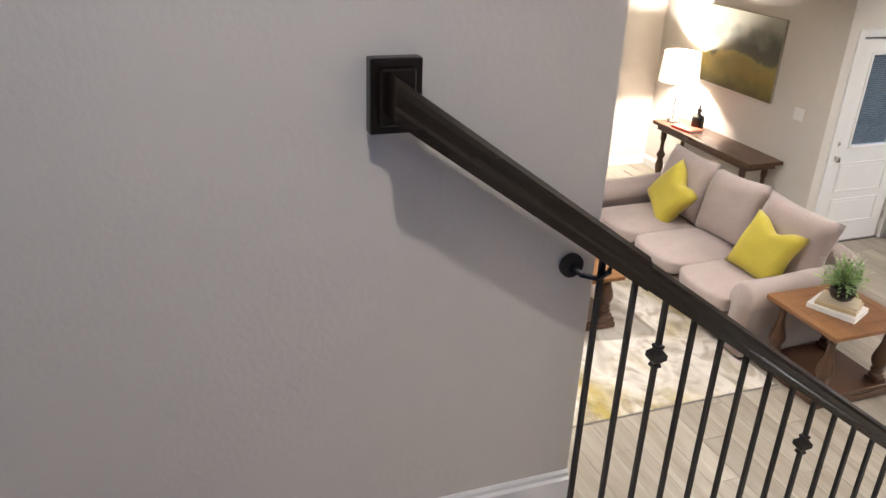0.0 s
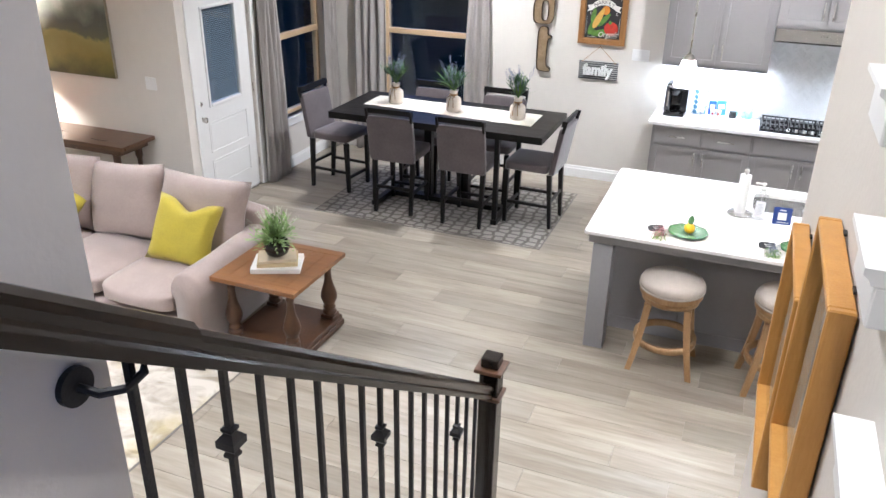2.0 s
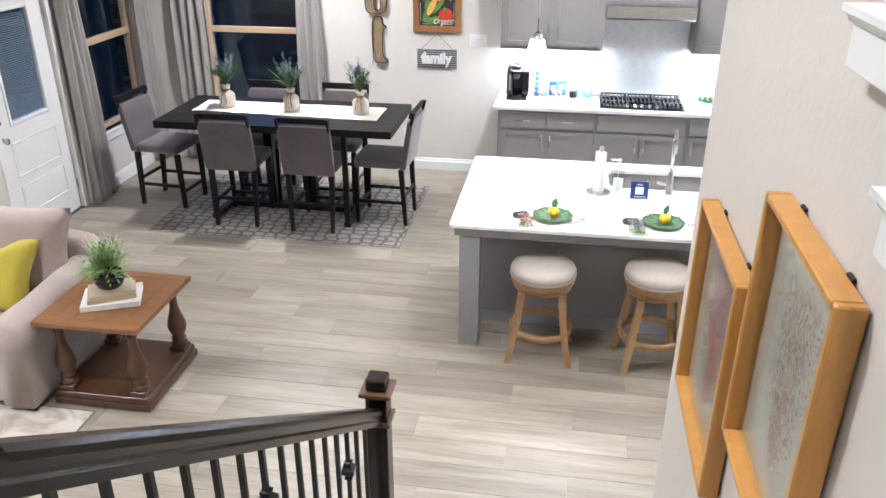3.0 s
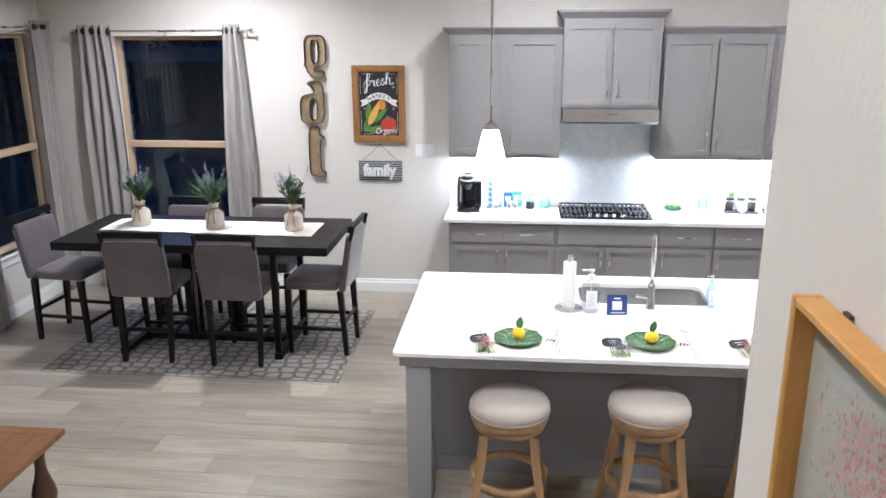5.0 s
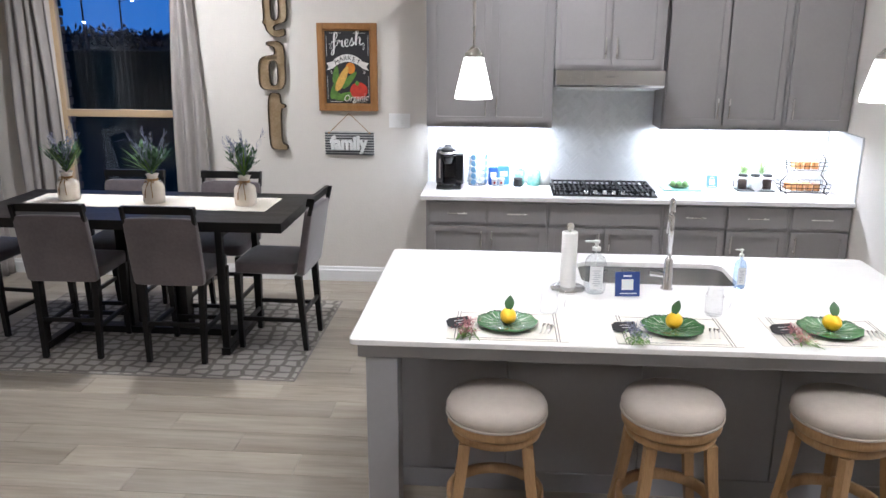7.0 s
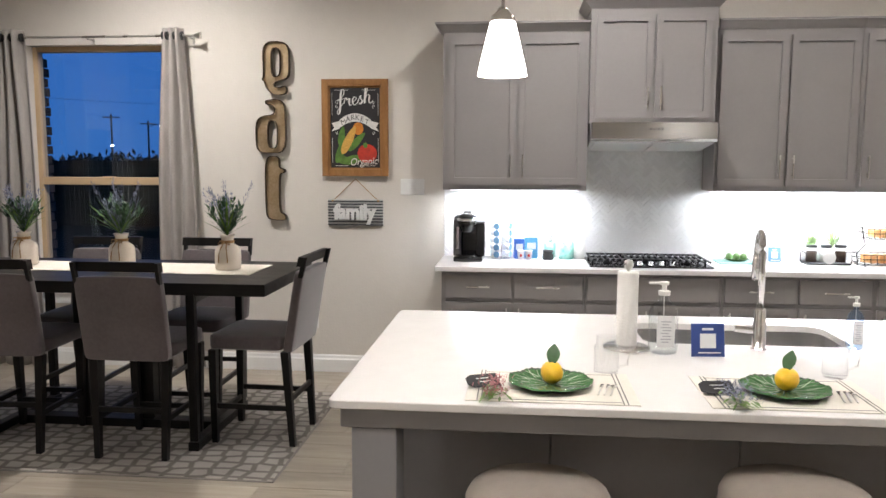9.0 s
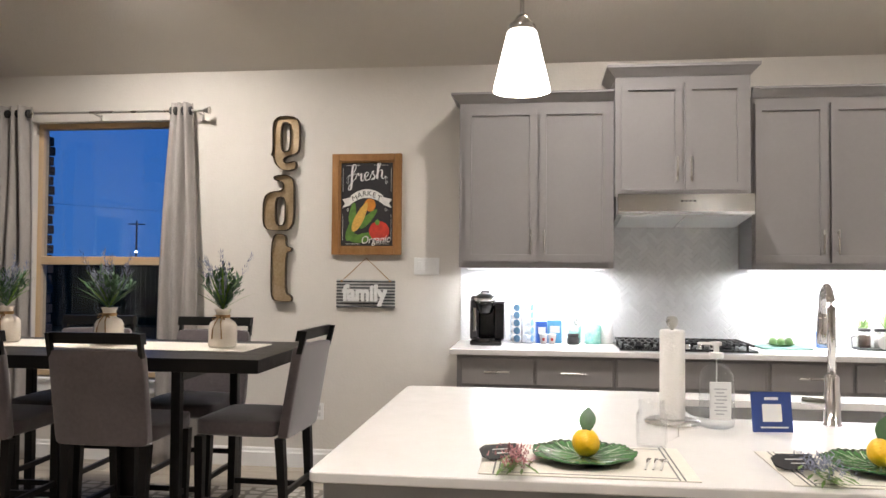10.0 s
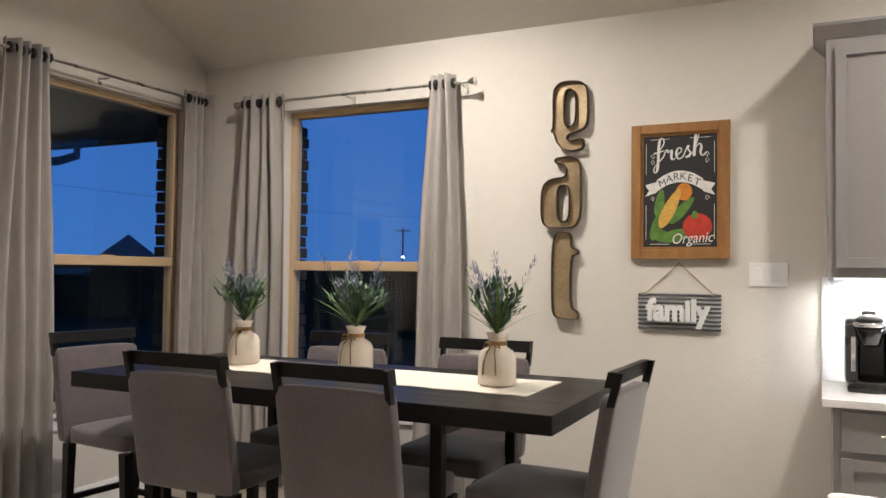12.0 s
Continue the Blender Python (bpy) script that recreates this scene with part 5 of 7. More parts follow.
def place_setting(at, seed):
    x, y = at
    rng = random.Random(seed)
    t = thing("place_mat", "ivory woven place mat with gray stripes on the island", "place mat", (x, y, CT), group="place mats")
    part("cloth", B((-0.165, -0.25, 0.0005), (0.165, 0.25, 0.003), 0.001), MATCL, t)
    for yy in (-0.215, -0.203, 0.203, 0.215):
        part("stripe", B((-0.164, yy - 0.002, 0.003), (0.164, yy + 0.002, 0.0036)), GRAYSTRIPE, t)
    for xx in (-0.145, 0.145):
        part("stripe", B((xx - 0.0015, -0.2, 0.003), (xx + 0.0015, 0.2, 0.0036)), GRAYSTRIPE, t)
    # plate with a ruffled rim
    pl = thing("leaf_plate", "green ceramic cabbage-leaf plate on a place mat", "plate", (x + 0.01, y + 0.0, CT + 0.0038), rng.uniform(0, 90), "leaf plates")
    bm = bmesh.new()
    rings = []
    NS = 160
    for r, z, rib in ((0.0, 0.006, 0), (0.03, 0.0055, 0.0004), (0.055, 0.006, 0.0009), (0.078, 0.009, 0.0014), (0.095, 0.013, 0.0016), (0.112, 0.017, 0.0018), (0.128, 0.020, 0.0016),
                      (0.129, 0.017, 0.001), (0.112, 0.012, 0), (0.085, 0.002, 0), (0.05, 0.0, 0), (0.0, 0.0, 0)):
        ring = []
        for k in range(NS):
            a = k * 2 * math.pi / NS
            rr = r + (0.0028 * math.sin(9 * a) + 0.0012 * math.sin(23 * a + 1) if r > 0.1 else 0)
            ring.append(bm.verts.new((rr * math.cos(a), rr * math.sin(a), z + rib * math.sin(40 * a + 45 * r) + (0.0015 * math.sin(9 * a + 1) if r > 0.1 else 0))))
        rings.append(ring)
    for a, b in zip(rings, rings[1:]):
        for k in range(NS):
            bm.faces.new((a[k], a[(k + 1) % NS], b[(k + 1) % NS], b[k]))
    bmesh.ops.remove_doubles(bm, verts=bm.verts, dist=1e-5)
    part("dish", bm, PLATE, pl, "", True)
    # pale veins, widened so their colour also carries the glaze's white highlights
    bm = bmesh.new()
    for k in range(33):
        a = k * 6.283 / 33
        p0, p1 = (0.012, 0.108) if k % 3 == 0 else (0.062, 0.118)
        for j in range(3):
            r0, r1 = p0 + (p1 - p0) * j / 3, p0 + (p1 - p0) * (j + 1) / 3
            def q(r, s):
                zz = 0.0072 if r < 0.055 else 0.0072 + (r - 0.055) * 0.2
                aa = a + (0.12 * math.sin(r * 30) if k % 3 == 0 else (0.16 if k % 3 == 1 else -0.16) * (r - 0.062) / 0.056)
                return (r * math.cos(aa) - s * math.sin(aa), r * math.sin(aa) + s * math.cos(aa), zz + 0.0012)
            w0, w1 = 0.0019 * (1 - j / 4), 0.0019 * (1 - (j + 1) / 4)
            bm.faces.new([bm.verts.new(v) for v in (q(r0, -w0), q(r0, w0), q(r1, w1), q(r1, -w1))])
    part("vein_relief", bm, VEIN, pl, "pale raised leaf veins that also carry painted glaze highlights")
    lm = thing("lemon", "bright yellow faux lemon with a green leaf on a plate", "lemon", (x + 0.012, y - 0.005, CT + 0.0105), 90 + rng.uniform(-35, 35), "lemons")
    bm = bmesh.new()
    lathe(bm, [(0, -0.047), (0.008, -0.045), (0.014, -0.040), (0.027, -0.027), (0.0335, -0.010), (0.0335, 0.010), (0.027, 0.027), (0.014, 0.040), (0.008, 0.046), (0, 0.048)], seg=24)
    for v in bm.verts:
        v.co = Vector((v.co.x, v.co.z, v.co.y + 0.0335))
    part("fruit", bm, LEMON, lm, "", True)
    bm = bmesh.new()
    leaf_blade(bm, Vector((0.0, 0.012, 0.062)), Vector((-0.1, -0.35, 0.8)), 0.075, 0.042, 0.012, 6)
    part("leaf", bm, BIGLEAF, lm, "glossy green lemon leaf", True)
    # flower sprig with a tag
    fs = thing("flower_sprig", "small bundle of dried lavender and pink flowers", "flowers", (x - 0.08, y + 0.165, CT + 0.0038), rng.uniform(-15, 15), "flower sprigs")
    bm, gb = bmesh.new(), bmesh.new()
    for k in range(260):
        u = rng.random()
        p = Vector((-0.065 + 0.12 * u, rng.gauss(0, 0.012 + 0.006 * (1 - u)), 0.008 + rng.random() * 0.022))
        d = Vector((rng.uniform(-1, 1), rng.uniform(-1, 1), rng.uniform(0, 1)))
        leaf_blade(bm, p, d, 0.010, 0.008, 0, 1)
    part("flower_head", bm, PINKF if seed % 2 else LAVENDER, fs)
    for k in range(34):
        p = Vector((rng.uniform(-0.06, 0.03), rng.gauss(0, 0.014), 0.004 + rng.random() * 0.012))
        leaf_blade(gb, p, Vector((-1, rng.uniform(-0.6, 0.6), rng.uniform(0, 0.3))), rng.uniform(0.03, 0.05), 0.006, 0.004, 2)
    part("greenery", gb, GRASSY, fs, "green stems and leaves")
    fs.scale = (1.45, 1.45, 1.3)
    tg = thing("name_tag", "small black chalkboard tag with white writing lying on the mat", "tag", (x - 0.02, y + 0.205, CT + 0.006), 20 + rng.uniform(-12, 12), "name tags")
    tg.matrix_basis = tg.matrix_basis @ Matrix.Translation((0, 0, 0.014)) @ Matrix.Rotation(radians(-28), 4, "Y")
    bm = bmesh.new()
    prism(bm, [(-0.026, -0.05), (0.026, -0.05), (0.026, 0.034), (0.014, 0.052), (-0.014, 0.052), (-0.026, 0.034)], "z", 0, 0.003)
    part("board", bm, TAG, tg)
    for k in range(2):
        part("writing_bar", B((-0.008 + 0.014 * k, -0.022, 0.0031), (-0.0058 + 0.014 * k, 0.012 + 0.008 * k, 0.0036)), WHITEPL, tg)
    # flatware
    for k, (nm, wd) in enumerate((("fork", 0.011), ("knife", 0.009), ("spoon", 0.016))):
        f = thing(nm, "small silver %s beside a leaf plate" % nm, nm, (x - 0.02, y - 0.150 - 0.018 * k, CT + 0.0038), -12, "flatware")
        bm = bmesh.new()
        box(bm, (-0.062, -0.003, 0), (0.02, 0.003, 0.0025), 0.001)
        if nm == "spoon":
            lathe(bm, [(0, 0.0), (0.010, 0.001), (0.0115, 0.0035), (0.0, 0.0015)], (0.032, 0, 0), 14)
        else:
            box(bm, (0.02, -wd / 2, 0), (0.055, wd / 2, 0.002), 0.001)
        part("metal", bm, NICKEL, f)


for i, (x, y) in enumerate(((5.832, 1.755), (5.834, 1.06), (5.865, 0.405))):
    place_setting((x, y), 3 + i)


def finer(prof, m):
    """The same outline with its long runs cut into m."""
    out = []
    for (r0, z0), (r1, z1) in zip(prof, prof[1:]):
        k = m if abs(z1 - z0) > 0.02 else 1
        out += [(r0 + (r1 - r0) * j / k, z0 + (z1 - z0) * j / k) for j in range(k)]
    return out + prof[-1:]


def mason_mug(at, rz):
    t = thing("mason_jar_mug", "clear swirled glass mason jar mug with a handle", "mug", at, rz, "mason jar mugs")
    prof = [(0, 0), (0.033, 0), (0.038, 0.006), (0.039, 0.06), (0.039, 0.092), (0.033, 0.103), (0.033, 0.108), (0.0345, 0.112), (0.033, 0.116), (0.0345, 0.121), (0.033, 0.128), (0.030, 0.128), (0.030, 0.104), (0.036, 0.09), (0.0355, 0.01), (0, 0.006)]
    bm = bmesh.new()
    lathe(bm, finer(prof, 8), seg=66)
    for v in bm.verts:
        r = math.hypot(v.co.x, v.co.y)
        if r > 0.036 and 0.01 < v.co.z < 0.095:
            a = math.atan2(v.co.y, v.co.x)
            k = 1 + 0.055 * math.sin(11 * a + 75 * v.co.z)
            v.co.x *= k
            v.co.y *= k
    part("glass_jar", bm, CLEAR, t, "", True)
    part("handle", tube(bmesh.new(), [(0.037, 0, 0.088), (0.062, 0, 0.086), (0.070, 0, 0.065), (0.066, 0, 0.040), (0.037, 0, 0.024)], 0.005, 8), CLEAR, t, "", True)


mason_mug((6.0, 1.569, CT), -100)
mason_mug((6.05, 0.84, CT), -100)


def bar_stool():
    t = thing("bar_stool", "round oak swivel bar stool with an oatmeal linen seat", "stool", group="stools at the island")
    part("cushion", lathe(bmesh.new(), [(0.203, 0.560), (0.214, 0.575), (0.215, 0.595), (0.202, 0.618), (0.16, 0.632), (0.08, 0.640), (0, 0.642)], seg=40), SEATLINEN, t, "", True)
    part("piping", tube(bmesh.new(), [(0.213 * math.cos(a), 0.213 * math.sin(a), 0.566) for a in [k * 6.2832 / 40 for k in range(41)]], 0.005, 6), SEATLINEN, t, "", True)
    part("seat_ring", lathe(bmesh.new(), [(0.15, 0.520), (0.204, 0.520), (0.209, 0.526), (0.209, 0.556), (0.203, 0.561), (0.0, 0.561)], seg=40), OAK, t, "", True)
    part("swivel_ring", lathe(bmesh.new(), [(0.0, 0.475), (0.178, 0.475), (0.190, 0.482), (0.190, 0.513), (0.150, 0.518), (0.0, 0.518)], seg=40), OAK, t, "", True)
    for sx in (-1, 1):
        for sy in (-1, 1):
            bm = bmesh.new()
            p0, p1 = Vector((sx * 0.115, sy * 0.12, 0.478)), Vector((sx * 0.165, sy * 0.195, 0.0))
            prev = None
            for k in range(9):
                u = k / 8
                c = p0.lerp(p1, u) + Vector((sx, sy, 0)) * (0.018 * (u - 0.5) ** 2 * 2)
                w = 0.024 - 0.005 * u
                ring = [bm.verts.new(c + Vector((a * w * 0.8, b * w, 0))) for a, b in ((1, 1), (-1, 1), (-1, -1), (1, -1))]
                if prev:
                    for i in range(4):
                        bm.faces.new((prev[i], prev[(i + 1) % 4], ring[(i + 1) % 4], ring[i]))
                else:
                    bm.faces.new(ring)
                prev = ring
            bm.faces.new(prev)
            part("leg", bm, OAK, t)
    part("foot_ring", lathe(bmesh.new(), [(0.186, 0.175), (0.212, 0.175), (0.212, 0.215), (0.186, 0.215), (0.186, 0.175)], seg=40, caps=False), OAK, t, "round oak foot ring", True)
    return t


st = bar_stool()
GROW = Matrix.Diagonal((0.98, 0.98, 1.045, 1))
st.matrix_basis = pose(5.665, 1.79, 0, 0, 0, 0) @ GROW
copy_thing(st, pose(5.665, 1.075, 0, 0, 0, 9) @ GROW)
copy_thing(st, pose(5.675, 0.385, 0, 0, 0, 30) @ GROW)


def pendant(at):
    x, y, z = at
    t = thing("pendant_lamp", "lit white frosted glass cone pendant on a nickel stem", "pendant lamp", (x, y, z), group="pendants over the island")
    part("shade", lathe(bmesh.new(), [(0.076, 0.0), (0.073, 0.02), (0.040, 0.158), (0.034, 0.166), (0.031, 0.166), (0.037, 0.157), (0.070, 0.02), (0.073, 0.0)], seg=36, caps=False), SHADE, t, "", True)
    part("cap", lathe(bmesh.new(), [(0.038, 0.163), (0.036, 0.178), (0.022, 0.190), (0.012, 0.205), (0.0, 0.207)], seg=24), NICKEL, t, "brushed nickel cap", True)
    part("stem", rod(bmesh.new(), (0, 0, 0.2), (0, 0, CEIL - z - 0.02), 0.006, None, 10), NICKEL, t)
    part("canopy", lathe(bmesh.new(), [(0.06, CEIL - z - 0.002), (0.058, CEIL - z - 0.02), (0.02, CEIL - z - 0.026), (0, CEIL - z - 0.026)], seg=28), NICKEL, t, "", True)


pendant((5.945, 1.915, 1.848))
pendant((5.945, 0.311, 1.848))
# fixtures for the added cans, kept out of view
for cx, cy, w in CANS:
    t = thing("ceiling_downlight", "round recessed white ceiling downlight, added out of view", "ceiling light", (cx, cy, ceil_z(cx)), group="recessed downlights")
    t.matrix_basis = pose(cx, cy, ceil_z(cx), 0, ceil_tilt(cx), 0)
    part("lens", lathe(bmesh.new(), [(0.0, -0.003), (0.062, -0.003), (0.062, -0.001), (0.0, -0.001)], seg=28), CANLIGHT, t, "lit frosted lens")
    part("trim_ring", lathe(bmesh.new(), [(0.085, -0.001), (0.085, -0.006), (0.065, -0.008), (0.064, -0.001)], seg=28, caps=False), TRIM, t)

# ---- worktop things ----
cm = thing("coffee_maker", "black single-serve pod coffee maker with silver trim", "coffee maker", (8.94, 2.207, CT))
GUNMETAL = mat("gunmetal_plastic", (0.060, 0.060, 0.064), 0.3, var=0.08)
part("base", B((-0.15, -0.10, 0.0), (0.14, 0.10, 0.032), 0.014, 3), BLACKGLOSS, cm)
part("drip_tray", lathe(bmesh.new(), [(0, 0.0), (0.074, 0.0), (0.078, 0.006), (0.078, 0.044), (0.07, 0.048), (0.0, 0.046)], (-0.085, 0.012, 0), 32), BLACKGLOSS, cm, "rounded black drip tray", True)
part("side_shell", B((-0.085, 0.058, 0.032), (0.13, 0.106, 0.29), 0.022, 4), GUNMETAL, cm, "gunmetal side shell")
part("silver_panel", B((-0.091, 0.066, 0.085), (-0.0845, 0.084, 0.235), 0.003, 2), CHROME, cm, "silver vertical strip")
part("column", B((0.0, -0.06, 0.032), (0.13, 0.057, 0.25), 0.012, 2), BLACKGLOSS, cm)
part("water_tank", B((-0.085, -0.112, 0.033), (0.125, -0.05, 0.262), 0.012, 3), BLACKGLOSS, cm, "dark glossy water tank")
part("tank_lid", B((-0.087, -0.114, 0.263), (0.127, -0.05, 0.276), 0.006, 2), GUNMETAL, cm)
part("head", lathe(bmesh.new(), [(0, 0.195), (0.036, 0.195), (0.042, 0.205), (0.056, 0.25), (0.062, 0.275), (0, 0.276)], (-0.075, 0.012, 0), 32), BLACKGLOSS, cm, "", True)
part("top_shell", B((-0.07, -0.052, 0.245), (0.128, 0.104, 0.312), 0.035, 5), GUNMETAL, cm, "rounded gunmetal top shell")
part("silver_band", lathe(bmesh.new(), [(0.060, 0.277), (0.068, 0.279), (0.070, 0.288), (0.066, 0.297), (0.0, 0.299)], (-0.075, 0.012, 0), 32), CHROME, cm, "silver ring round the lid", True)
part("lid", lathe(bmesh.new(), [(0.055, 0.2985), (0.053, 0.312), (0.040, 0.325), (0.0, 0.332)], (-0.072, 0.012, 0), 32), BLACKMATTE, cm, "rounded black lid", True)
part("lid_lever", B((-0.05, -0.016, 0.318), (0.03, 0.040, 0.345), 0.011, 3), GUNMETAL, cm, "lid lever")

pc = thing("pod_carousel", "wire coffee pod carousel filled with pale blue pods", "pod holder", (9.02, 1.985, CT))
part("base", lathe(bmesh.new(), [(0.075, 0), (0.075, 0.006), (0.0, 0.008)]), CHROME, pc)
part("stem", rod(bmesh.new(), (0, 0, 0), (0, 0, 0.30), 0.004), CHROME, pc)
PODW, PODB = mat("pod_cup", (0.75, 0.78, 0.82), 0.4), mat("pod_foil_blue", (0.16, 0.33, 0.55), 0.3, var=0.2, scale=60)
for k in range(4):
    for j in range(5):
        a = math.radians(45 + 90 * k + 20)
        d = Vector((math.cos(a), math.sin(a), 0))
        p = d * 0.045 + Vector((0, 0, 0.035 + 0.05 * j))
        pod = part("pod", rod(bmesh.new(), p, p + d * 0.028, 0.017, 0.022, 14), PODW, pc)
        part("pod_lid", rod(bmesh.new(), p + d * 0.028, p + d * 0.030, 0.0235, None, 16), PODB, pod, "blue foil pod lid")

for nm, at, s, c, lab in (("sugar_box", (9.06, 1.86, CT), (0.03, 0.035, 0.14), (0.02, 0.10, 0.42), "small blue and white sweetener box"), ("sugar_box", (9.07, 1.775, CT), (0.025, 0.045, 0.15), (0.10, 0.35, 0.62), "small light blue carton")):
    t = thing(nm, lab, "box", at, 8, "cartons on the worktop")
    part("carton", B((-s[0], -s[1], 0), (s[0], s[1], s[2]), 0.002), mat("blue_carton", c, 0.45, var=0.1, scale=30), t)
    part("label", B((-s[0] - 0.001, -s[1] * 0.7, s[2] * 0.45), (-s[0], s[1] * 0.7, s[2] * 0.75)), WHITEPL, t, "white label panel")
for y in (1.845, 1.79):
    t = thing("paper_cup", "small white paper cup with a red print", "cup", (8.985, y, CT), 0, "paper cups")
    part("cup", lathe(bmesh.new(), [(0, 0), (0.019, 0), (0.026, 0.062), (0.027, 0.065), (0.024, 0.062), (0.0, 0.01)]), WHITEPL, t, "", True)
    part("print", B((-0.026, -0.008, 0.022), (-0.0215, 0.008, 0.040), 0.002), mat("red_print", (0.45, 0.03, 0.03), 0.5), t)
t = thing("black_jar", "small black jar with a ribbed lid", "jar", (9.0, 1.655, CT))
part("jar", lathe(bmesh.new(), [(0, 0), (0.036, 0), (0.038, 0.006), (0.038, 0.04), (0.033, 0.045), (0.033, 0.052), (0.036, 0.054), (0.036, 0.068), (0.0, 0.07)]), BLACKMATTE, t, "", True)
TEAL = mat("teal_print_paper", (0.045, 0.42, 0.36), 0.5, col2=(0.45, 0.68, 0.62), scale=34, detail=1)
t = thing("stirrer_cup", "teal patterned cup full of dark coffee stirrers", "cup", (9.08, 1.64, CT))
part("cup", lathe(bmesh.new(), [(0, 0), (0.034, 0), (0.042, 0.115), (0.039, 0.115), (0.031, 0.01), (0, 0.01)]), TEAL, t, "", True)
for k in range(7):
    part("stirrer", B((-0.02 + 0.006 * k, -0.015 + 0.007 * (k % 4), 0.015), (-0.017 + 0.006 * k, -0.012 + 0.007 * (k % 4), 0.165 + 0.004 * (k % 3))), BLACKMATTE, t)
t = thing("patterned_canister", "teal and white patterned canister", "canister", (9.06, 1.525, CT))
part("body", lathe(bmesh.new(), [(0, 0), (0.05, 0), (0.052, 0.005), (0.052, 0.12), (0.0, 0.122)]), TEAL, t, "", True)
t = thing("white_canister", "plain white canister against the backsplash", "canister", (9.09, 1.435, CT))
part("body", lathe(bmesh.new(), [(0, 0), (0.04, 0), (0.042, 0.005), (0.040, 0.15), (0.0, 0.152)]), WHITEPL, t, "", True)

t = thing("glass_book", "pale teal glass cutting board lying on the worktop", "cutting board", (8.99, 0.36, CT))
part("board", B((-0.10, -0.15, 0), (0.10, 0.15, 0.012), 0.004), mat("pale_teal_glass", (0.33, 0.60, 0.55), 0.15, var=0.05), t)
t = thing("small_green_plate", "small green plate on a teal board", "plate", (9.0, 0.37, CT + 0.0125))
part("dish", lathe(bmesh.new(), [(0, 0), (0.05, 0), (0.085, 0.014), (0.083, 0.016), (0.05, 0.004), (0, 0.004)], seg=32), PLATE, t, "", True)
for k, (dx, dy) in enumerate(((-0.01, -0.045), (0.0, 0.0), (0.01, 0.045))):
    t = thing("artichoke", "small faux green cabbage ball on a plate", "ornament", (9.0 + dx, 0.37 + dy, CT + 0.0168), 40 * k, "green ornaments")
    bm = bmesh.new()
    lathe(bm, [(0, 0), (0.016, 0.003), (0.024, 0.016), (0.024, 0.03), (0.016, 0.045), (0, 0.05)], seg=16)
    part("ball", bm, mat("green_ornament", (0.04, 0.13, 0.035), 0.5, var=0.5, scale=30, col2=(0.25, 0.36, 0.16)), t, "", True)

tr = thing("canister_tray", "black wire tray holding three glass jars", "tray", (8.99, -0.215, CT))
part("tray", B((-0.065, -0.145, 0), (0.065, 0.145, 0.012), 0.004), BLACKMATTE, tr)
part("handle", tube(bmesh.new(), [(-0.065, -0.142, 0.012), (-0.065, -0.145, 0.07), (0, -0.147, 0.085), (0.065, -0.145, 0.07), (0.065, -0.142, 0.012)], 0.003, 6), IRON, tr)
part("handle", tube(bmesh.new(), [(-0.065, 0.142, 0.012), (-0.065, 0.145, 0.07), (0, 0.147, 0.085), (0.065, 0.145, 0.07), (0.065, 0.142, 0.012)], 0.003, 6), IRON, tr)
part("oval_label", rod(bmesh.new(), (-0.070, 0, 0.05), (-0.066, 0, 0.05), 0.042, None, 28), WHITEPL, tr, "white oval label in a dark rim")
BEAN = mat("coffee_beans", (0.045, 0.022, 0.012), 0.6, var=0.5, scale=60, bump=0.5, bscale=120)
for k in (-1, 0, 1):
    j = thing("spice_jar", "glass jar with dark contents and a black lid on a tray", "jar", (8.99, -0.215 + 0.095 * k, CT + 0.0125), 0, "jars on the tray")
    part("glass", lathe(bmesh.new(), [(0, 0), (0.037, 0), (0.039, 0.005), (0.039, 0.09), (0.033, 0.10), (0.0, 0.10)], seg=24), CLEAR, j, "", True)
    part("contents", lathe(bmesh.new(), [(0, 0.004), (0.034, 0.004), (0.034, 0.075), (0, 0.078)], seg=20), BEAN if k else WHITEPL, j, "", True)
    part("lid", lathe(bmesh.new(), [(0.034, 0.101), (0.036, 0.103), (0.036, 0.118), (0, 0.12)], seg=24), BLACKMATTE, j, "", True)
for y, h in ((-0.15, 0.16), (-0.30, 0.19)):
    t = thing("potted_sprig", "small green faux sprig in a pale pot", "plant", (9.10, y, CT), 0, "small plants on the worktop")
    part("pot", lathe(bmesh.new(), [(0, 0), (0.028, 0), (0.034, 0.10), (0.03, 0.10), (0, 0.09)]), WHITEPL, t, "", True)
    bm = bmesh.new()
    rng = random.Random(int(y * -100))
    for k in range(40):
        a, el = rng.uniform(0, 6.28), rng.uniform(0.5, 1.5)
        leaf_blade(bm, Vector((0, 0, 0.095)) + Vector((rng.gauss(0, 0.01), rng.gauss(0, 0.01), rng.random() * 0.05)), Vector((math.cos(a) * math.cos(el), math.sin(a) * math.cos(el), math.sin(el))), rng.uniform(0.04, h * 0.7), 0.010, 0.008, 3)
    part("leaves", bm, LEAF2, t)

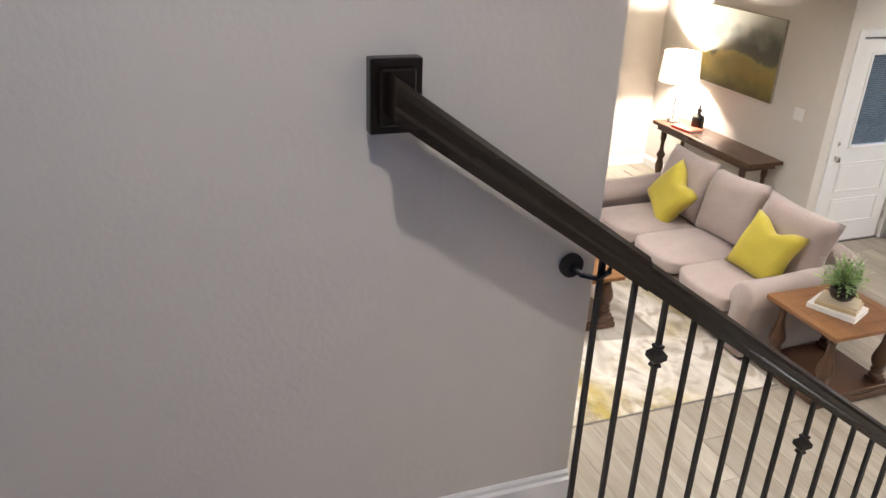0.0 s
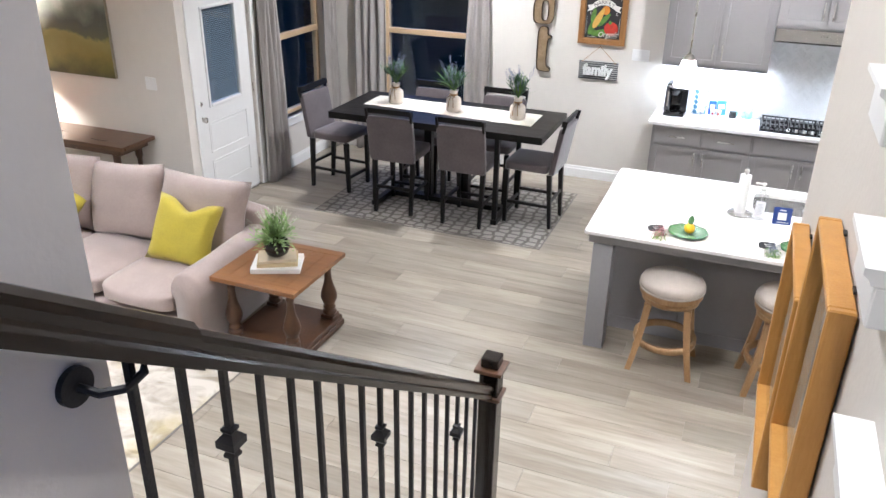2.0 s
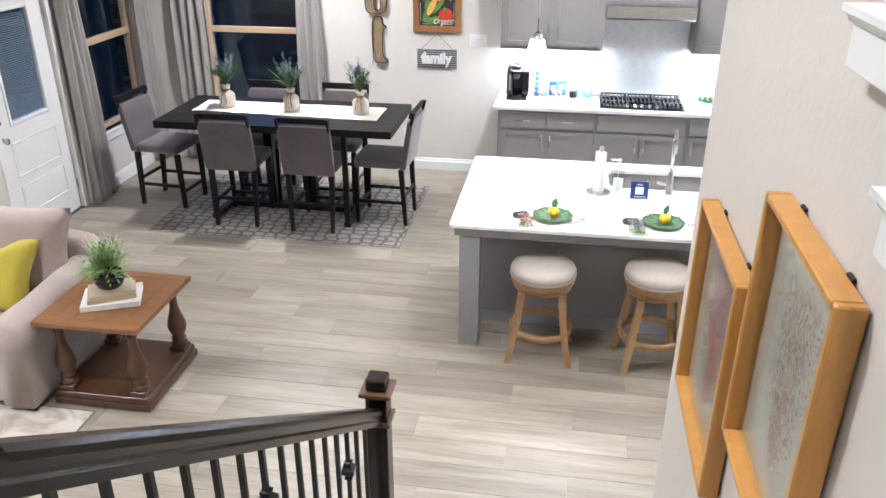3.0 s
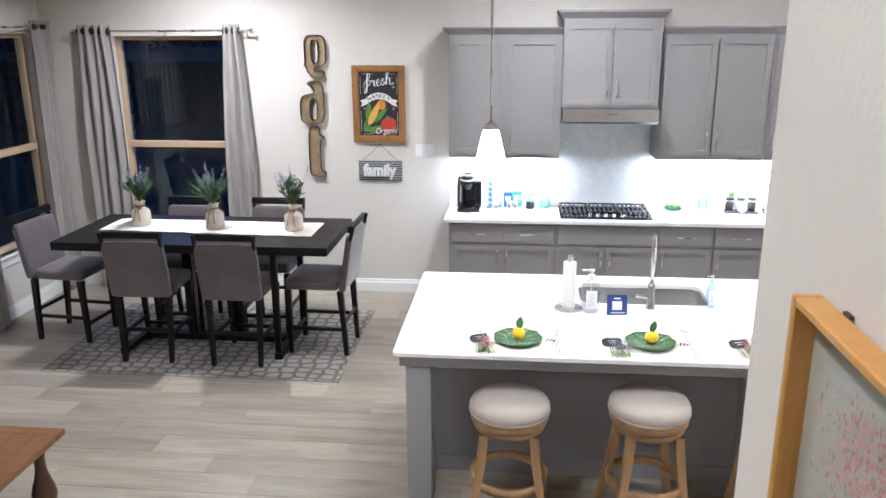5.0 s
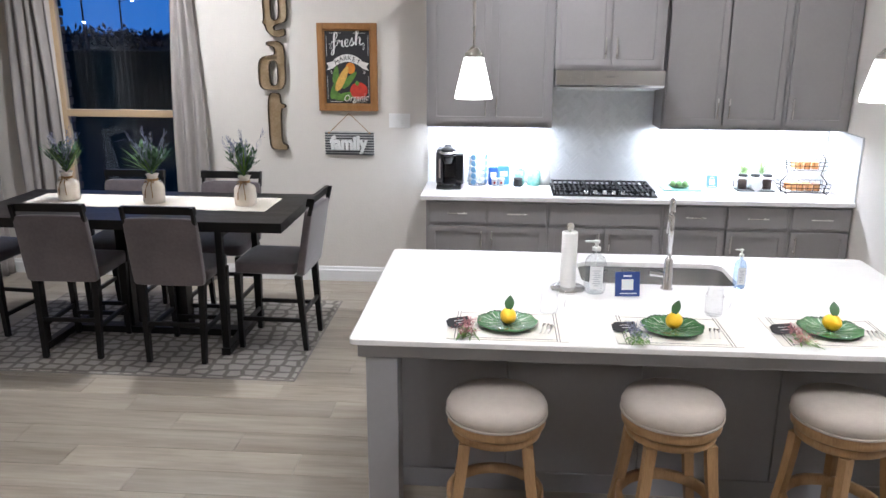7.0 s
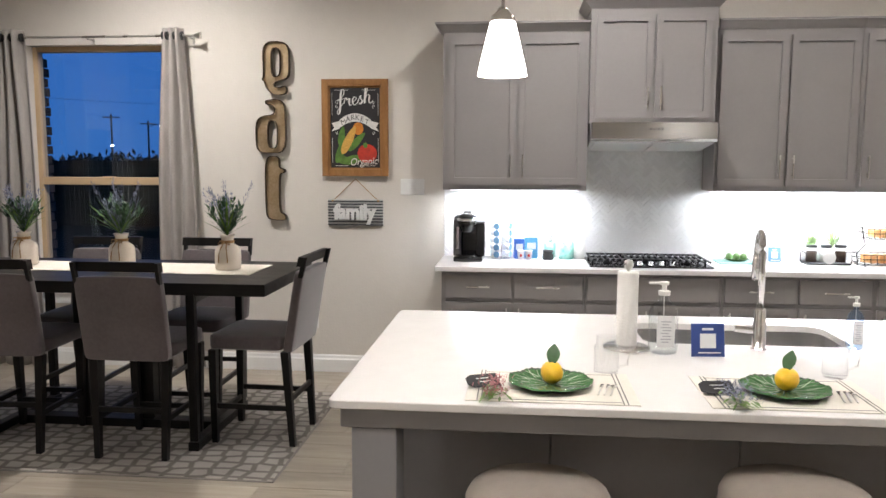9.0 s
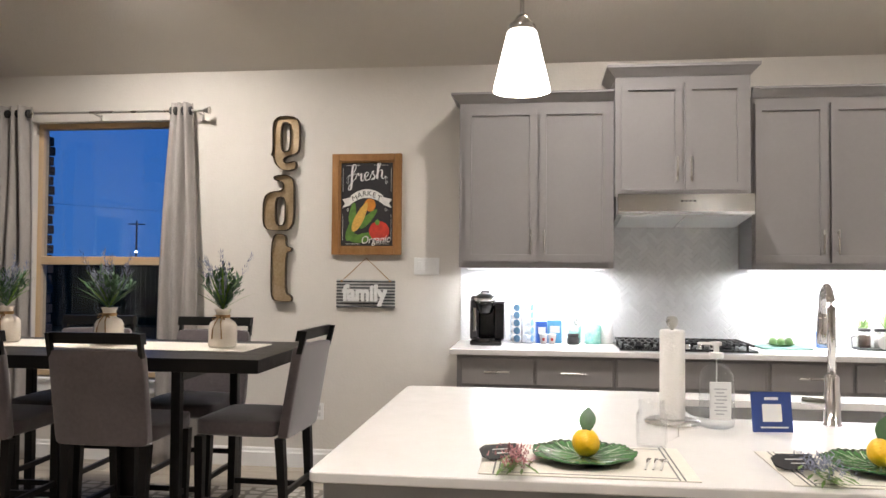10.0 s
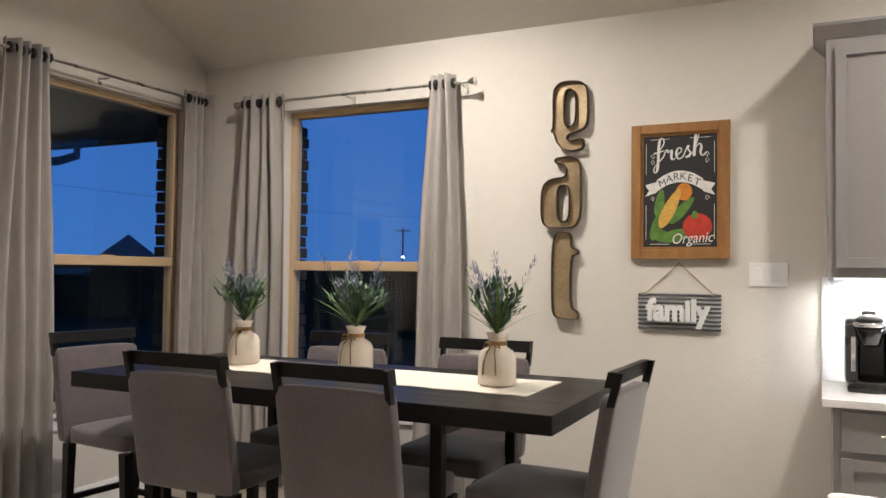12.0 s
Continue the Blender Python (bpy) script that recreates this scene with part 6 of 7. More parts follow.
wb = thing("wire_basket", "two-tier black wire basket of orange fruit packs", "basket", (8.95, -0.575, CT))
for z, w, dp in ((0.015, 0.16, 0.095), (0.185, 0.135, 0.08)):
    for hh in (0.0, 0.035, 0.065):
        k = 1 + hh * 1.2
        part("wire_ring", tube(bmesh.new(), [(-dp * k, -w * k, z + hh), (dp * k, -w * k, z + hh), (dp * k, w * k, z + hh), (-dp * k, w * k, z + hh), (-dp * k, -w * k, z + hh)], 0.0025, 5), IRON, wb)
    for j in range(9):
        y = -w + 2 * w * j / 8
        part("wire", tube(bmesh.new(), [(-dp * 1.08, y * 1.08, z + 0.065), (-dp, y, z), (dp, y, z), (dp * 1.08, y * 1.08, z + 0.065)], 0.0018, 4), IRON, wb)
for s in (-1, 1):
    part("upright", tube(bmesh.new(), [(0, s * 0.165, 0.0), (0, s * 0.178, 0.08), (0, s * 0.125, 0.14), (0, s * 0.14, 0.19), (0, s * 0.15, 0.255), (0, s * 0.12, 0.30)], 0.004, 6), IRON, wb)
    part("foot_wire", tube(bmesh.new(), [(-0.09, s * 0.15, 0.003), (0.09, s * 0.15, 0.003)], 0.003, 5), IRON, wb)
ORANGE = mat("orange_fruit_pack", (0.75, 0.22, 0.035), 0.35, var=0.3, scale=30, col2=(0.80, 0.55, 0.28))
for z, n, w in ((0.02, 4, 0.13), (0.19, 3, 0.10)):
    for j in range(n):
        y = -w + 2 * w * (j + 0.5) / n
        t = thing("snack_pack", "small clear pack of orange fruit in the wire basket", "food pack", (8.95, -0.575 + y, CT + z), 10 * j - 15, "snack packs")
        part("pack", B((-0.055, -w / n * 0.8, 0), (0.055, w / n * 0.8, 0.055), 0.015, 3), ORANGE, t)

# ---- wall things on the kitchen wall ----
sw = thing("light_switch", "white three-gang wall switch plate", "switch", (XK, 2.64, 1.40))
part("plate", B((-0.008, -0.088, -0.058), (-0.0005, 0.088, 0.058), 0.003, 2), WHITEPL, sw)
for k in (-1, 0, 1):
    part("rocker", B((-0.012, k * 0.046 - 0.016, -0.033), (-0.0082, k * 0.046 + 0.016, 0.033), 0.002), WHITEPL, sw)
sw = thing("light_switch", "white two-gang wall switch plate by the back door", "switch", (XP, 6.62, 1.275))
part("plate", B((-0.008, -0.06, -0.058), (-0.0005, 0.06, 0.058), 0.003, 2), WHITEPL, sw)
for k in (-0.5, 0.5):
    part("rocker", B((-0.012, k * 0.046 - 0.016, -0.033), (-0.0082, k * 0.046 + 0.016, 0.033), 0.002), WHITEPL, sw)
for at in ((XK, 3.39, 0.39), (XK, 5.35, 0.39)):
    ol = thing("wall_outlet", "white wall power outlet", "outlet", at, 0, "wall outlets")
    part("plate", B((-0.006, -0.036, -0.058), (-0.0005, 0.036, 0.058), 0.003, 2), WHITEPL, ol)
    for z in (-0.022, 0.022):
        part("socket", B((-0.008, -0.016, z - 0.014), (-0.006, 0.016, z + 0.014), 0.002), mat("outlet_face", (0.55, 0.55, 0.54), 0.4), ol)

eat = thing("metal_letters", "tall aged gold metal letters spelling eat down the wall", "wall letters", (XK, 3.65, 0))


def rounded(pts, times=2):
    for _ in range(times):
        out = []
        for (a, b), (c, d) in zip(pts, pts[1:] + pts[:1]):
            out += [(a * 0.8 + c * 0.2, b * 0.8 + d * 0.2), (a * 0.2 + c * 0.8, b * 0.2 + d * 0.8)]
        pts = out
    return pts


def tray_letter(loops, w, h, at):
    """A letter cut as a shallow metal tray: gold face set back inside a dark raised rim."""
    for name, material, depth, mid, fill in (("letter_face", BRASSY, 0.006, 0.014, "BOTH"), ("letter_rim", BRASSEDGE, 0.021, 0.023, "NONE")):
        c = bpy.data.curves.new(name, "CURVE")
        c.dimensions, c.fill_mode, c.extrude = "2D", fill, depth
        for loop in loops:
            pts = rounded(loop)
            sp = c.splines.new("POLY")
            sp.points.add(len(pts) - 1)
            for p, (u, v) in zip(sp.points, pts):
                p.co = ((u - 0.5) * w, (v - 0.5) * h, 0, 1)
            sp.use_cyclic_u = True
        tmp = new("tmp_letter", c)
        me = bpy.data.meshes.new_from_object(tmp.evaluated_get(bpy.context.evaluated_depsgraph_get()))
        bpy.data.objects.remove(tmp)
        me.materials.clear()
        me.materials.append(material)
        me.transform(Matrix.Translation((-mid, at[0], at[1])) @ ON_EAST)
        ob = new(name, me)
        ob.parent = eat
        if fill == "NONE":
            s = ob.modifiers.new("rim", "SOLIDIFY")
            s.thickness, s.offset = 0.004, 0
            tagged(ob, "dark raised metal rim")


E_OUT = [(0.05, 0.88), (0.25, 0.99), (0.55, 1.0), (0.88, 0.97), (1.0, 0.84), (1.0, 0.42), (0.92, 0.31), (0.55, 0.26), (0.43, 0.21), (0.46, 0.15), (0.62, 0.14), (0.86, 0.18), (0.90, 0.10), (0.86, 0.03), (0.6, 0.0), (0.35, 0.03), (0.15, 0.14), (0.10, 0.26), (0.0, 0.29), (0.07, 0.36)]
A_OUT = [(0.35, 0.98), (0.75, 1.0), (0.95, 0.93), (1.0, 0.8), (1.0, 0.0), (0.2, 0.0), (0.05, 0.06), (0.0, 0.18), (0.0, 0.5), (0.08, 0.63), (0.25, 0.69), (0.62, 0.71), (0.66, 0.82), (0.58, 0.89), (0.35, 0.91)]
T_OUT = [(0.0, 1.0), (0.7, 1.0), (0.7, 0.82), (0.97, 0.80), (0.97, 0.75), (0.7, 0.73), (0.68, 0.13), (1.0, 0.08), (1.0, 0.0), (0.5, 0.0), (0.12, 0.02), (0.0, 0.12)]
tray_letter([E_OUT, [(0.35, 0.88), (0.68, 0.88), (0.68, 0.36), (0.35, 0.34)]], 0.205, 0.385, (-0.008, 2.253))
tray_letter([A_OUT, [(0.40, 0.60), (0.72, 0.60), (0.72, 0.09), (0.40, 0.09)]], 0.222, 0.39, (0.036, 1.838))
tray_letter([T_OUT], 0.150, 0.47, (0.008, 1.382))

fm = thing("framed_chalkboard_print", "pine framed chalkboard print reading fresh market organic with vegetables", "picture", (XK, 3.06, 1.475))
W, H = 0.245, 0.70
f = 0.05
for a, b in (((-0.03, -W, 0), (-0.001, -W + f, H)), ((-0.03, W - f, 0), (-0.001, W, H)), ((-0.03, -W + f, 0), (-0.001, W - f, f)), ((-0.03, -W + f, H - f), (-0.001, W - f, H))):
    part("frame_bar", B(a, b, 0.006, 2), PICWOOD, fm)
bm = bmesh.new()
for a, b in (((-0.022, -W + f, f), (-0.006, -W + f + 0.012, H - f)), ((-0.022, W - f - 0.012, f), (-0.006, W - f, H - f)), ((-0.022, -W + f, f), (-0.006, W - f, f + 0.012)), ((-0.022, -W + f, H - f - 0.012), (-0.006, W - f, H - f))):
    box(bm, a, b, 0.003)
part("inner_lip", bm, PICWOOD, fm)
part("chalkboard", B((-0.012, -W + f, f), (-0.002, W - f, H - f)), mat("black_chalkboard", (0.020, 0.019, 0.021), 0.75, var=0.4, scale=9), fm)
CHALK = mat("white_chalk_paint", (0.70, 0.69, 0.67), 0.9, var=0.15, scale=30)


def flat(parent, name, pts, material, off):
    bm = bmesh.new()
    bm.faces.new([bm.verts.new((-off, y, z)) for y, z in pts])
    return part(name, bm, material, parent)


# chalk script, drawn stroke by stroke
SCRIPT = {
    "f": [(0.1, 1.0), (0.5, 1.1), (0.9, 1.7), (0.85, 2.2), (0.62, 2.2), (0.5, 1.5), (0.45, 0.2), (0.35, -0.7), (0.12, -0.8), (0.12, -0.4), (0.5, 0.1), (0.9, 0.5)],
    "bar": [(0.1, 0.93), (0.5, 0.98), (0.92, 1.08)],
    "r": [(0.9, 0.5), (1.05, 1.0), (1.2, 1.08), (1.25, 0.8), (1.55, 0.98), (1.52, 0.4), (1.62, 0.05), (1.85, 0.2)],
    "e": [(1.85, 0.4), (2.2, 0.55), (2.36, 0.85), (2.16, 1.05), (1.95, 0.8), (1.95, 0.3), (2.16, 0.02), (2.5, 0.2)],
    "s": [(2.5, 0.2), (2.8, 1.0), (2.92, 1.05), (2.86, 0.75), (3.06, 0.4), (2.95, 0.05), (2.66, 0.06), (3.2, 0.3)],
    "h": [(3.2, 0.3), (3.6, 1.4), (3.76, 2.3), (3.56, 2.4), (3.45, 1.6), (3.35, 0.0), (3.45, 0.7), (3.75, 1.05), (3.92, 0.8), (3.86, 0.2), (4.05, -0.1), (4.35, 0.2)],
}


def smooth_line(pts, m=6):
    out = []
    for k in range(len(pts) - 1):
        p = [Vector(pts[max(0, min(len(pts) - 1, k + o))]) for o in (-1, 0, 1, 2)]
        for j in range(m):
            u = j / m
            out.append(0.5 * (2 * p[1] + (p[2] - p[0]) * u + (2 * p[0] - 5 * p[1] + 4 * p[2] - p[3]) * u * u + (3 * p[1] - p[0] - 3 * p[2] + p[3]) * u ** 3))
    return out + [Vector(pts[-1])]


for ch, pts in SCRIPT.items():
    line = smooth_line(pts)
    wid = [0.0030 + 0.0040 * max(0.0, min(1.0, 4 * (line[max(0, k - 1)].y - line[min(len(line) - 1, k + 1)].y))) for k in range(len(line))]
    bm = tube(bmesh.new(), [(0.0, -(p.x - 2.2) * 0.062, 0.515 + p.y * 0.056 + (p.x - 2.2) * 0.010) for p in line], wid, 6)
    for v in bm.verts:
        v.co.x = -0.0130 + v.co.x * 0.12
    part("script_stroke", bm, CHALK, fm)
rib = bmesh.new()
n = 14
up, dn = [], []
for i in range(n + 1):
    u = i / n * 2 - 1
    up.append((-u * 0.115, 0.455 - 0.045 * u * u))
    dn.append((-u * 0.115, 0.395 - 0.045 * u * u))
for i in range(n):
    rib.faces.new([rib.verts.new((-0.0130, *p)) for p in (up[i], up[i + 1], dn[i + 1], dn[i])])
for s in (-1, 1):
    rib.faces.new([rib.verts.new((-0.0127, *p)) for p in ((s * 0.115, 0.40), (s * 0.115, 0.345), (s * 0.175, 0.325), (s * 0.155, 0.355), (s * 0.175, 0.385))])
part("ribbon", rib, CHALK, fm, "white painted ribbon")
for i, ch in enumerate("MARKET"):
    u = (i - 2.5) / 2.9
    lettering("ribbon_letter", ch, 0.052, mat("chalk_black", (0.02, 0.02, 0.02), 0.8), fm, Matrix.Translation((-0.0142, -u * 0.10, 0.425 - 0.045 * u * u)) @ Matrix.Rotation(radians(u * 20), 4, "X") @ ON_EAST, 0.0003)
GRN, CORN, RED, ORN = mat("painted_green", (0.09, 0.20, 0.035), 0.8, var=0.45, scale=25), mat("painted_corn", (0.62, 0.36, 0.08), 0.8, var=0.35, scale=70), mat("painted_red", (0.48, 0.035, 0.02), 0.7, var=0.4, scale=20), mat("painted_orange", (0.58, 0.20, 0.02), 0.7, var=0.3, scale=20)


def blob(cy, cz, ry, rz, ang=0.0, n=20, taper=0.0):
    o = []
    for k in range(n):
        a = k * 6.2832 / n
        y, z = ry * math.cos(a) * (1 - taper * math.sin(a)), rz * math.sin(a)
        o.append((cy + y * math.cos(ang) - z * math.sin(ang), cz + y * math.sin(ang) + z * math.cos(ang)))
    return o


flat(fm, "painted_pumpkin", blob(-0.022, 0.345, 0.040, 0.045), ORN, 0.0126)
for cy, cz, ry, rz, an in ((0.105, 0.19, 0.028, 0.10, 0.35), (-0.01, 0.25, 0.026, 0.09, 0.75), (0.10, 0.29, 0.024, 0.075, 0.15), (0.0, 0.125, 0.03, 0.085, 1.35), (0.08, 0.115, 0.03, 0.065, 1.9)):
    flat(fm, "painted_leaf", blob(cy, cz, ry, rz, an, 18, 0.25), GRN, 0.0128 + cy * 0.001)
flat(fm, "painted_corn_cob", blob(0.048, 0.262, 0.031, 0.112, 0.46, 22, 0.2), CORN, 0.0133)
flat(fm, "painted_tomato", blob(-0.088, 0.165, 0.072, 0.068), RED, 0.0133)
flat(fm, "painted_tomato_top", blob(-0.075, 0.225, 0.016, 0.020), GRN, 0.0137)
lettering("script_organic", "Organic", 0.075, CHALK, fm, Matrix.Translation((-0.0143, -0.06, 0.105)) @ Matrix.Rotation(radians(-3), 4, "X") @ ON_EAST, 0.0003, 0.85, shear=0.3)
for z0, z1, y in ((0.10, 0.28, 0.17), (0.44, 0.60, 0.17), (0.10, 0.28, -0.17), (0.44, 0.60, -0.17)):
    part("chalk_line", B((-0.0128, y - 0.0012, z0), (-0.0121, y + 0.0012, z1)), CHALK, fm)
for z in (0.075, 0.62):
    for s in (-1, 1):
        part("chalk_line", B((-0.0128, s * 0.10 - 0.05, z), (-0.0121, s * 0.10 + 0.05, z + 0.0025)), CHALK, fm)
for s in (-1, 1):
    for z in (0.53, 0.50, 0.31):
        bm = bmesh.new()
        tube(bm, [(-0.0128, s * (0.135 + 0.010 * math.cos(a) * (1 - a / 9)), z + 0.016 * math.sin(a) * (1 - a / 9)) for a in [k * 0.5 for k in range(14)]], 0.0012, 4)
        part("chalk_scroll", bm, CHALK, fm)

fs = thing("family_sign", "gray striped slat sign with raised white word family", "sign", (XK, 3.062, 1.109))
part("board", B((-0.014, -0.206, 0.0), (-0.004, 0.206, 0.196), 0.002), mat("whitewashed_board", (0.50, 0.50, 0.48), 0.8, var=0.15, scale=12), fs)
for k in range(9):
    part("slat", B((-0.019, -0.206, 0.004 + 0.0215 * k), (-0.014, 0.206, 0.0145 + 0.0215 * k), 0.001), mat("charcoal_slat", (0.075, 0.08, 0.085), 0.8, var=0.3, scale=20), fs)
lettering("raised_word", "family", 0.20, WHITEPL, fs, Matrix.Translation((-0.029, 0.003, 0.088)) @ ON_EAST, 0.009, bold=0.009, label="raised white letters", fit=(0.318, 0.152))
part("hanging_cord", tube(bmesh.new(), [(-0.006, -0.17, 0.185), (-0.006, 0.0, 0.345), (-0.006, 0.17, 0.185)], 0.0035, 6), JUTE, fs, "brown twine hanger")
for s in (-1, 1):
    part("cord_knot", rod(bmesh.new(), (-0.004, s * 0.17, 0.185), (-0.022, s * 0.17, 0.185), 0.008, None, 10), JUTE, fs)

# white stepped ledges on the stair wall
for x1, z in ((2.31, 2.722), (2.07, 2.545), (1.82, 2.355)):
    t = thing("wall_ledge", "white painted wall ledge with a moulded top", "ledge", (x1, YR, z), group="stair wall ledges")
    bm = bmesh.new()
    prism(bm, [(0.0005, 0), (0.050, 0), (0.050, -0.010), (0.042, -0.016), (0.038, -0.024), (0.0005, -0.024)], "x", -0.20, 0.0)
    part("moulded_top", bm, TRIM, t)
    part("fascia", B((-0.20, 0.0005, -0.085), (-0.010, 0.034, -0.0245), 0.003), TRIM, t)

# ---- living room ----


def cushion(bm, w, h, d, puff=1.0, seg=12, chop=0.0):
    """A stuffed cushion in the xz plane, thickest in the middle, with pulled-out corners."""
    fr, bk = {}, {}
    for i in range(seg + 1):
        for j in range(seg + 1):
            u, v = i / seg * 2 - 1, j / seg * 2 - 1
            edge = (1 - u ** 4) * (1 - v ** 4)
            pinch = 1 - 0.07 * (1 - abs(v) ** 1.5) * abs(u) ** 3
            pinch2 = 1 - 0.07 * (1 - abs(u) ** 1.5) * abs(v) ** 3
            x, z = u * w / 2 * pinch, v * h / 2 * pinch2
            z -= chop * h * math.exp(-(u / 0.38) ** 2) * max(0.0, v) ** 1.5
            x += 0.012 * w * math.sin(4.1 * v + 1.3)
            t = d / 2 * max(0.0, edge) ** 0.45 * puff + 0.004 * math.sin(5 * u + 3 * v)
            if i in (0, seg) or j in (0, seg):
                fr[i, j] = bk[i, j] = bm.verts.new((x, 0, z))
            else:
                fr[i, j], bk[i, j] = bm.verts.new((x, -t, z)), bm.verts.new((x, t, z))
    for i in range(seg):
        for j in range(seg):
            bm.faces.new((fr[i, j], fr[i + 1, j], fr[i + 1, j + 1], fr[i, j + 1]))
            bm.faces.new((bk[i, j], bk[i, j + 1], bk[i + 1, j + 1], bk[i + 1, j]))
    return bm


SY0_, SY1_ = 4.66, 7.10
sofa = thing("sofa", "mauve-taupe microfibre three-seat sofa with loose back cushions", "sofa", (4.95, 5.88, 0))
sx, sy = 4.95, 5.88
subsurf(part("base", soft_box((4.46 - sx, SY0_ + 0.03 - sy, 0.05), (5.50 - sx, SY1_ - 0.03 - sy, 0.27), 0.03, 0.006), SOFA, sofa), 1)
for y0, y1 in ((SY0_, SY0_ + 0.24), (SY1_ - 0.24, SY1_)):
    bm = bmesh.new()
    yc, r = (y0 + y1) / 2, 0.125
    prof = [(yc - 0.10, 0.05), (yc + 0.10, 0.05), (yc + 0.10, 0.44)] + [(yc + r * math.cos(a), 0.50 + r * math.sin(a)) for a in [radians(k) for k in range(-20, 201, 20)]] + [(yc - 0.10, 0.44)]
    k = len(prof)
    rings = []
    for x in (4.47, 4.50, 4.8, 5.2, 5.46):
        sc = 0.93 if x == 4.47 else 1.0
        lift = 0.04 * max(0, (x - 4.8)) / 0.66
        rings.append([bm.verts.new((x - sx, yc + (y - yc) * sc - sy, (z if z < 0.1 else 0.05 + (z - 0.05) * (sc * 0.5 + 0.5)) + lift)) for y, z in prof])
    bm.faces.new(rings[0])
    bm.faces.new(list(reversed(rings[-1])))
    for a, b in zip(rings, rings[1:]):
        for i in range(k):
            bm.faces.new((a[i], a[(i + 1) % k], b[(i + 1) % k], b[i]))
    part("rolled_arm", bm, SOFA, sofa, "rolled upholstered arm", True)
subsurf(part("back", soft_box((5.28 - sx, SY0_ + 0.05 - sy, 0.25), (5.52 - sx, SY1_ - 0.05 - sy, 0.78), 0.05, 0.01), SOFA, sofa), 1)
inner0, inner1 = SY0_ + 0.24, SY1_ - 0.24
cw = (inner1 - inner0) / 3
for k in range(3):
    a = inner0 + cw * k
    subsurf(part("seat_cushion", soft_box((4.44 - sx, a + 0.004 - sy, 0.265), (5.24 - sx, a + cw - 0.004 - sy, 0.445), 0.05, 0.025), SOFA, sofa), 2)
for k in range(3):
    bm = cushion(bmesh.new(), cw * (1.2 if k == 0 else 1.06), 0.60, 0.25)
    ob = part("back_cushion", bm, SOFA, sofa, "loose knife-edge back cushion", True)
    y = inner0 + cw * (k + 0.5) - sy - (0.05 if k == 0 else 0)
    ob.matrix_basis = pose(5.22 - sx, y, 0.70, 0, 0, 90) @ pose(0, 0, 0, 17, 0 if k != 1 else 5, 0)
for y in (SY0_ + 0.08, SY1_ - 0.08):
    for x in (4.54, 5.40):
        part("foot", B((x - 0.03 - sx, y - 0.03 - sy, 0.0), (x + 0.03 - sx, y + 0.03 - sy, 0.052), 0.004), BLACKWOOD, sofa)
for y, tilt, x in ((5.16, -16, 4.97), (6.42, -50, 4.98)):
    t = thing("throw_pillow", "mustard yellow square throw pillow leaning on the sofa cushions", "pillow", (x, y, 0.447), group="yellow throw pillows")
    ob = part("cover", cushion(bmesh.new(), 0.49, 0.49, 0.18, chop=0.16), YELLOW, t, "", True)
    ob.matrix_basis = pose(0, 0, 0.215, 0, 0, 90 + (10 if y < 6 else -14)) @ pose(0, 0, 0, 26, tilt * 0.55, 0)


def turned_leg(h):
    return [(0.0, 0), (0.048, 0.0), (0.051, 0.012), (0.051, 0.026), (0.038, 0.036), (0.033, 0.044), (0.046, 0.052), (0.046, 0.062), (0.035, 0.072), (0.046, 0.095), (0.058, 0.125), (0.060, 0.15), (0.052, 0.19), (0.037, 0.235), (0.027, 0.28), (0.024, h - 0.06), (0.028, h - 0.05), (0.028, h - 0.035), (0.022, h - 0.028), (0.030, h - 0.01), (0.030, h), (0.0, h)]


def turned_table(name, at, hx, hy, h, label, category):
    t = thing(name, label, category, at)
    n = 6
    for k in range(n):
        y0, y1 = -hy + 2 * hy * k / n, -hy + 2 * hy * (k + 1) / n
        part("top_board", B((-hx + 0.07, y0 + 0.0006, h - 0.03), (hx - 0.07, y1 - 0.0006, h), 0.0015), BROWNWOOD, t)
    for s in (-1, 1):
        part("breadboard_end", B((s * hx - (0.07 if s > 0 else 0) + 0.0006, -hy, h - 0.031), (s * hx + (0.07 if s < 0 else 0) - 0.0006, hy, h + 0.0005), 0.002), BROWNWOOD, t)
    part("apron", B((-hx + 0.09, -hy + 0.09, h - 0.055), (hx - 0.09, hy - 0.09, h - 0.0315), 0.002), DEEPWOOD, t)
    part("shelf", B((-hx + 0.03, -hy + 0.03, 0.055), (hx - 0.03, hy - 0.03, 0.095), 0.004), DEEPWOOD, t, "dark wooden lower shelf")
    part("plinth", B((-hx + 0.02, -hy + 0.02, 0.012), (hx - 0.02, hy - 0.02, 0.0545), 0.006, 2), DEEPWOOD, t)
    for sx_ in (-1, 1):
        for sy_ in (-1, 1):
            x, y = sx_ * (hx - 0.095), sy_ * (hy - 0.095)
            part("foot_block", B((x - 0.05, y - 0.05, 0.0955), (x + 0.05, y + 0.05, 0.125), 0.004), DEEPWOOD, t)
            part("turned_leg", lathe(bmesh.new(), turned_leg(h - 0.055 - 0.125), (x, y, 0.125), 20), DEEPWOOD, t, "turned baluster leg", True)
            part("bun_foot", B((x - 0.05, y - 0.05, 0), (x + 0.05, y + 0.05, 0.0125)), DEEPWOOD, t)
    return t


turned_table("end_table", (4.925, 4.335, 0), 0.345, 0.325, 0.585, "walnut-stained end table with turned legs and a lower shelf", "side table")
turned_table("coffee_table", (3.36, 6.02, 0.0105), 0.50, 0.66, 0.47, "walnut-stained coffee table with turned legs on the rug", "coffee table")

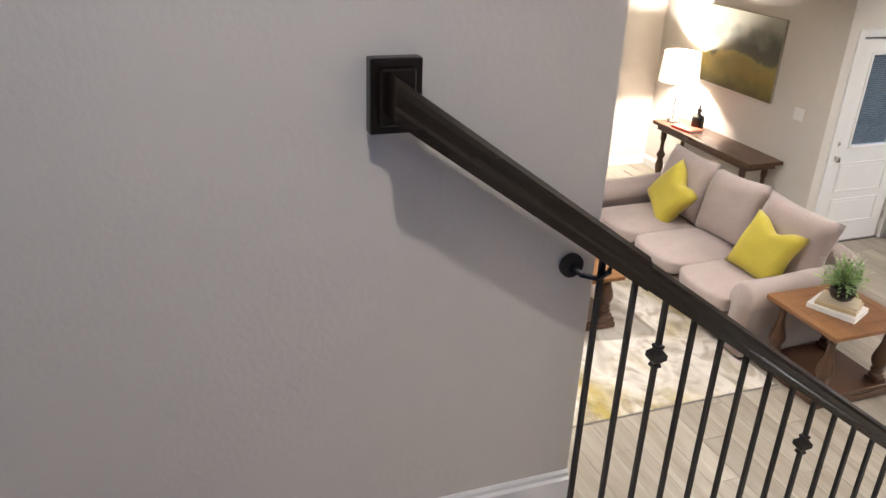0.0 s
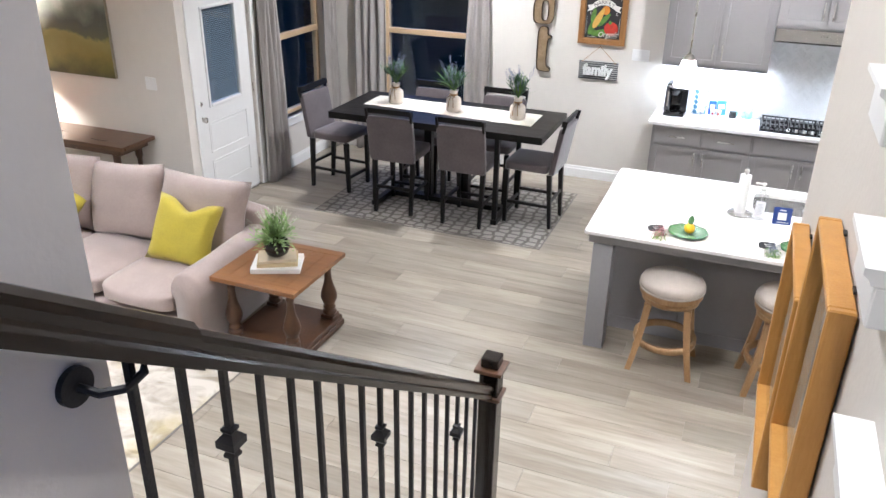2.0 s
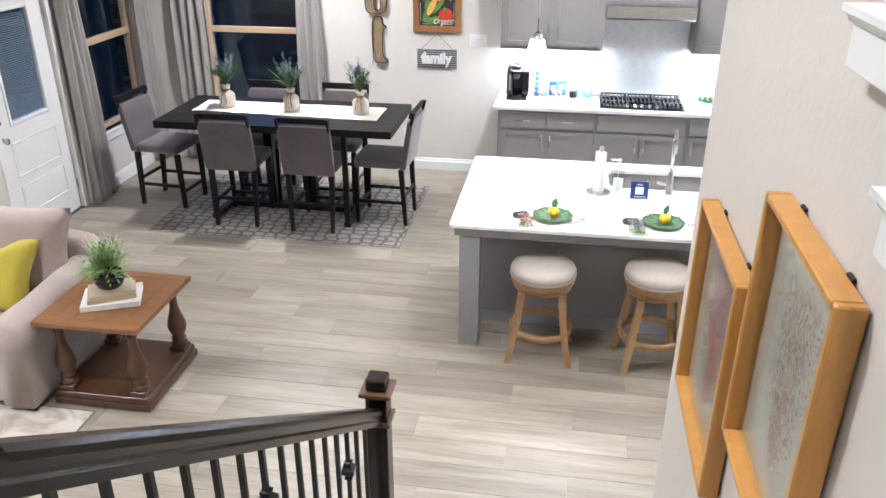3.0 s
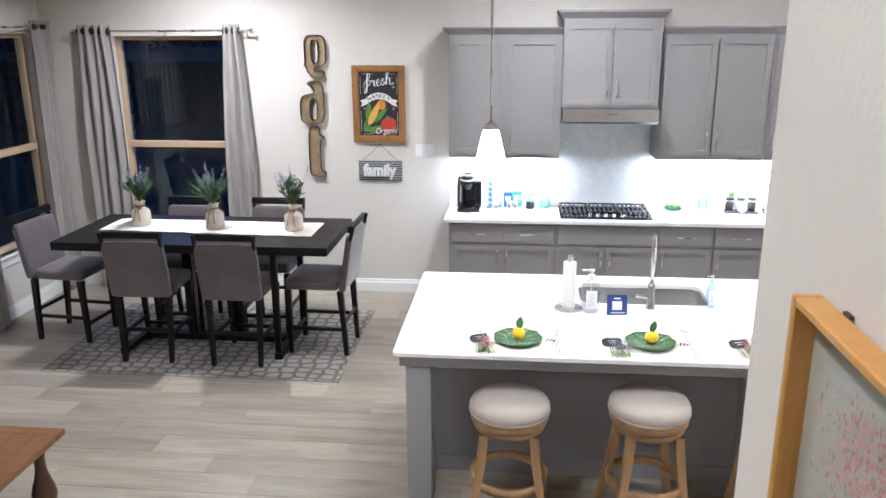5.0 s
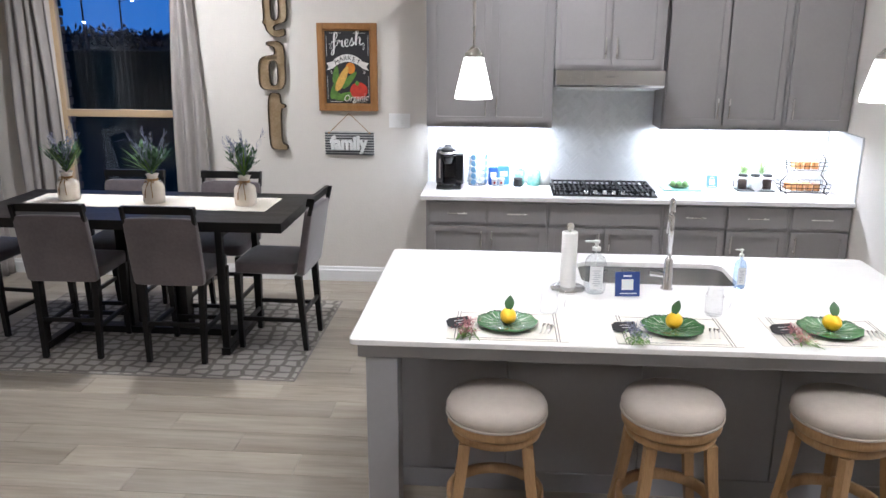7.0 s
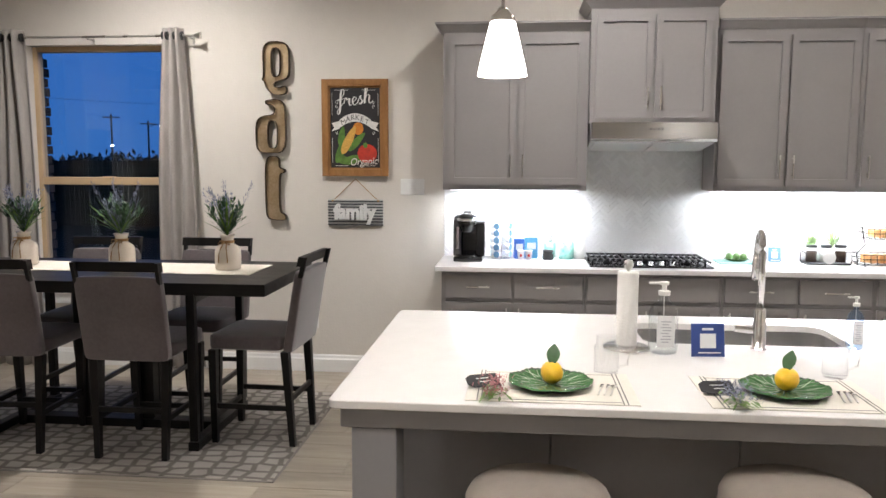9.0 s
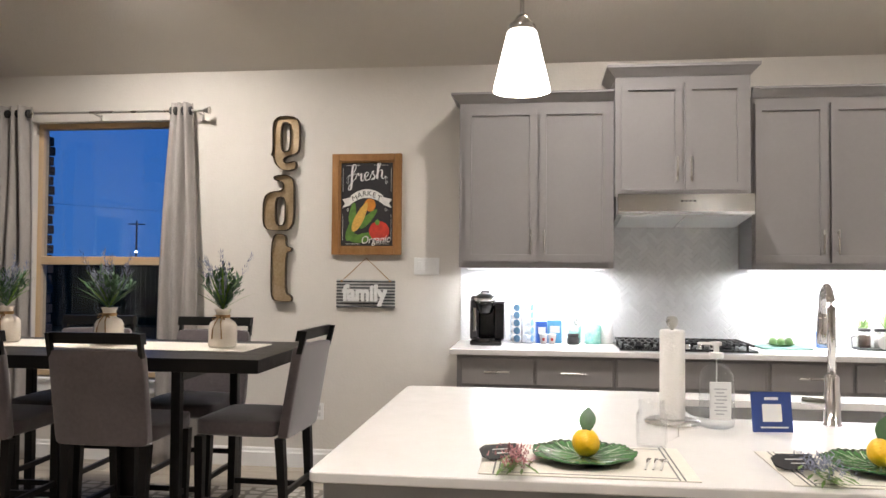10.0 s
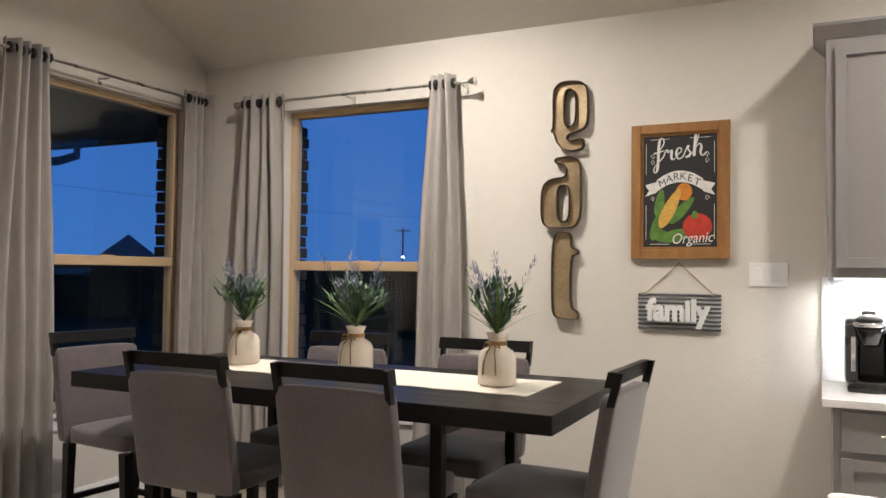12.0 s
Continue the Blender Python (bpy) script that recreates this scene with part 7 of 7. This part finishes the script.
for (x, y, z, a, b, h, rz, c, lab) in ((4.90, 4.33, 0.586, 0.125, 0.165, 0.034, 24, (0.74, 0.73, 0.71), "large white hardcover book on the end table"), (4.905, 4.33, 0.6205, 0.10, 0.135, 0.026, 30, (0.50, 0.40, 0.24), "tan cloth-covered book on a white book"), (4.905, 4.33, 0.647, 0.09, 0.125, 0.020, 34, (0.58, 0.50, 0.36), "worn cream book under a plant pot")):
    t = thing("book", lab, "book", (x, y, z), rz, "stacked books")
    part("pages", B((-a + 0.004, -b + 0.003, 0.003), (a - 0.001, b - 0.003, h - 0.003)), PAPER, t)
    cm_ = mat("book_cover", c, 0.6, var=0.08, scale=20, bump=0.1, bscale=200)
    for z0, z1 in ((0, 0.003), (h - 0.003, h)):
        part("cover_board", B((-a, -b, z0), (a, b, z1), 0.001), cm_, t)
    part("spine", B((-a - 0.002, -b, 0), (-a, b, h), 0.001), cm_, t)
pp = thing("potted_plant", "bushy pale green faux plant in a glossy black round pot", "plant", (4.905, 4.33, 0.6675))
part("pot", lathe(bmesh.new(), [(0, 0), (0.035, 0), (0.055, 0.014), (0.067, 0.045), (0.062, 0.078), (0.045, 0.095), (0.041, 0.095), (0.05, 0.07), (0, 0.06)], seg=28), BLACKGLOSS, pp, "glossy black round pot", True)
bm = bmesh.new()
rng = random.Random(5)
for k in range(150):
    a, el = rng.uniform(0, 6.283), rng.uniform(0.1, 1.5)
    d = Vector((math.cos(a) * math.cos(el), math.sin(a) * math.cos(el), math.sin(el)))
    base = Vector((0, 0, 0.085))
    ln = rng.uniform(0.09, 0.17)
    for j in range(5):
        p = base + d * ln * (0.25 + 0.16 * j) + Vector((0, 0, -0.03 * (j / 4) ** 2 * (1.5 - el)))
        leaf_blade(bm, p, d + Vector((rng.uniform(-0.8, 0.8), rng.uniform(-0.8, 0.8), rng.uniform(-0.3, 0.5))), rng.uniform(0.025, 0.05), 0.011, 0.008, 2)
part("foliage", bm, LEAF2, pp)
bm = bmesh.new()
for k in range(26):
    a, el = rng.uniform(0, 6.283), rng.uniform(0.5, 1.4)
    d = Vector((math.cos(a) * math.cos(el), math.sin(a) * math.cos(el), math.sin(el)))
    for j in range(14):
        leaf_blade(bm, Vector((0, 0, 0.085)) + d * (0.11 + 0.005 * j), d + Vector((rng.uniform(-1, 1), rng.uniform(-1, 1), rng.uniform(-1, 1))), 0.013, 0.009, 0, 1)
part("bloom", bm, mat("white_green_tips", (0.62, 0.66, 0.50), 0.7, var=0.2, rand=0.2, island=True), pp, "whitish tips")
pp.scale = (1.3, 1.3, 1.3)

con = thing("console_table", "dark walnut console table against the wall", "console table", (6.235, 7.48, 0))
part("top", B((-0.215, -0.83, 0.745), (0.215, 0.83, 0.785), 0.006, 2), mat("dark_walnut_top", (0.06, 0.028, 0.014), 0.3, scale=4, stretch=(6, 0.6, 6), col2=(0.115, 0.055, 0.028)), con)
part("apron", B((-0.18, -0.77, 0.69), (0.18, 0.77, 0.7445), 0.003), DEEPWOOD, con)
for s in (-1, 1):
    for x in (-0.14, 0.14):
        part("turned_leg", lathe(bmesh.new(), [(0, 0.10), (0.04, 0.10), (0.04, 0.14), (0.028, 0.17), (0.045, 0.24), (0.047, 0.29), (0.03, 0.36), (0.05, 0.40), (0.05, 0.42), (0.026, 0.46), (0.022, 0.56), (0.034, 0.60), (0.034, 0.69), (0, 0.69)], (x, s * 0.68, 0), 18), DEEPWOOD, con, "turned leg", True)
part("lower_shelf", B((-0.19, -0.78, 0.05), (0.19, 0.78, 0.10), 0.005), DEEPWOOD, con)
for s in (-1, 1):
    part("foot", B((-0.19, s * 0.70 - 0.06, 0), (0.19, s * 0.70 + 0.06, 0.0495), 0.004), DEEPWOOD, con)
for k, (w, h, c) in enumerate(((0.10, 0.028, (0.48, 0.06, 0.025)),)):
    t = thing("book", "orange-red hardcover book on the console table", "book", (6.17, 7.86, 0.786), 8, "console books")
    part("pages", B((-w + 0.003, -0.14, 0.003), (w - 0.003, 0.14, h - 0.003)), PAPER, t)
    cc = mat("orange_red_cover", c, 0.5, var=0.08)
    for z0, z1 in ((0, 0.003), (h - 0.003, h)):
        part("cover_board", B((-w, -0.145, z0), (w, 0.145, z1), 0.001), cc, t)
    part("spine", B((-w - 0.002, -0.145, 0), (-w, 0.145, h)), cc, t)
t = thing("decorative_jug", "dark bronze lidded jug with a curved handle", "jug", (6.31, 7.88, 0.786))
part("body", lathe(bmesh.new(), [(0, 0), (0.065, 0), (0.07, 0.008), (0.07, 0.125), (0.05, 0.15), (0.025, 0.165), (0.022, 0.20), (0.032, 0.205), (0.032, 0.215), (0.012, 0.23), (0.010, 0.245), (0.018, 0.255), (0.010, 0.272), (0, 0.274)], seg=28), mat("dark_bronze", (0.035, 0.035, 0.030), 0.4, 0.6, var=0.3, scale=14), t, "", True)
part("handle", tube(bmesh.new(), [(0, -0.03, 0.20), (0, -0.075, 0.205), (0, -0.09, 0.17), (0, -0.075, 0.13), (0, -0.066, 0.11)], 0.007, 8), IRON, t)
t = thing("glass_tray", "small clear glass coaster dish on the console", "dish", (6.10, 8.02, 0.786))
part("dish", lathe(bmesh.new(), [(0, 0), (0.06, 0), (0.075, 0.02), (0.072, 0.02), (0.058, 0.004), (0, 0.004)], seg=28), CLEAR, t, "", True)
lampt = thing("table_lamp", "lit table lamp with a cream drum shade and clear glass base", "lamp", (6.22, 8.22, 0.786))
part("foot", lathe(bmesh.new(), [(0, 0), (0.065, 0), (0.065, 0.02), (0.0, 0.022)], seg=28), NICKEL, lampt, "", True)
part("glass_base", lathe(bmesh.new(), [(0.02, 0.022), (0.05, 0.05), (0.055, 0.12), (0.04, 0.22), (0.018, 0.28), (0.018, 0.30), (0, 0.30)], seg=28), CLEAR, lampt, "clear glass lamp base", True)
part("stem", rod(bmesh.new(), (0, 0, 0.02), (0, 0, 0.56), 0.006), NICKEL, lampt)
part("shade", lathe(bmesh.new(), [(0.225, 0.46), (0.200, 0.79), (0.197, 0.79), (0.222, 0.46)], seg=36, caps=False), LAMPSHADE, lampt, "cream linen drum shade", True)
d = bpy.data.lights.new("table_lamp_bulb", "POINT")
d.energy, d.color, d.shadow_soft_size = 150, (1, 0.90, 0.76), 0.05
new("table_lamp_bulb", d).location = (6.22, 8.22, 0.786 + 0.64)

pnt = thing("landscape_painting", "unframed canvas painting of a misty green and gold meadow", "painting", (XP, 7.585, 1.285))
part("canvas", B((-0.035, -0.59, 0), (-0.002, 0.59, 0.82), 0.003), mat("canvas_edge", (0.30, 0.27, 0.20), 0.9), pnt)


def meadow():
    m, n, l, p = principled("painted_meadow")
    tc = n.new("ShaderNodeTexCoord")
    sep = n.new("ShaderNodeSeparateXYZ")
    l.new(tc.outputs["Object"], sep.inputs[0])
    ns = n.new("ShaderNodeTexNoise")
    ns.inputs["Scale"].default_value, ns.inputs["Detail"].default_value = 4.0, 6
    l.new(tc.outputs["Object"], ns.inputs["Vector"])
    off = n.new("ShaderNodeMath")
    off.operation, off.inputs[1].default_value = "MULTIPLY_ADD", 0.42
    off.inputs[2].default_value = -0.21
    l.new(ns.outputs["Fac"], off.inputs[0])
    ad = n.new("ShaderNodeMath")
    ad.operation = "ADD"
    l.new(sep.outputs["Z"], ad.inputs[0])
    l.new(off.outputs[0], ad.inputs[1])
    r = n.new("ShaderNodeValToRGB")
    els = r.color_ramp.elements
    els[0].position, els[0].color = 0.0, (0.085, 0.075, 0.018, 1)
    els[1].position, els[1].color = 0.82, (0.40, 0.39, 0.33, 1)
    for pos, c in ((0.18, (0.24, 0.19, 0.04)), (0.34, (0.30, 0.25, 0.07)), (0.39, (0.10, 0.10, 0.055)), (0.50, (0.075, 0.08, 0.06)), (0.60, (0.17, 0.175, 0.14)), (0.68, (0.30, 0.30, 0.25))):
        e = els.new(pos)
        e.color = (*c, 1)
    l.new(ad.outputs[0], r.inputs[0])
    l.new(r.outputs[0], p.inputs["Base Color"])
    p.inputs["Roughness"].default_value = 0.6
    return m


bm = bmesh.new()
bm.faces.new([bm.verts.new((-0.0358, y, z)) for y, z in ((0.588, 0.002), (-0.588, 0.002), (-0.588, 0.818), (0.588, 0.818))])
part("painted_face", bm, meadow(), pnt, "misty meadow scene with dark trees")

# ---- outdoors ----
# lawn colour lowered to near-black, so dusk darkness sits in the colour
GRASS = mat("dusk_dark_winter_lawn", (0.013, 0.012, 0.005), 0.95, var=0.4, scale=3, bump=0.5, bscale=60, spec=0.04)
bm = bmesh.new()
box(bm, (-120, 6.45, -0.55), (400, 400, -0.22))
box(bm, (9.36, -200, -0.55), (400, 6.45, -0.22))
solid("ground", bm, GRASS, "winter lawn behind the house, dusk darkness put into its colour", "lawn", "structure")
solid("patio_slab", B((4.0, 6.43, -0.3), (10.4, 10.4, -0.06)), mat("patio_concrete", (0.16, 0.155, 0.145), 0.9, var=0.12, scale=4), "concrete patio slab behind the house", "patio", "structure")
# cedar darkened to near-black, the dusk put into its colour
FENCE = mat("dusk_dark_weathered_cedar", (0.026, 0.018, 0.010), 0.9, var=0.3, scale=5, rand=0.25, stretch=(3, 3, 0.4), spec=0.0)


def picket_mesh():
    bm = bmesh.new()
    prism(bm, [(-0.068, 0), (0.068, 0), (0.068, 1.76), (0.04, 1.80), (-0.04, 1.80), (-0.068, 1.76)], "x", 0, 0.018)
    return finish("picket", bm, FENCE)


pm = picket_mesh()
for run_, m0, n in (("east", lambda k: pose(24.0, -6 + 0.142 * k, -0.22), 300), ("north", lambda k: pose(2.0 + 0.142 * k, 27.0, -0.22, 0, 0, 90), 155)):
    fe = thing("cedar_fence", "tall cedar picket fence round the back garden, dusk darkness in its colour", "fence", group="garden fences")
    for k in range(n):
        ob = new("picket", pm)
        ob.matrix_basis = m0(k)
        ob.parent = fe
    bm = bmesh.new()
    if run_ == "east":
        for z in (0.1, 0.8, 1.35):
            box(bm, (24.02, -6, z - 0.04), (24.06, -6 + 0.142 * n, z + 0.04))
    else:
        for z in (0.1, 0.8, 1.35):
            box(bm, (2.0, 27.0, z - 0.04), (2.0 + 0.142 * n, 27.04, z + 0.04))
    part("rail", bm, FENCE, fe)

hs = thing("neighbour_house", "dark gabled neighbouring house beyond the fence", "house", (57.8, 60.4, -0.22), 50)
part("wall", B((-3.5, -2.4, 0), (3.5, 2.4, 2.75)), mat("dusk_brick_wall", (0.16, 0.12, 0.10), 0.9, var=0.15), hs)
bm = bmesh.new()
prism(bm, [(-2.6, 2.7), (2.6, 2.7), (0, 4.75)], "x", -3.7, 3.7)
part("roof", bm, mat("dark_shingle_roof", (0.14, 0.14, 0.14), 0.9, var=0.2, scale=8), hs)
part("window", B((-3.54, -0.6, 1.0), (-3.501, 0.6, 2.2)), BLACKGLOSS, hs)
BARK = mat("dark_bark", (0.05, 0.04, 0.032), 0.95, var=0.3, scale=8)
bm = bmesh.new()
rng = random.Random(8)
for k in range(2600):
    a = rng.uniform(0.0, 1.52)
    d = rng.uniform(110, 150)
    c = Vector((d * math.cos(a), d * math.sin(a), rng.random() ** 1.3 * (0.9 + 0.5 * math.sin(a * 17) + 0.4 * math.sin(a * 41))))
    for j in range(5):
        o = Vector((rng.gauss(0, 1.2), rng.gauss(0, 1.2), rng.gauss(0, 0.5)))
        leaf_blade(bm, c + o, Vector((rng.gauss(0, 1), rng.gauss(0, 1), 1)), rng.uniform(0.5, 1.3), 0.5, 0, 2)
# tree colour near-black with no specular
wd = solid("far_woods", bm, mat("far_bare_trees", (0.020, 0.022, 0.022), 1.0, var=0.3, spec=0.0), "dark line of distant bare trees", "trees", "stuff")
for (x, y, h, arm) in ((60, 32.4, 5.25, 0), (63, 31.0, 4.9, 1)):
    t = thing("utility_pole", "thin wooden utility pole with a crossarm and street light", "pole", (x, y, -0.22), 30, "far utility poles")
    part("pole", rod(bmesh.new(), (0, 0, 0), (0, 0, h), 0.09, 0.06), BARK, t)
    part("crossarm", B((-0.04, -0.6, h - 0.3), (0.04, 0.6, h - 0.22)), BARK, t)
    if arm:
        part("lamp_arm", tube(bmesh.new(), [(0, 0, h - 0.5), (0, -0.5, h - 0.3), (0, -0.9, h - 0.32)], 0.03, 6), IRON, t)
    part("lamp_head", lathe(bmesh.new(), [(0, 0), (0.11, 0.02), (0.11, 0.07), (0, 0.12)], (0, -0.9 if arm else 0.0, h - (0.42 if arm else 2.4)), 12), glow("lit_street_lamp", (0.75, 0.88, 1.0), 18), t, "lit street lamp head")
pw_ = part("cable", tube(bmesh.new(), [(40 + 45 * u, 50 - 22 * u, 7.2 - 3.0 * u * (1 - u)) for u in [k / 14 for k in range(15)]], 0.012, 5), IRON, t)
pw_.matrix_parent_inverse = t.matrix_basis.inverted()
# patio roof with its gutter and downspout
pr = thing("patio_roof", "dark patio roof soffit with gutter outside the window", "patio roof", (0, 0, 0))
part("soffit", B((4.0, 6.43, 2.62), (10.36, 10.4, 2.70)), mat("dark_soffit", (0.16, 0.145, 0.12), 0.8, var=0.08), pr)
part("fascia", B((4.0, 10.4, 2.55), (10.4, 10.44, 2.80)), mat("dark_fascia", (0.09, 0.075, 0.06), 0.7), pr)
part("end_fascia", B((10.36, 6.43, 2.58), (10.40, 10.4, 2.80)), mat("dark_fascia_end", (0.09, 0.075, 0.06), 0.7), pr)
part("gutter", B((10.401, 6.43, 2.62), (10.50, 10.5, 2.74), 0.02, 2), IRON, pr)
part("downspout", tube(bmesh.new(), [(10.45, 9.1, 2.62), (10.45, 9.1, 2.52), (10.36, 9.25, 2.46), (10.0, 9.9, 2.42), (9.9, 10.1, 2.38)], 0.045, 8), IRON, pr)
part("patio_post", B((6.1, 9.7, -0.06), (6.3, 9.9, 2.62)), BARK, pr)

# ---- tiles and planks ----

def plank_material():
    m, n, l, p = principled("wood_look_plank_tile")
    tc = n.new("ShaderNodeTexCoord")
    oi = n.new("ShaderNodeObjectInfo")
    ad = n.new("ShaderNodeVectorMath")
    ad.operation = "MULTIPLY_ADD"
    cb = n.new("ShaderNodeCombineXYZ")
    for k in range(3):
        l.new(oi.outputs["Random"], cb.inputs[k])
    ad.inputs[1].default_value = (37, 53, 11)
    l.new(cb.outputs[0], ad.inputs[0])
    l.new(tc.outputs["Object"], ad.inputs[2])
    mp = n.new("ShaderNodeMapping")
    mp.inputs["Scale"].default_value = (9, 0.8, 1)
    l.new(ad.outputs[0], mp.inputs[0])
    n1 = n.new("ShaderNodeTexNoise")
    n1.inputs["Scale"].default_value, n1.inputs["Detail"].default_value, n1.inputs["Distortion"].default_value = 1.0, 5, 0.6
    l.new(mp.outputs[0], n1.inputs["Vector"])
    n2 = n.new("ShaderNodeTexNoise")
    n2.inputs["Scale"].default_value, n2.inputs["Detail"].default_value = 6.0, 4
    l.new(mp.outputs[0], n2.inputs["Vector"])
    mx = n.new("ShaderNodeMix")
    mx.data_type = "FLOAT"
    mx.inputs[0].default_value = 0.3
    l.new(n1.outputs["Fac"], mx.inputs[2])
    l.new(n2.outputs["Fac"], mx.inputs[3])
    r = n.new("ShaderNodeValToRGB")
    els = r.color_ramp.elements
    els[0].position, els[0].color = 0.27, (0.175, 0.145, 0.110, 1)
    els[1].position, els[1].color = 0.74, (0.40, 0.36, 0.30, 1)
    e = els.new(0.5)
    e.color = (0.292, 0.254, 0.204, 1)
    l.new(mx.outputs[0], r.inputs[0])
    hs_ = n.new("ShaderNodeHueSaturation")
    mr = n.new("ShaderNodeMapRange")
    mr.inputs["To Min"].default_value, mr.inputs["To Max"].default_value = 0.84, 1.16
    l.new(oi.outputs["Random"], mr.inputs[0])
    l.new(mr.outputs[0], hs_.inputs["Value"])
    l.new(r.outputs[0], hs_.inputs["Color"])
    l.new(hs_.outputs[0], p.inputs["Base Color"])
    rr = n.new("ShaderNodeMapRange")
    rr.inputs["To Min"].default_value, rr.inputs["To Max"].default_value = 0.30, 0.46
    l.new(n1.outputs["Fac"], rr.inputs[0])
    l.new(rr.outputs[0], p.inputs["Roughness"])
    bp = n.new("ShaderNodeBump")
    bp.inputs["Strength"].default_value, bp.inputs["Distance"].default_value = 0.12, 0.004
    l.new(n2.outputs["Fac"], bp.inputs["Height"])
    l.new(bp.outputs[0], p.inputs["Normal"])
    return m


PLANK = plank_material()
PW, PL, GAP = 0.20, 1.20, 0.0018
pk = finish("plank", B((-PW / 2 + GAP / 2, -PL / 2 + GAP / 2, -0.0079), (PW / 2 - GAP / 2, PL / 2 - GAP / 2, 0.0), 0.0012), PLANK)
rest = bmesh.new()
rng = random.Random(21)
for i in range(50):
    x = -0.55 + PW * (i + 0.5)
    if x > XK - 0.02:
        break
    off = (i % 3) * 0.40 + rng.uniform(-0.08, 0.08)
    for j in range(-1, 9):
        y = -0.82 + off + PL * (j + 0.5)
        if y - PL / 2 < -1.3 or y + PL / 2 > 9.3:
            continue
        if x > XP + 0.1 and y - PL / 2 > YD:
            continue
        if 3.3 < x < 9.2 and -0.2 < y < 6.2:
            ob = new("plank", pk)
            ob.location = (x, y, 0)
            ob.parent = floor
        elif x - PW / 2 > -0.7:
            box(rest, (x - PW / 2 + GAP / 2, y - PL / 2 + GAP / 2, -0.0079), (x + PW / 2 - GAP / 2, min(y + PL / 2 - GAP / 2, 9.1), 0.0))
ob = part("plank_field", rest, PLANK, floor)
tagged(ob, kind="stuff")


def clip(poly, axis, lim, keep_less):
    out = []
    for k in range(len(poly)):
        a, b = poly[k], poly[(k + 1) % len(poly)]
        ia, ib = (a[axis] <= lim) == keep_less, (b[axis] <= lim) == keep_less
        if ia:
            out.append(a)
        if ia != ib:
            u = (lim - a[axis]) / (b[axis] - a[axis])
            out.append((a[0] + (b[0] - a[0]) * u, a[1] + (b[1] - a[1]) * u))
    return out


splash = tagged(new("backsplash"), "white glossy herringbone tile backsplash", "backsplash", kind="structure")
part("grout_bed", B((XK - 0.006, -0.80, CT + 0.001), (XK - 0.0005, 2.405, 1.39)), TILEGROUT, splash)
part("grout_bed", B((XK - 0.006, 0.587, 1.391), (XK - 0.0005, 1.408, 1.665)), TILEGROUT, splash)
TW, TL = 0.027, 0.081
c45 = math.sqrt(0.5)
rest_v, rest_f = [], []
ntile = 0
for i in range(-110, 110):
    for j in range(-50, 50):
        # herringbone cells in the turned plane
        for rot in (0, 1):
            u0 = i * TW + j * TL * 1.0
            v0 = i * TW - j * TL * 1.0
            if rot == 0:
                q = (u0, v0, u0 + TL, v0 + TW)
            else:
                q = (u0, v0 + TW, u0 + TW, v0 + TW + TL)
            g = 0.0009
            pts = [(q[0] + g, q[1] + g), (q[2] - g, q[1] + g), (q[2] - g, q[3] - g), (q[0] + g, q[3] - g)]
            poly = [(1.0 + (a - b) * c45, 1.3 + (a + b) * c45) for a, b in pts]
            cy, cz = sum(p[0] for p in poly) / 4, sum(p[1] for p in poly) / 4
            if not (-0.95 < cy < 2.5 and 0.8 < cz < 1.85):
                continue
            zone = (0.587, 1.408, CT + 0.002, 1.665) if 0.587 < cy < 1.408 else ((-0.80, 0.587, CT + 0.002, 1.388) if cy <= 0.587 else (1.408, 2.405, CT + 0.002, 1.388))
            for ax, lim, less in ((0, zone[0], False), (0, zone[1], True), (1, zone[2], False), (1, zone[3], True)):
                poly = clip(poly, ax, lim, less)
                if len(poly) < 3:
                    break
            if len(poly) < 3:
                continue
            area = abs(sum(poly[k][0] * poly[(k + 1) % len(poly)][1] - poly[(k + 1) % len(poly)][0] * poly[k][1] for k in range(len(poly)))) / 2
            if area < 0.00008:
                continue
            cyy, czz = sum(p[0] for p in poly) / len(poly), sum(p[1] for p in poly) / len(poly)
            bm = bmesh.new()
            tl, tv = 0.018 * math.sin(i * 5.1 + j * 3.7 + rot), 0.018 * math.sin(i * 2.3 + j * 7.9 + rot * 2)
            lo = [bm.verts.new((XK - 0.0062, *p)) for p in poly]
            hi = [bm.verts.new((XK - 0.0092 + tl * (p[0] - cyy) + tv * (p[1] - czz), p[0], p[1])) for p in poly]
            top = [bm.verts.new((XK - 0.0104 + tl * (p[0] - cyy) + tv * (p[1] - czz), cyy + (p[0] - cyy) * 0.90, czz + (p[1] - czz) * 0.90)) for p in poly]
            k = len(poly)
            bm.faces.new(top)
            for a, b in ((lo, hi), (hi, top)):
                for m_ in range(k):
                    bm.faces.new((a[m_], a[(m_ + 1) % k], b[(m_ + 1) % k], b[m_]))
            if 0.587 < cyy < 1.408 and czz > 1.1 and ntile < 300:
                part("tile", bm, TILE, splash)
                ntile += 1
            else:
                base = len(rest_v)
                bm.verts.index_update()
                rest_v += [tuple(v.co) for v in bm.verts]
                rest_f += [[base + v.index for v in f.verts] for f in bm.faces]
                bm.free()
me = bpy.data.meshes.new("tile_field")
me.from_pydata(rest_v, [], rest_f)
me.materials.append(TILE)
field = tagged(new("tile_field", me), kind="stuff")
field.parent = splash
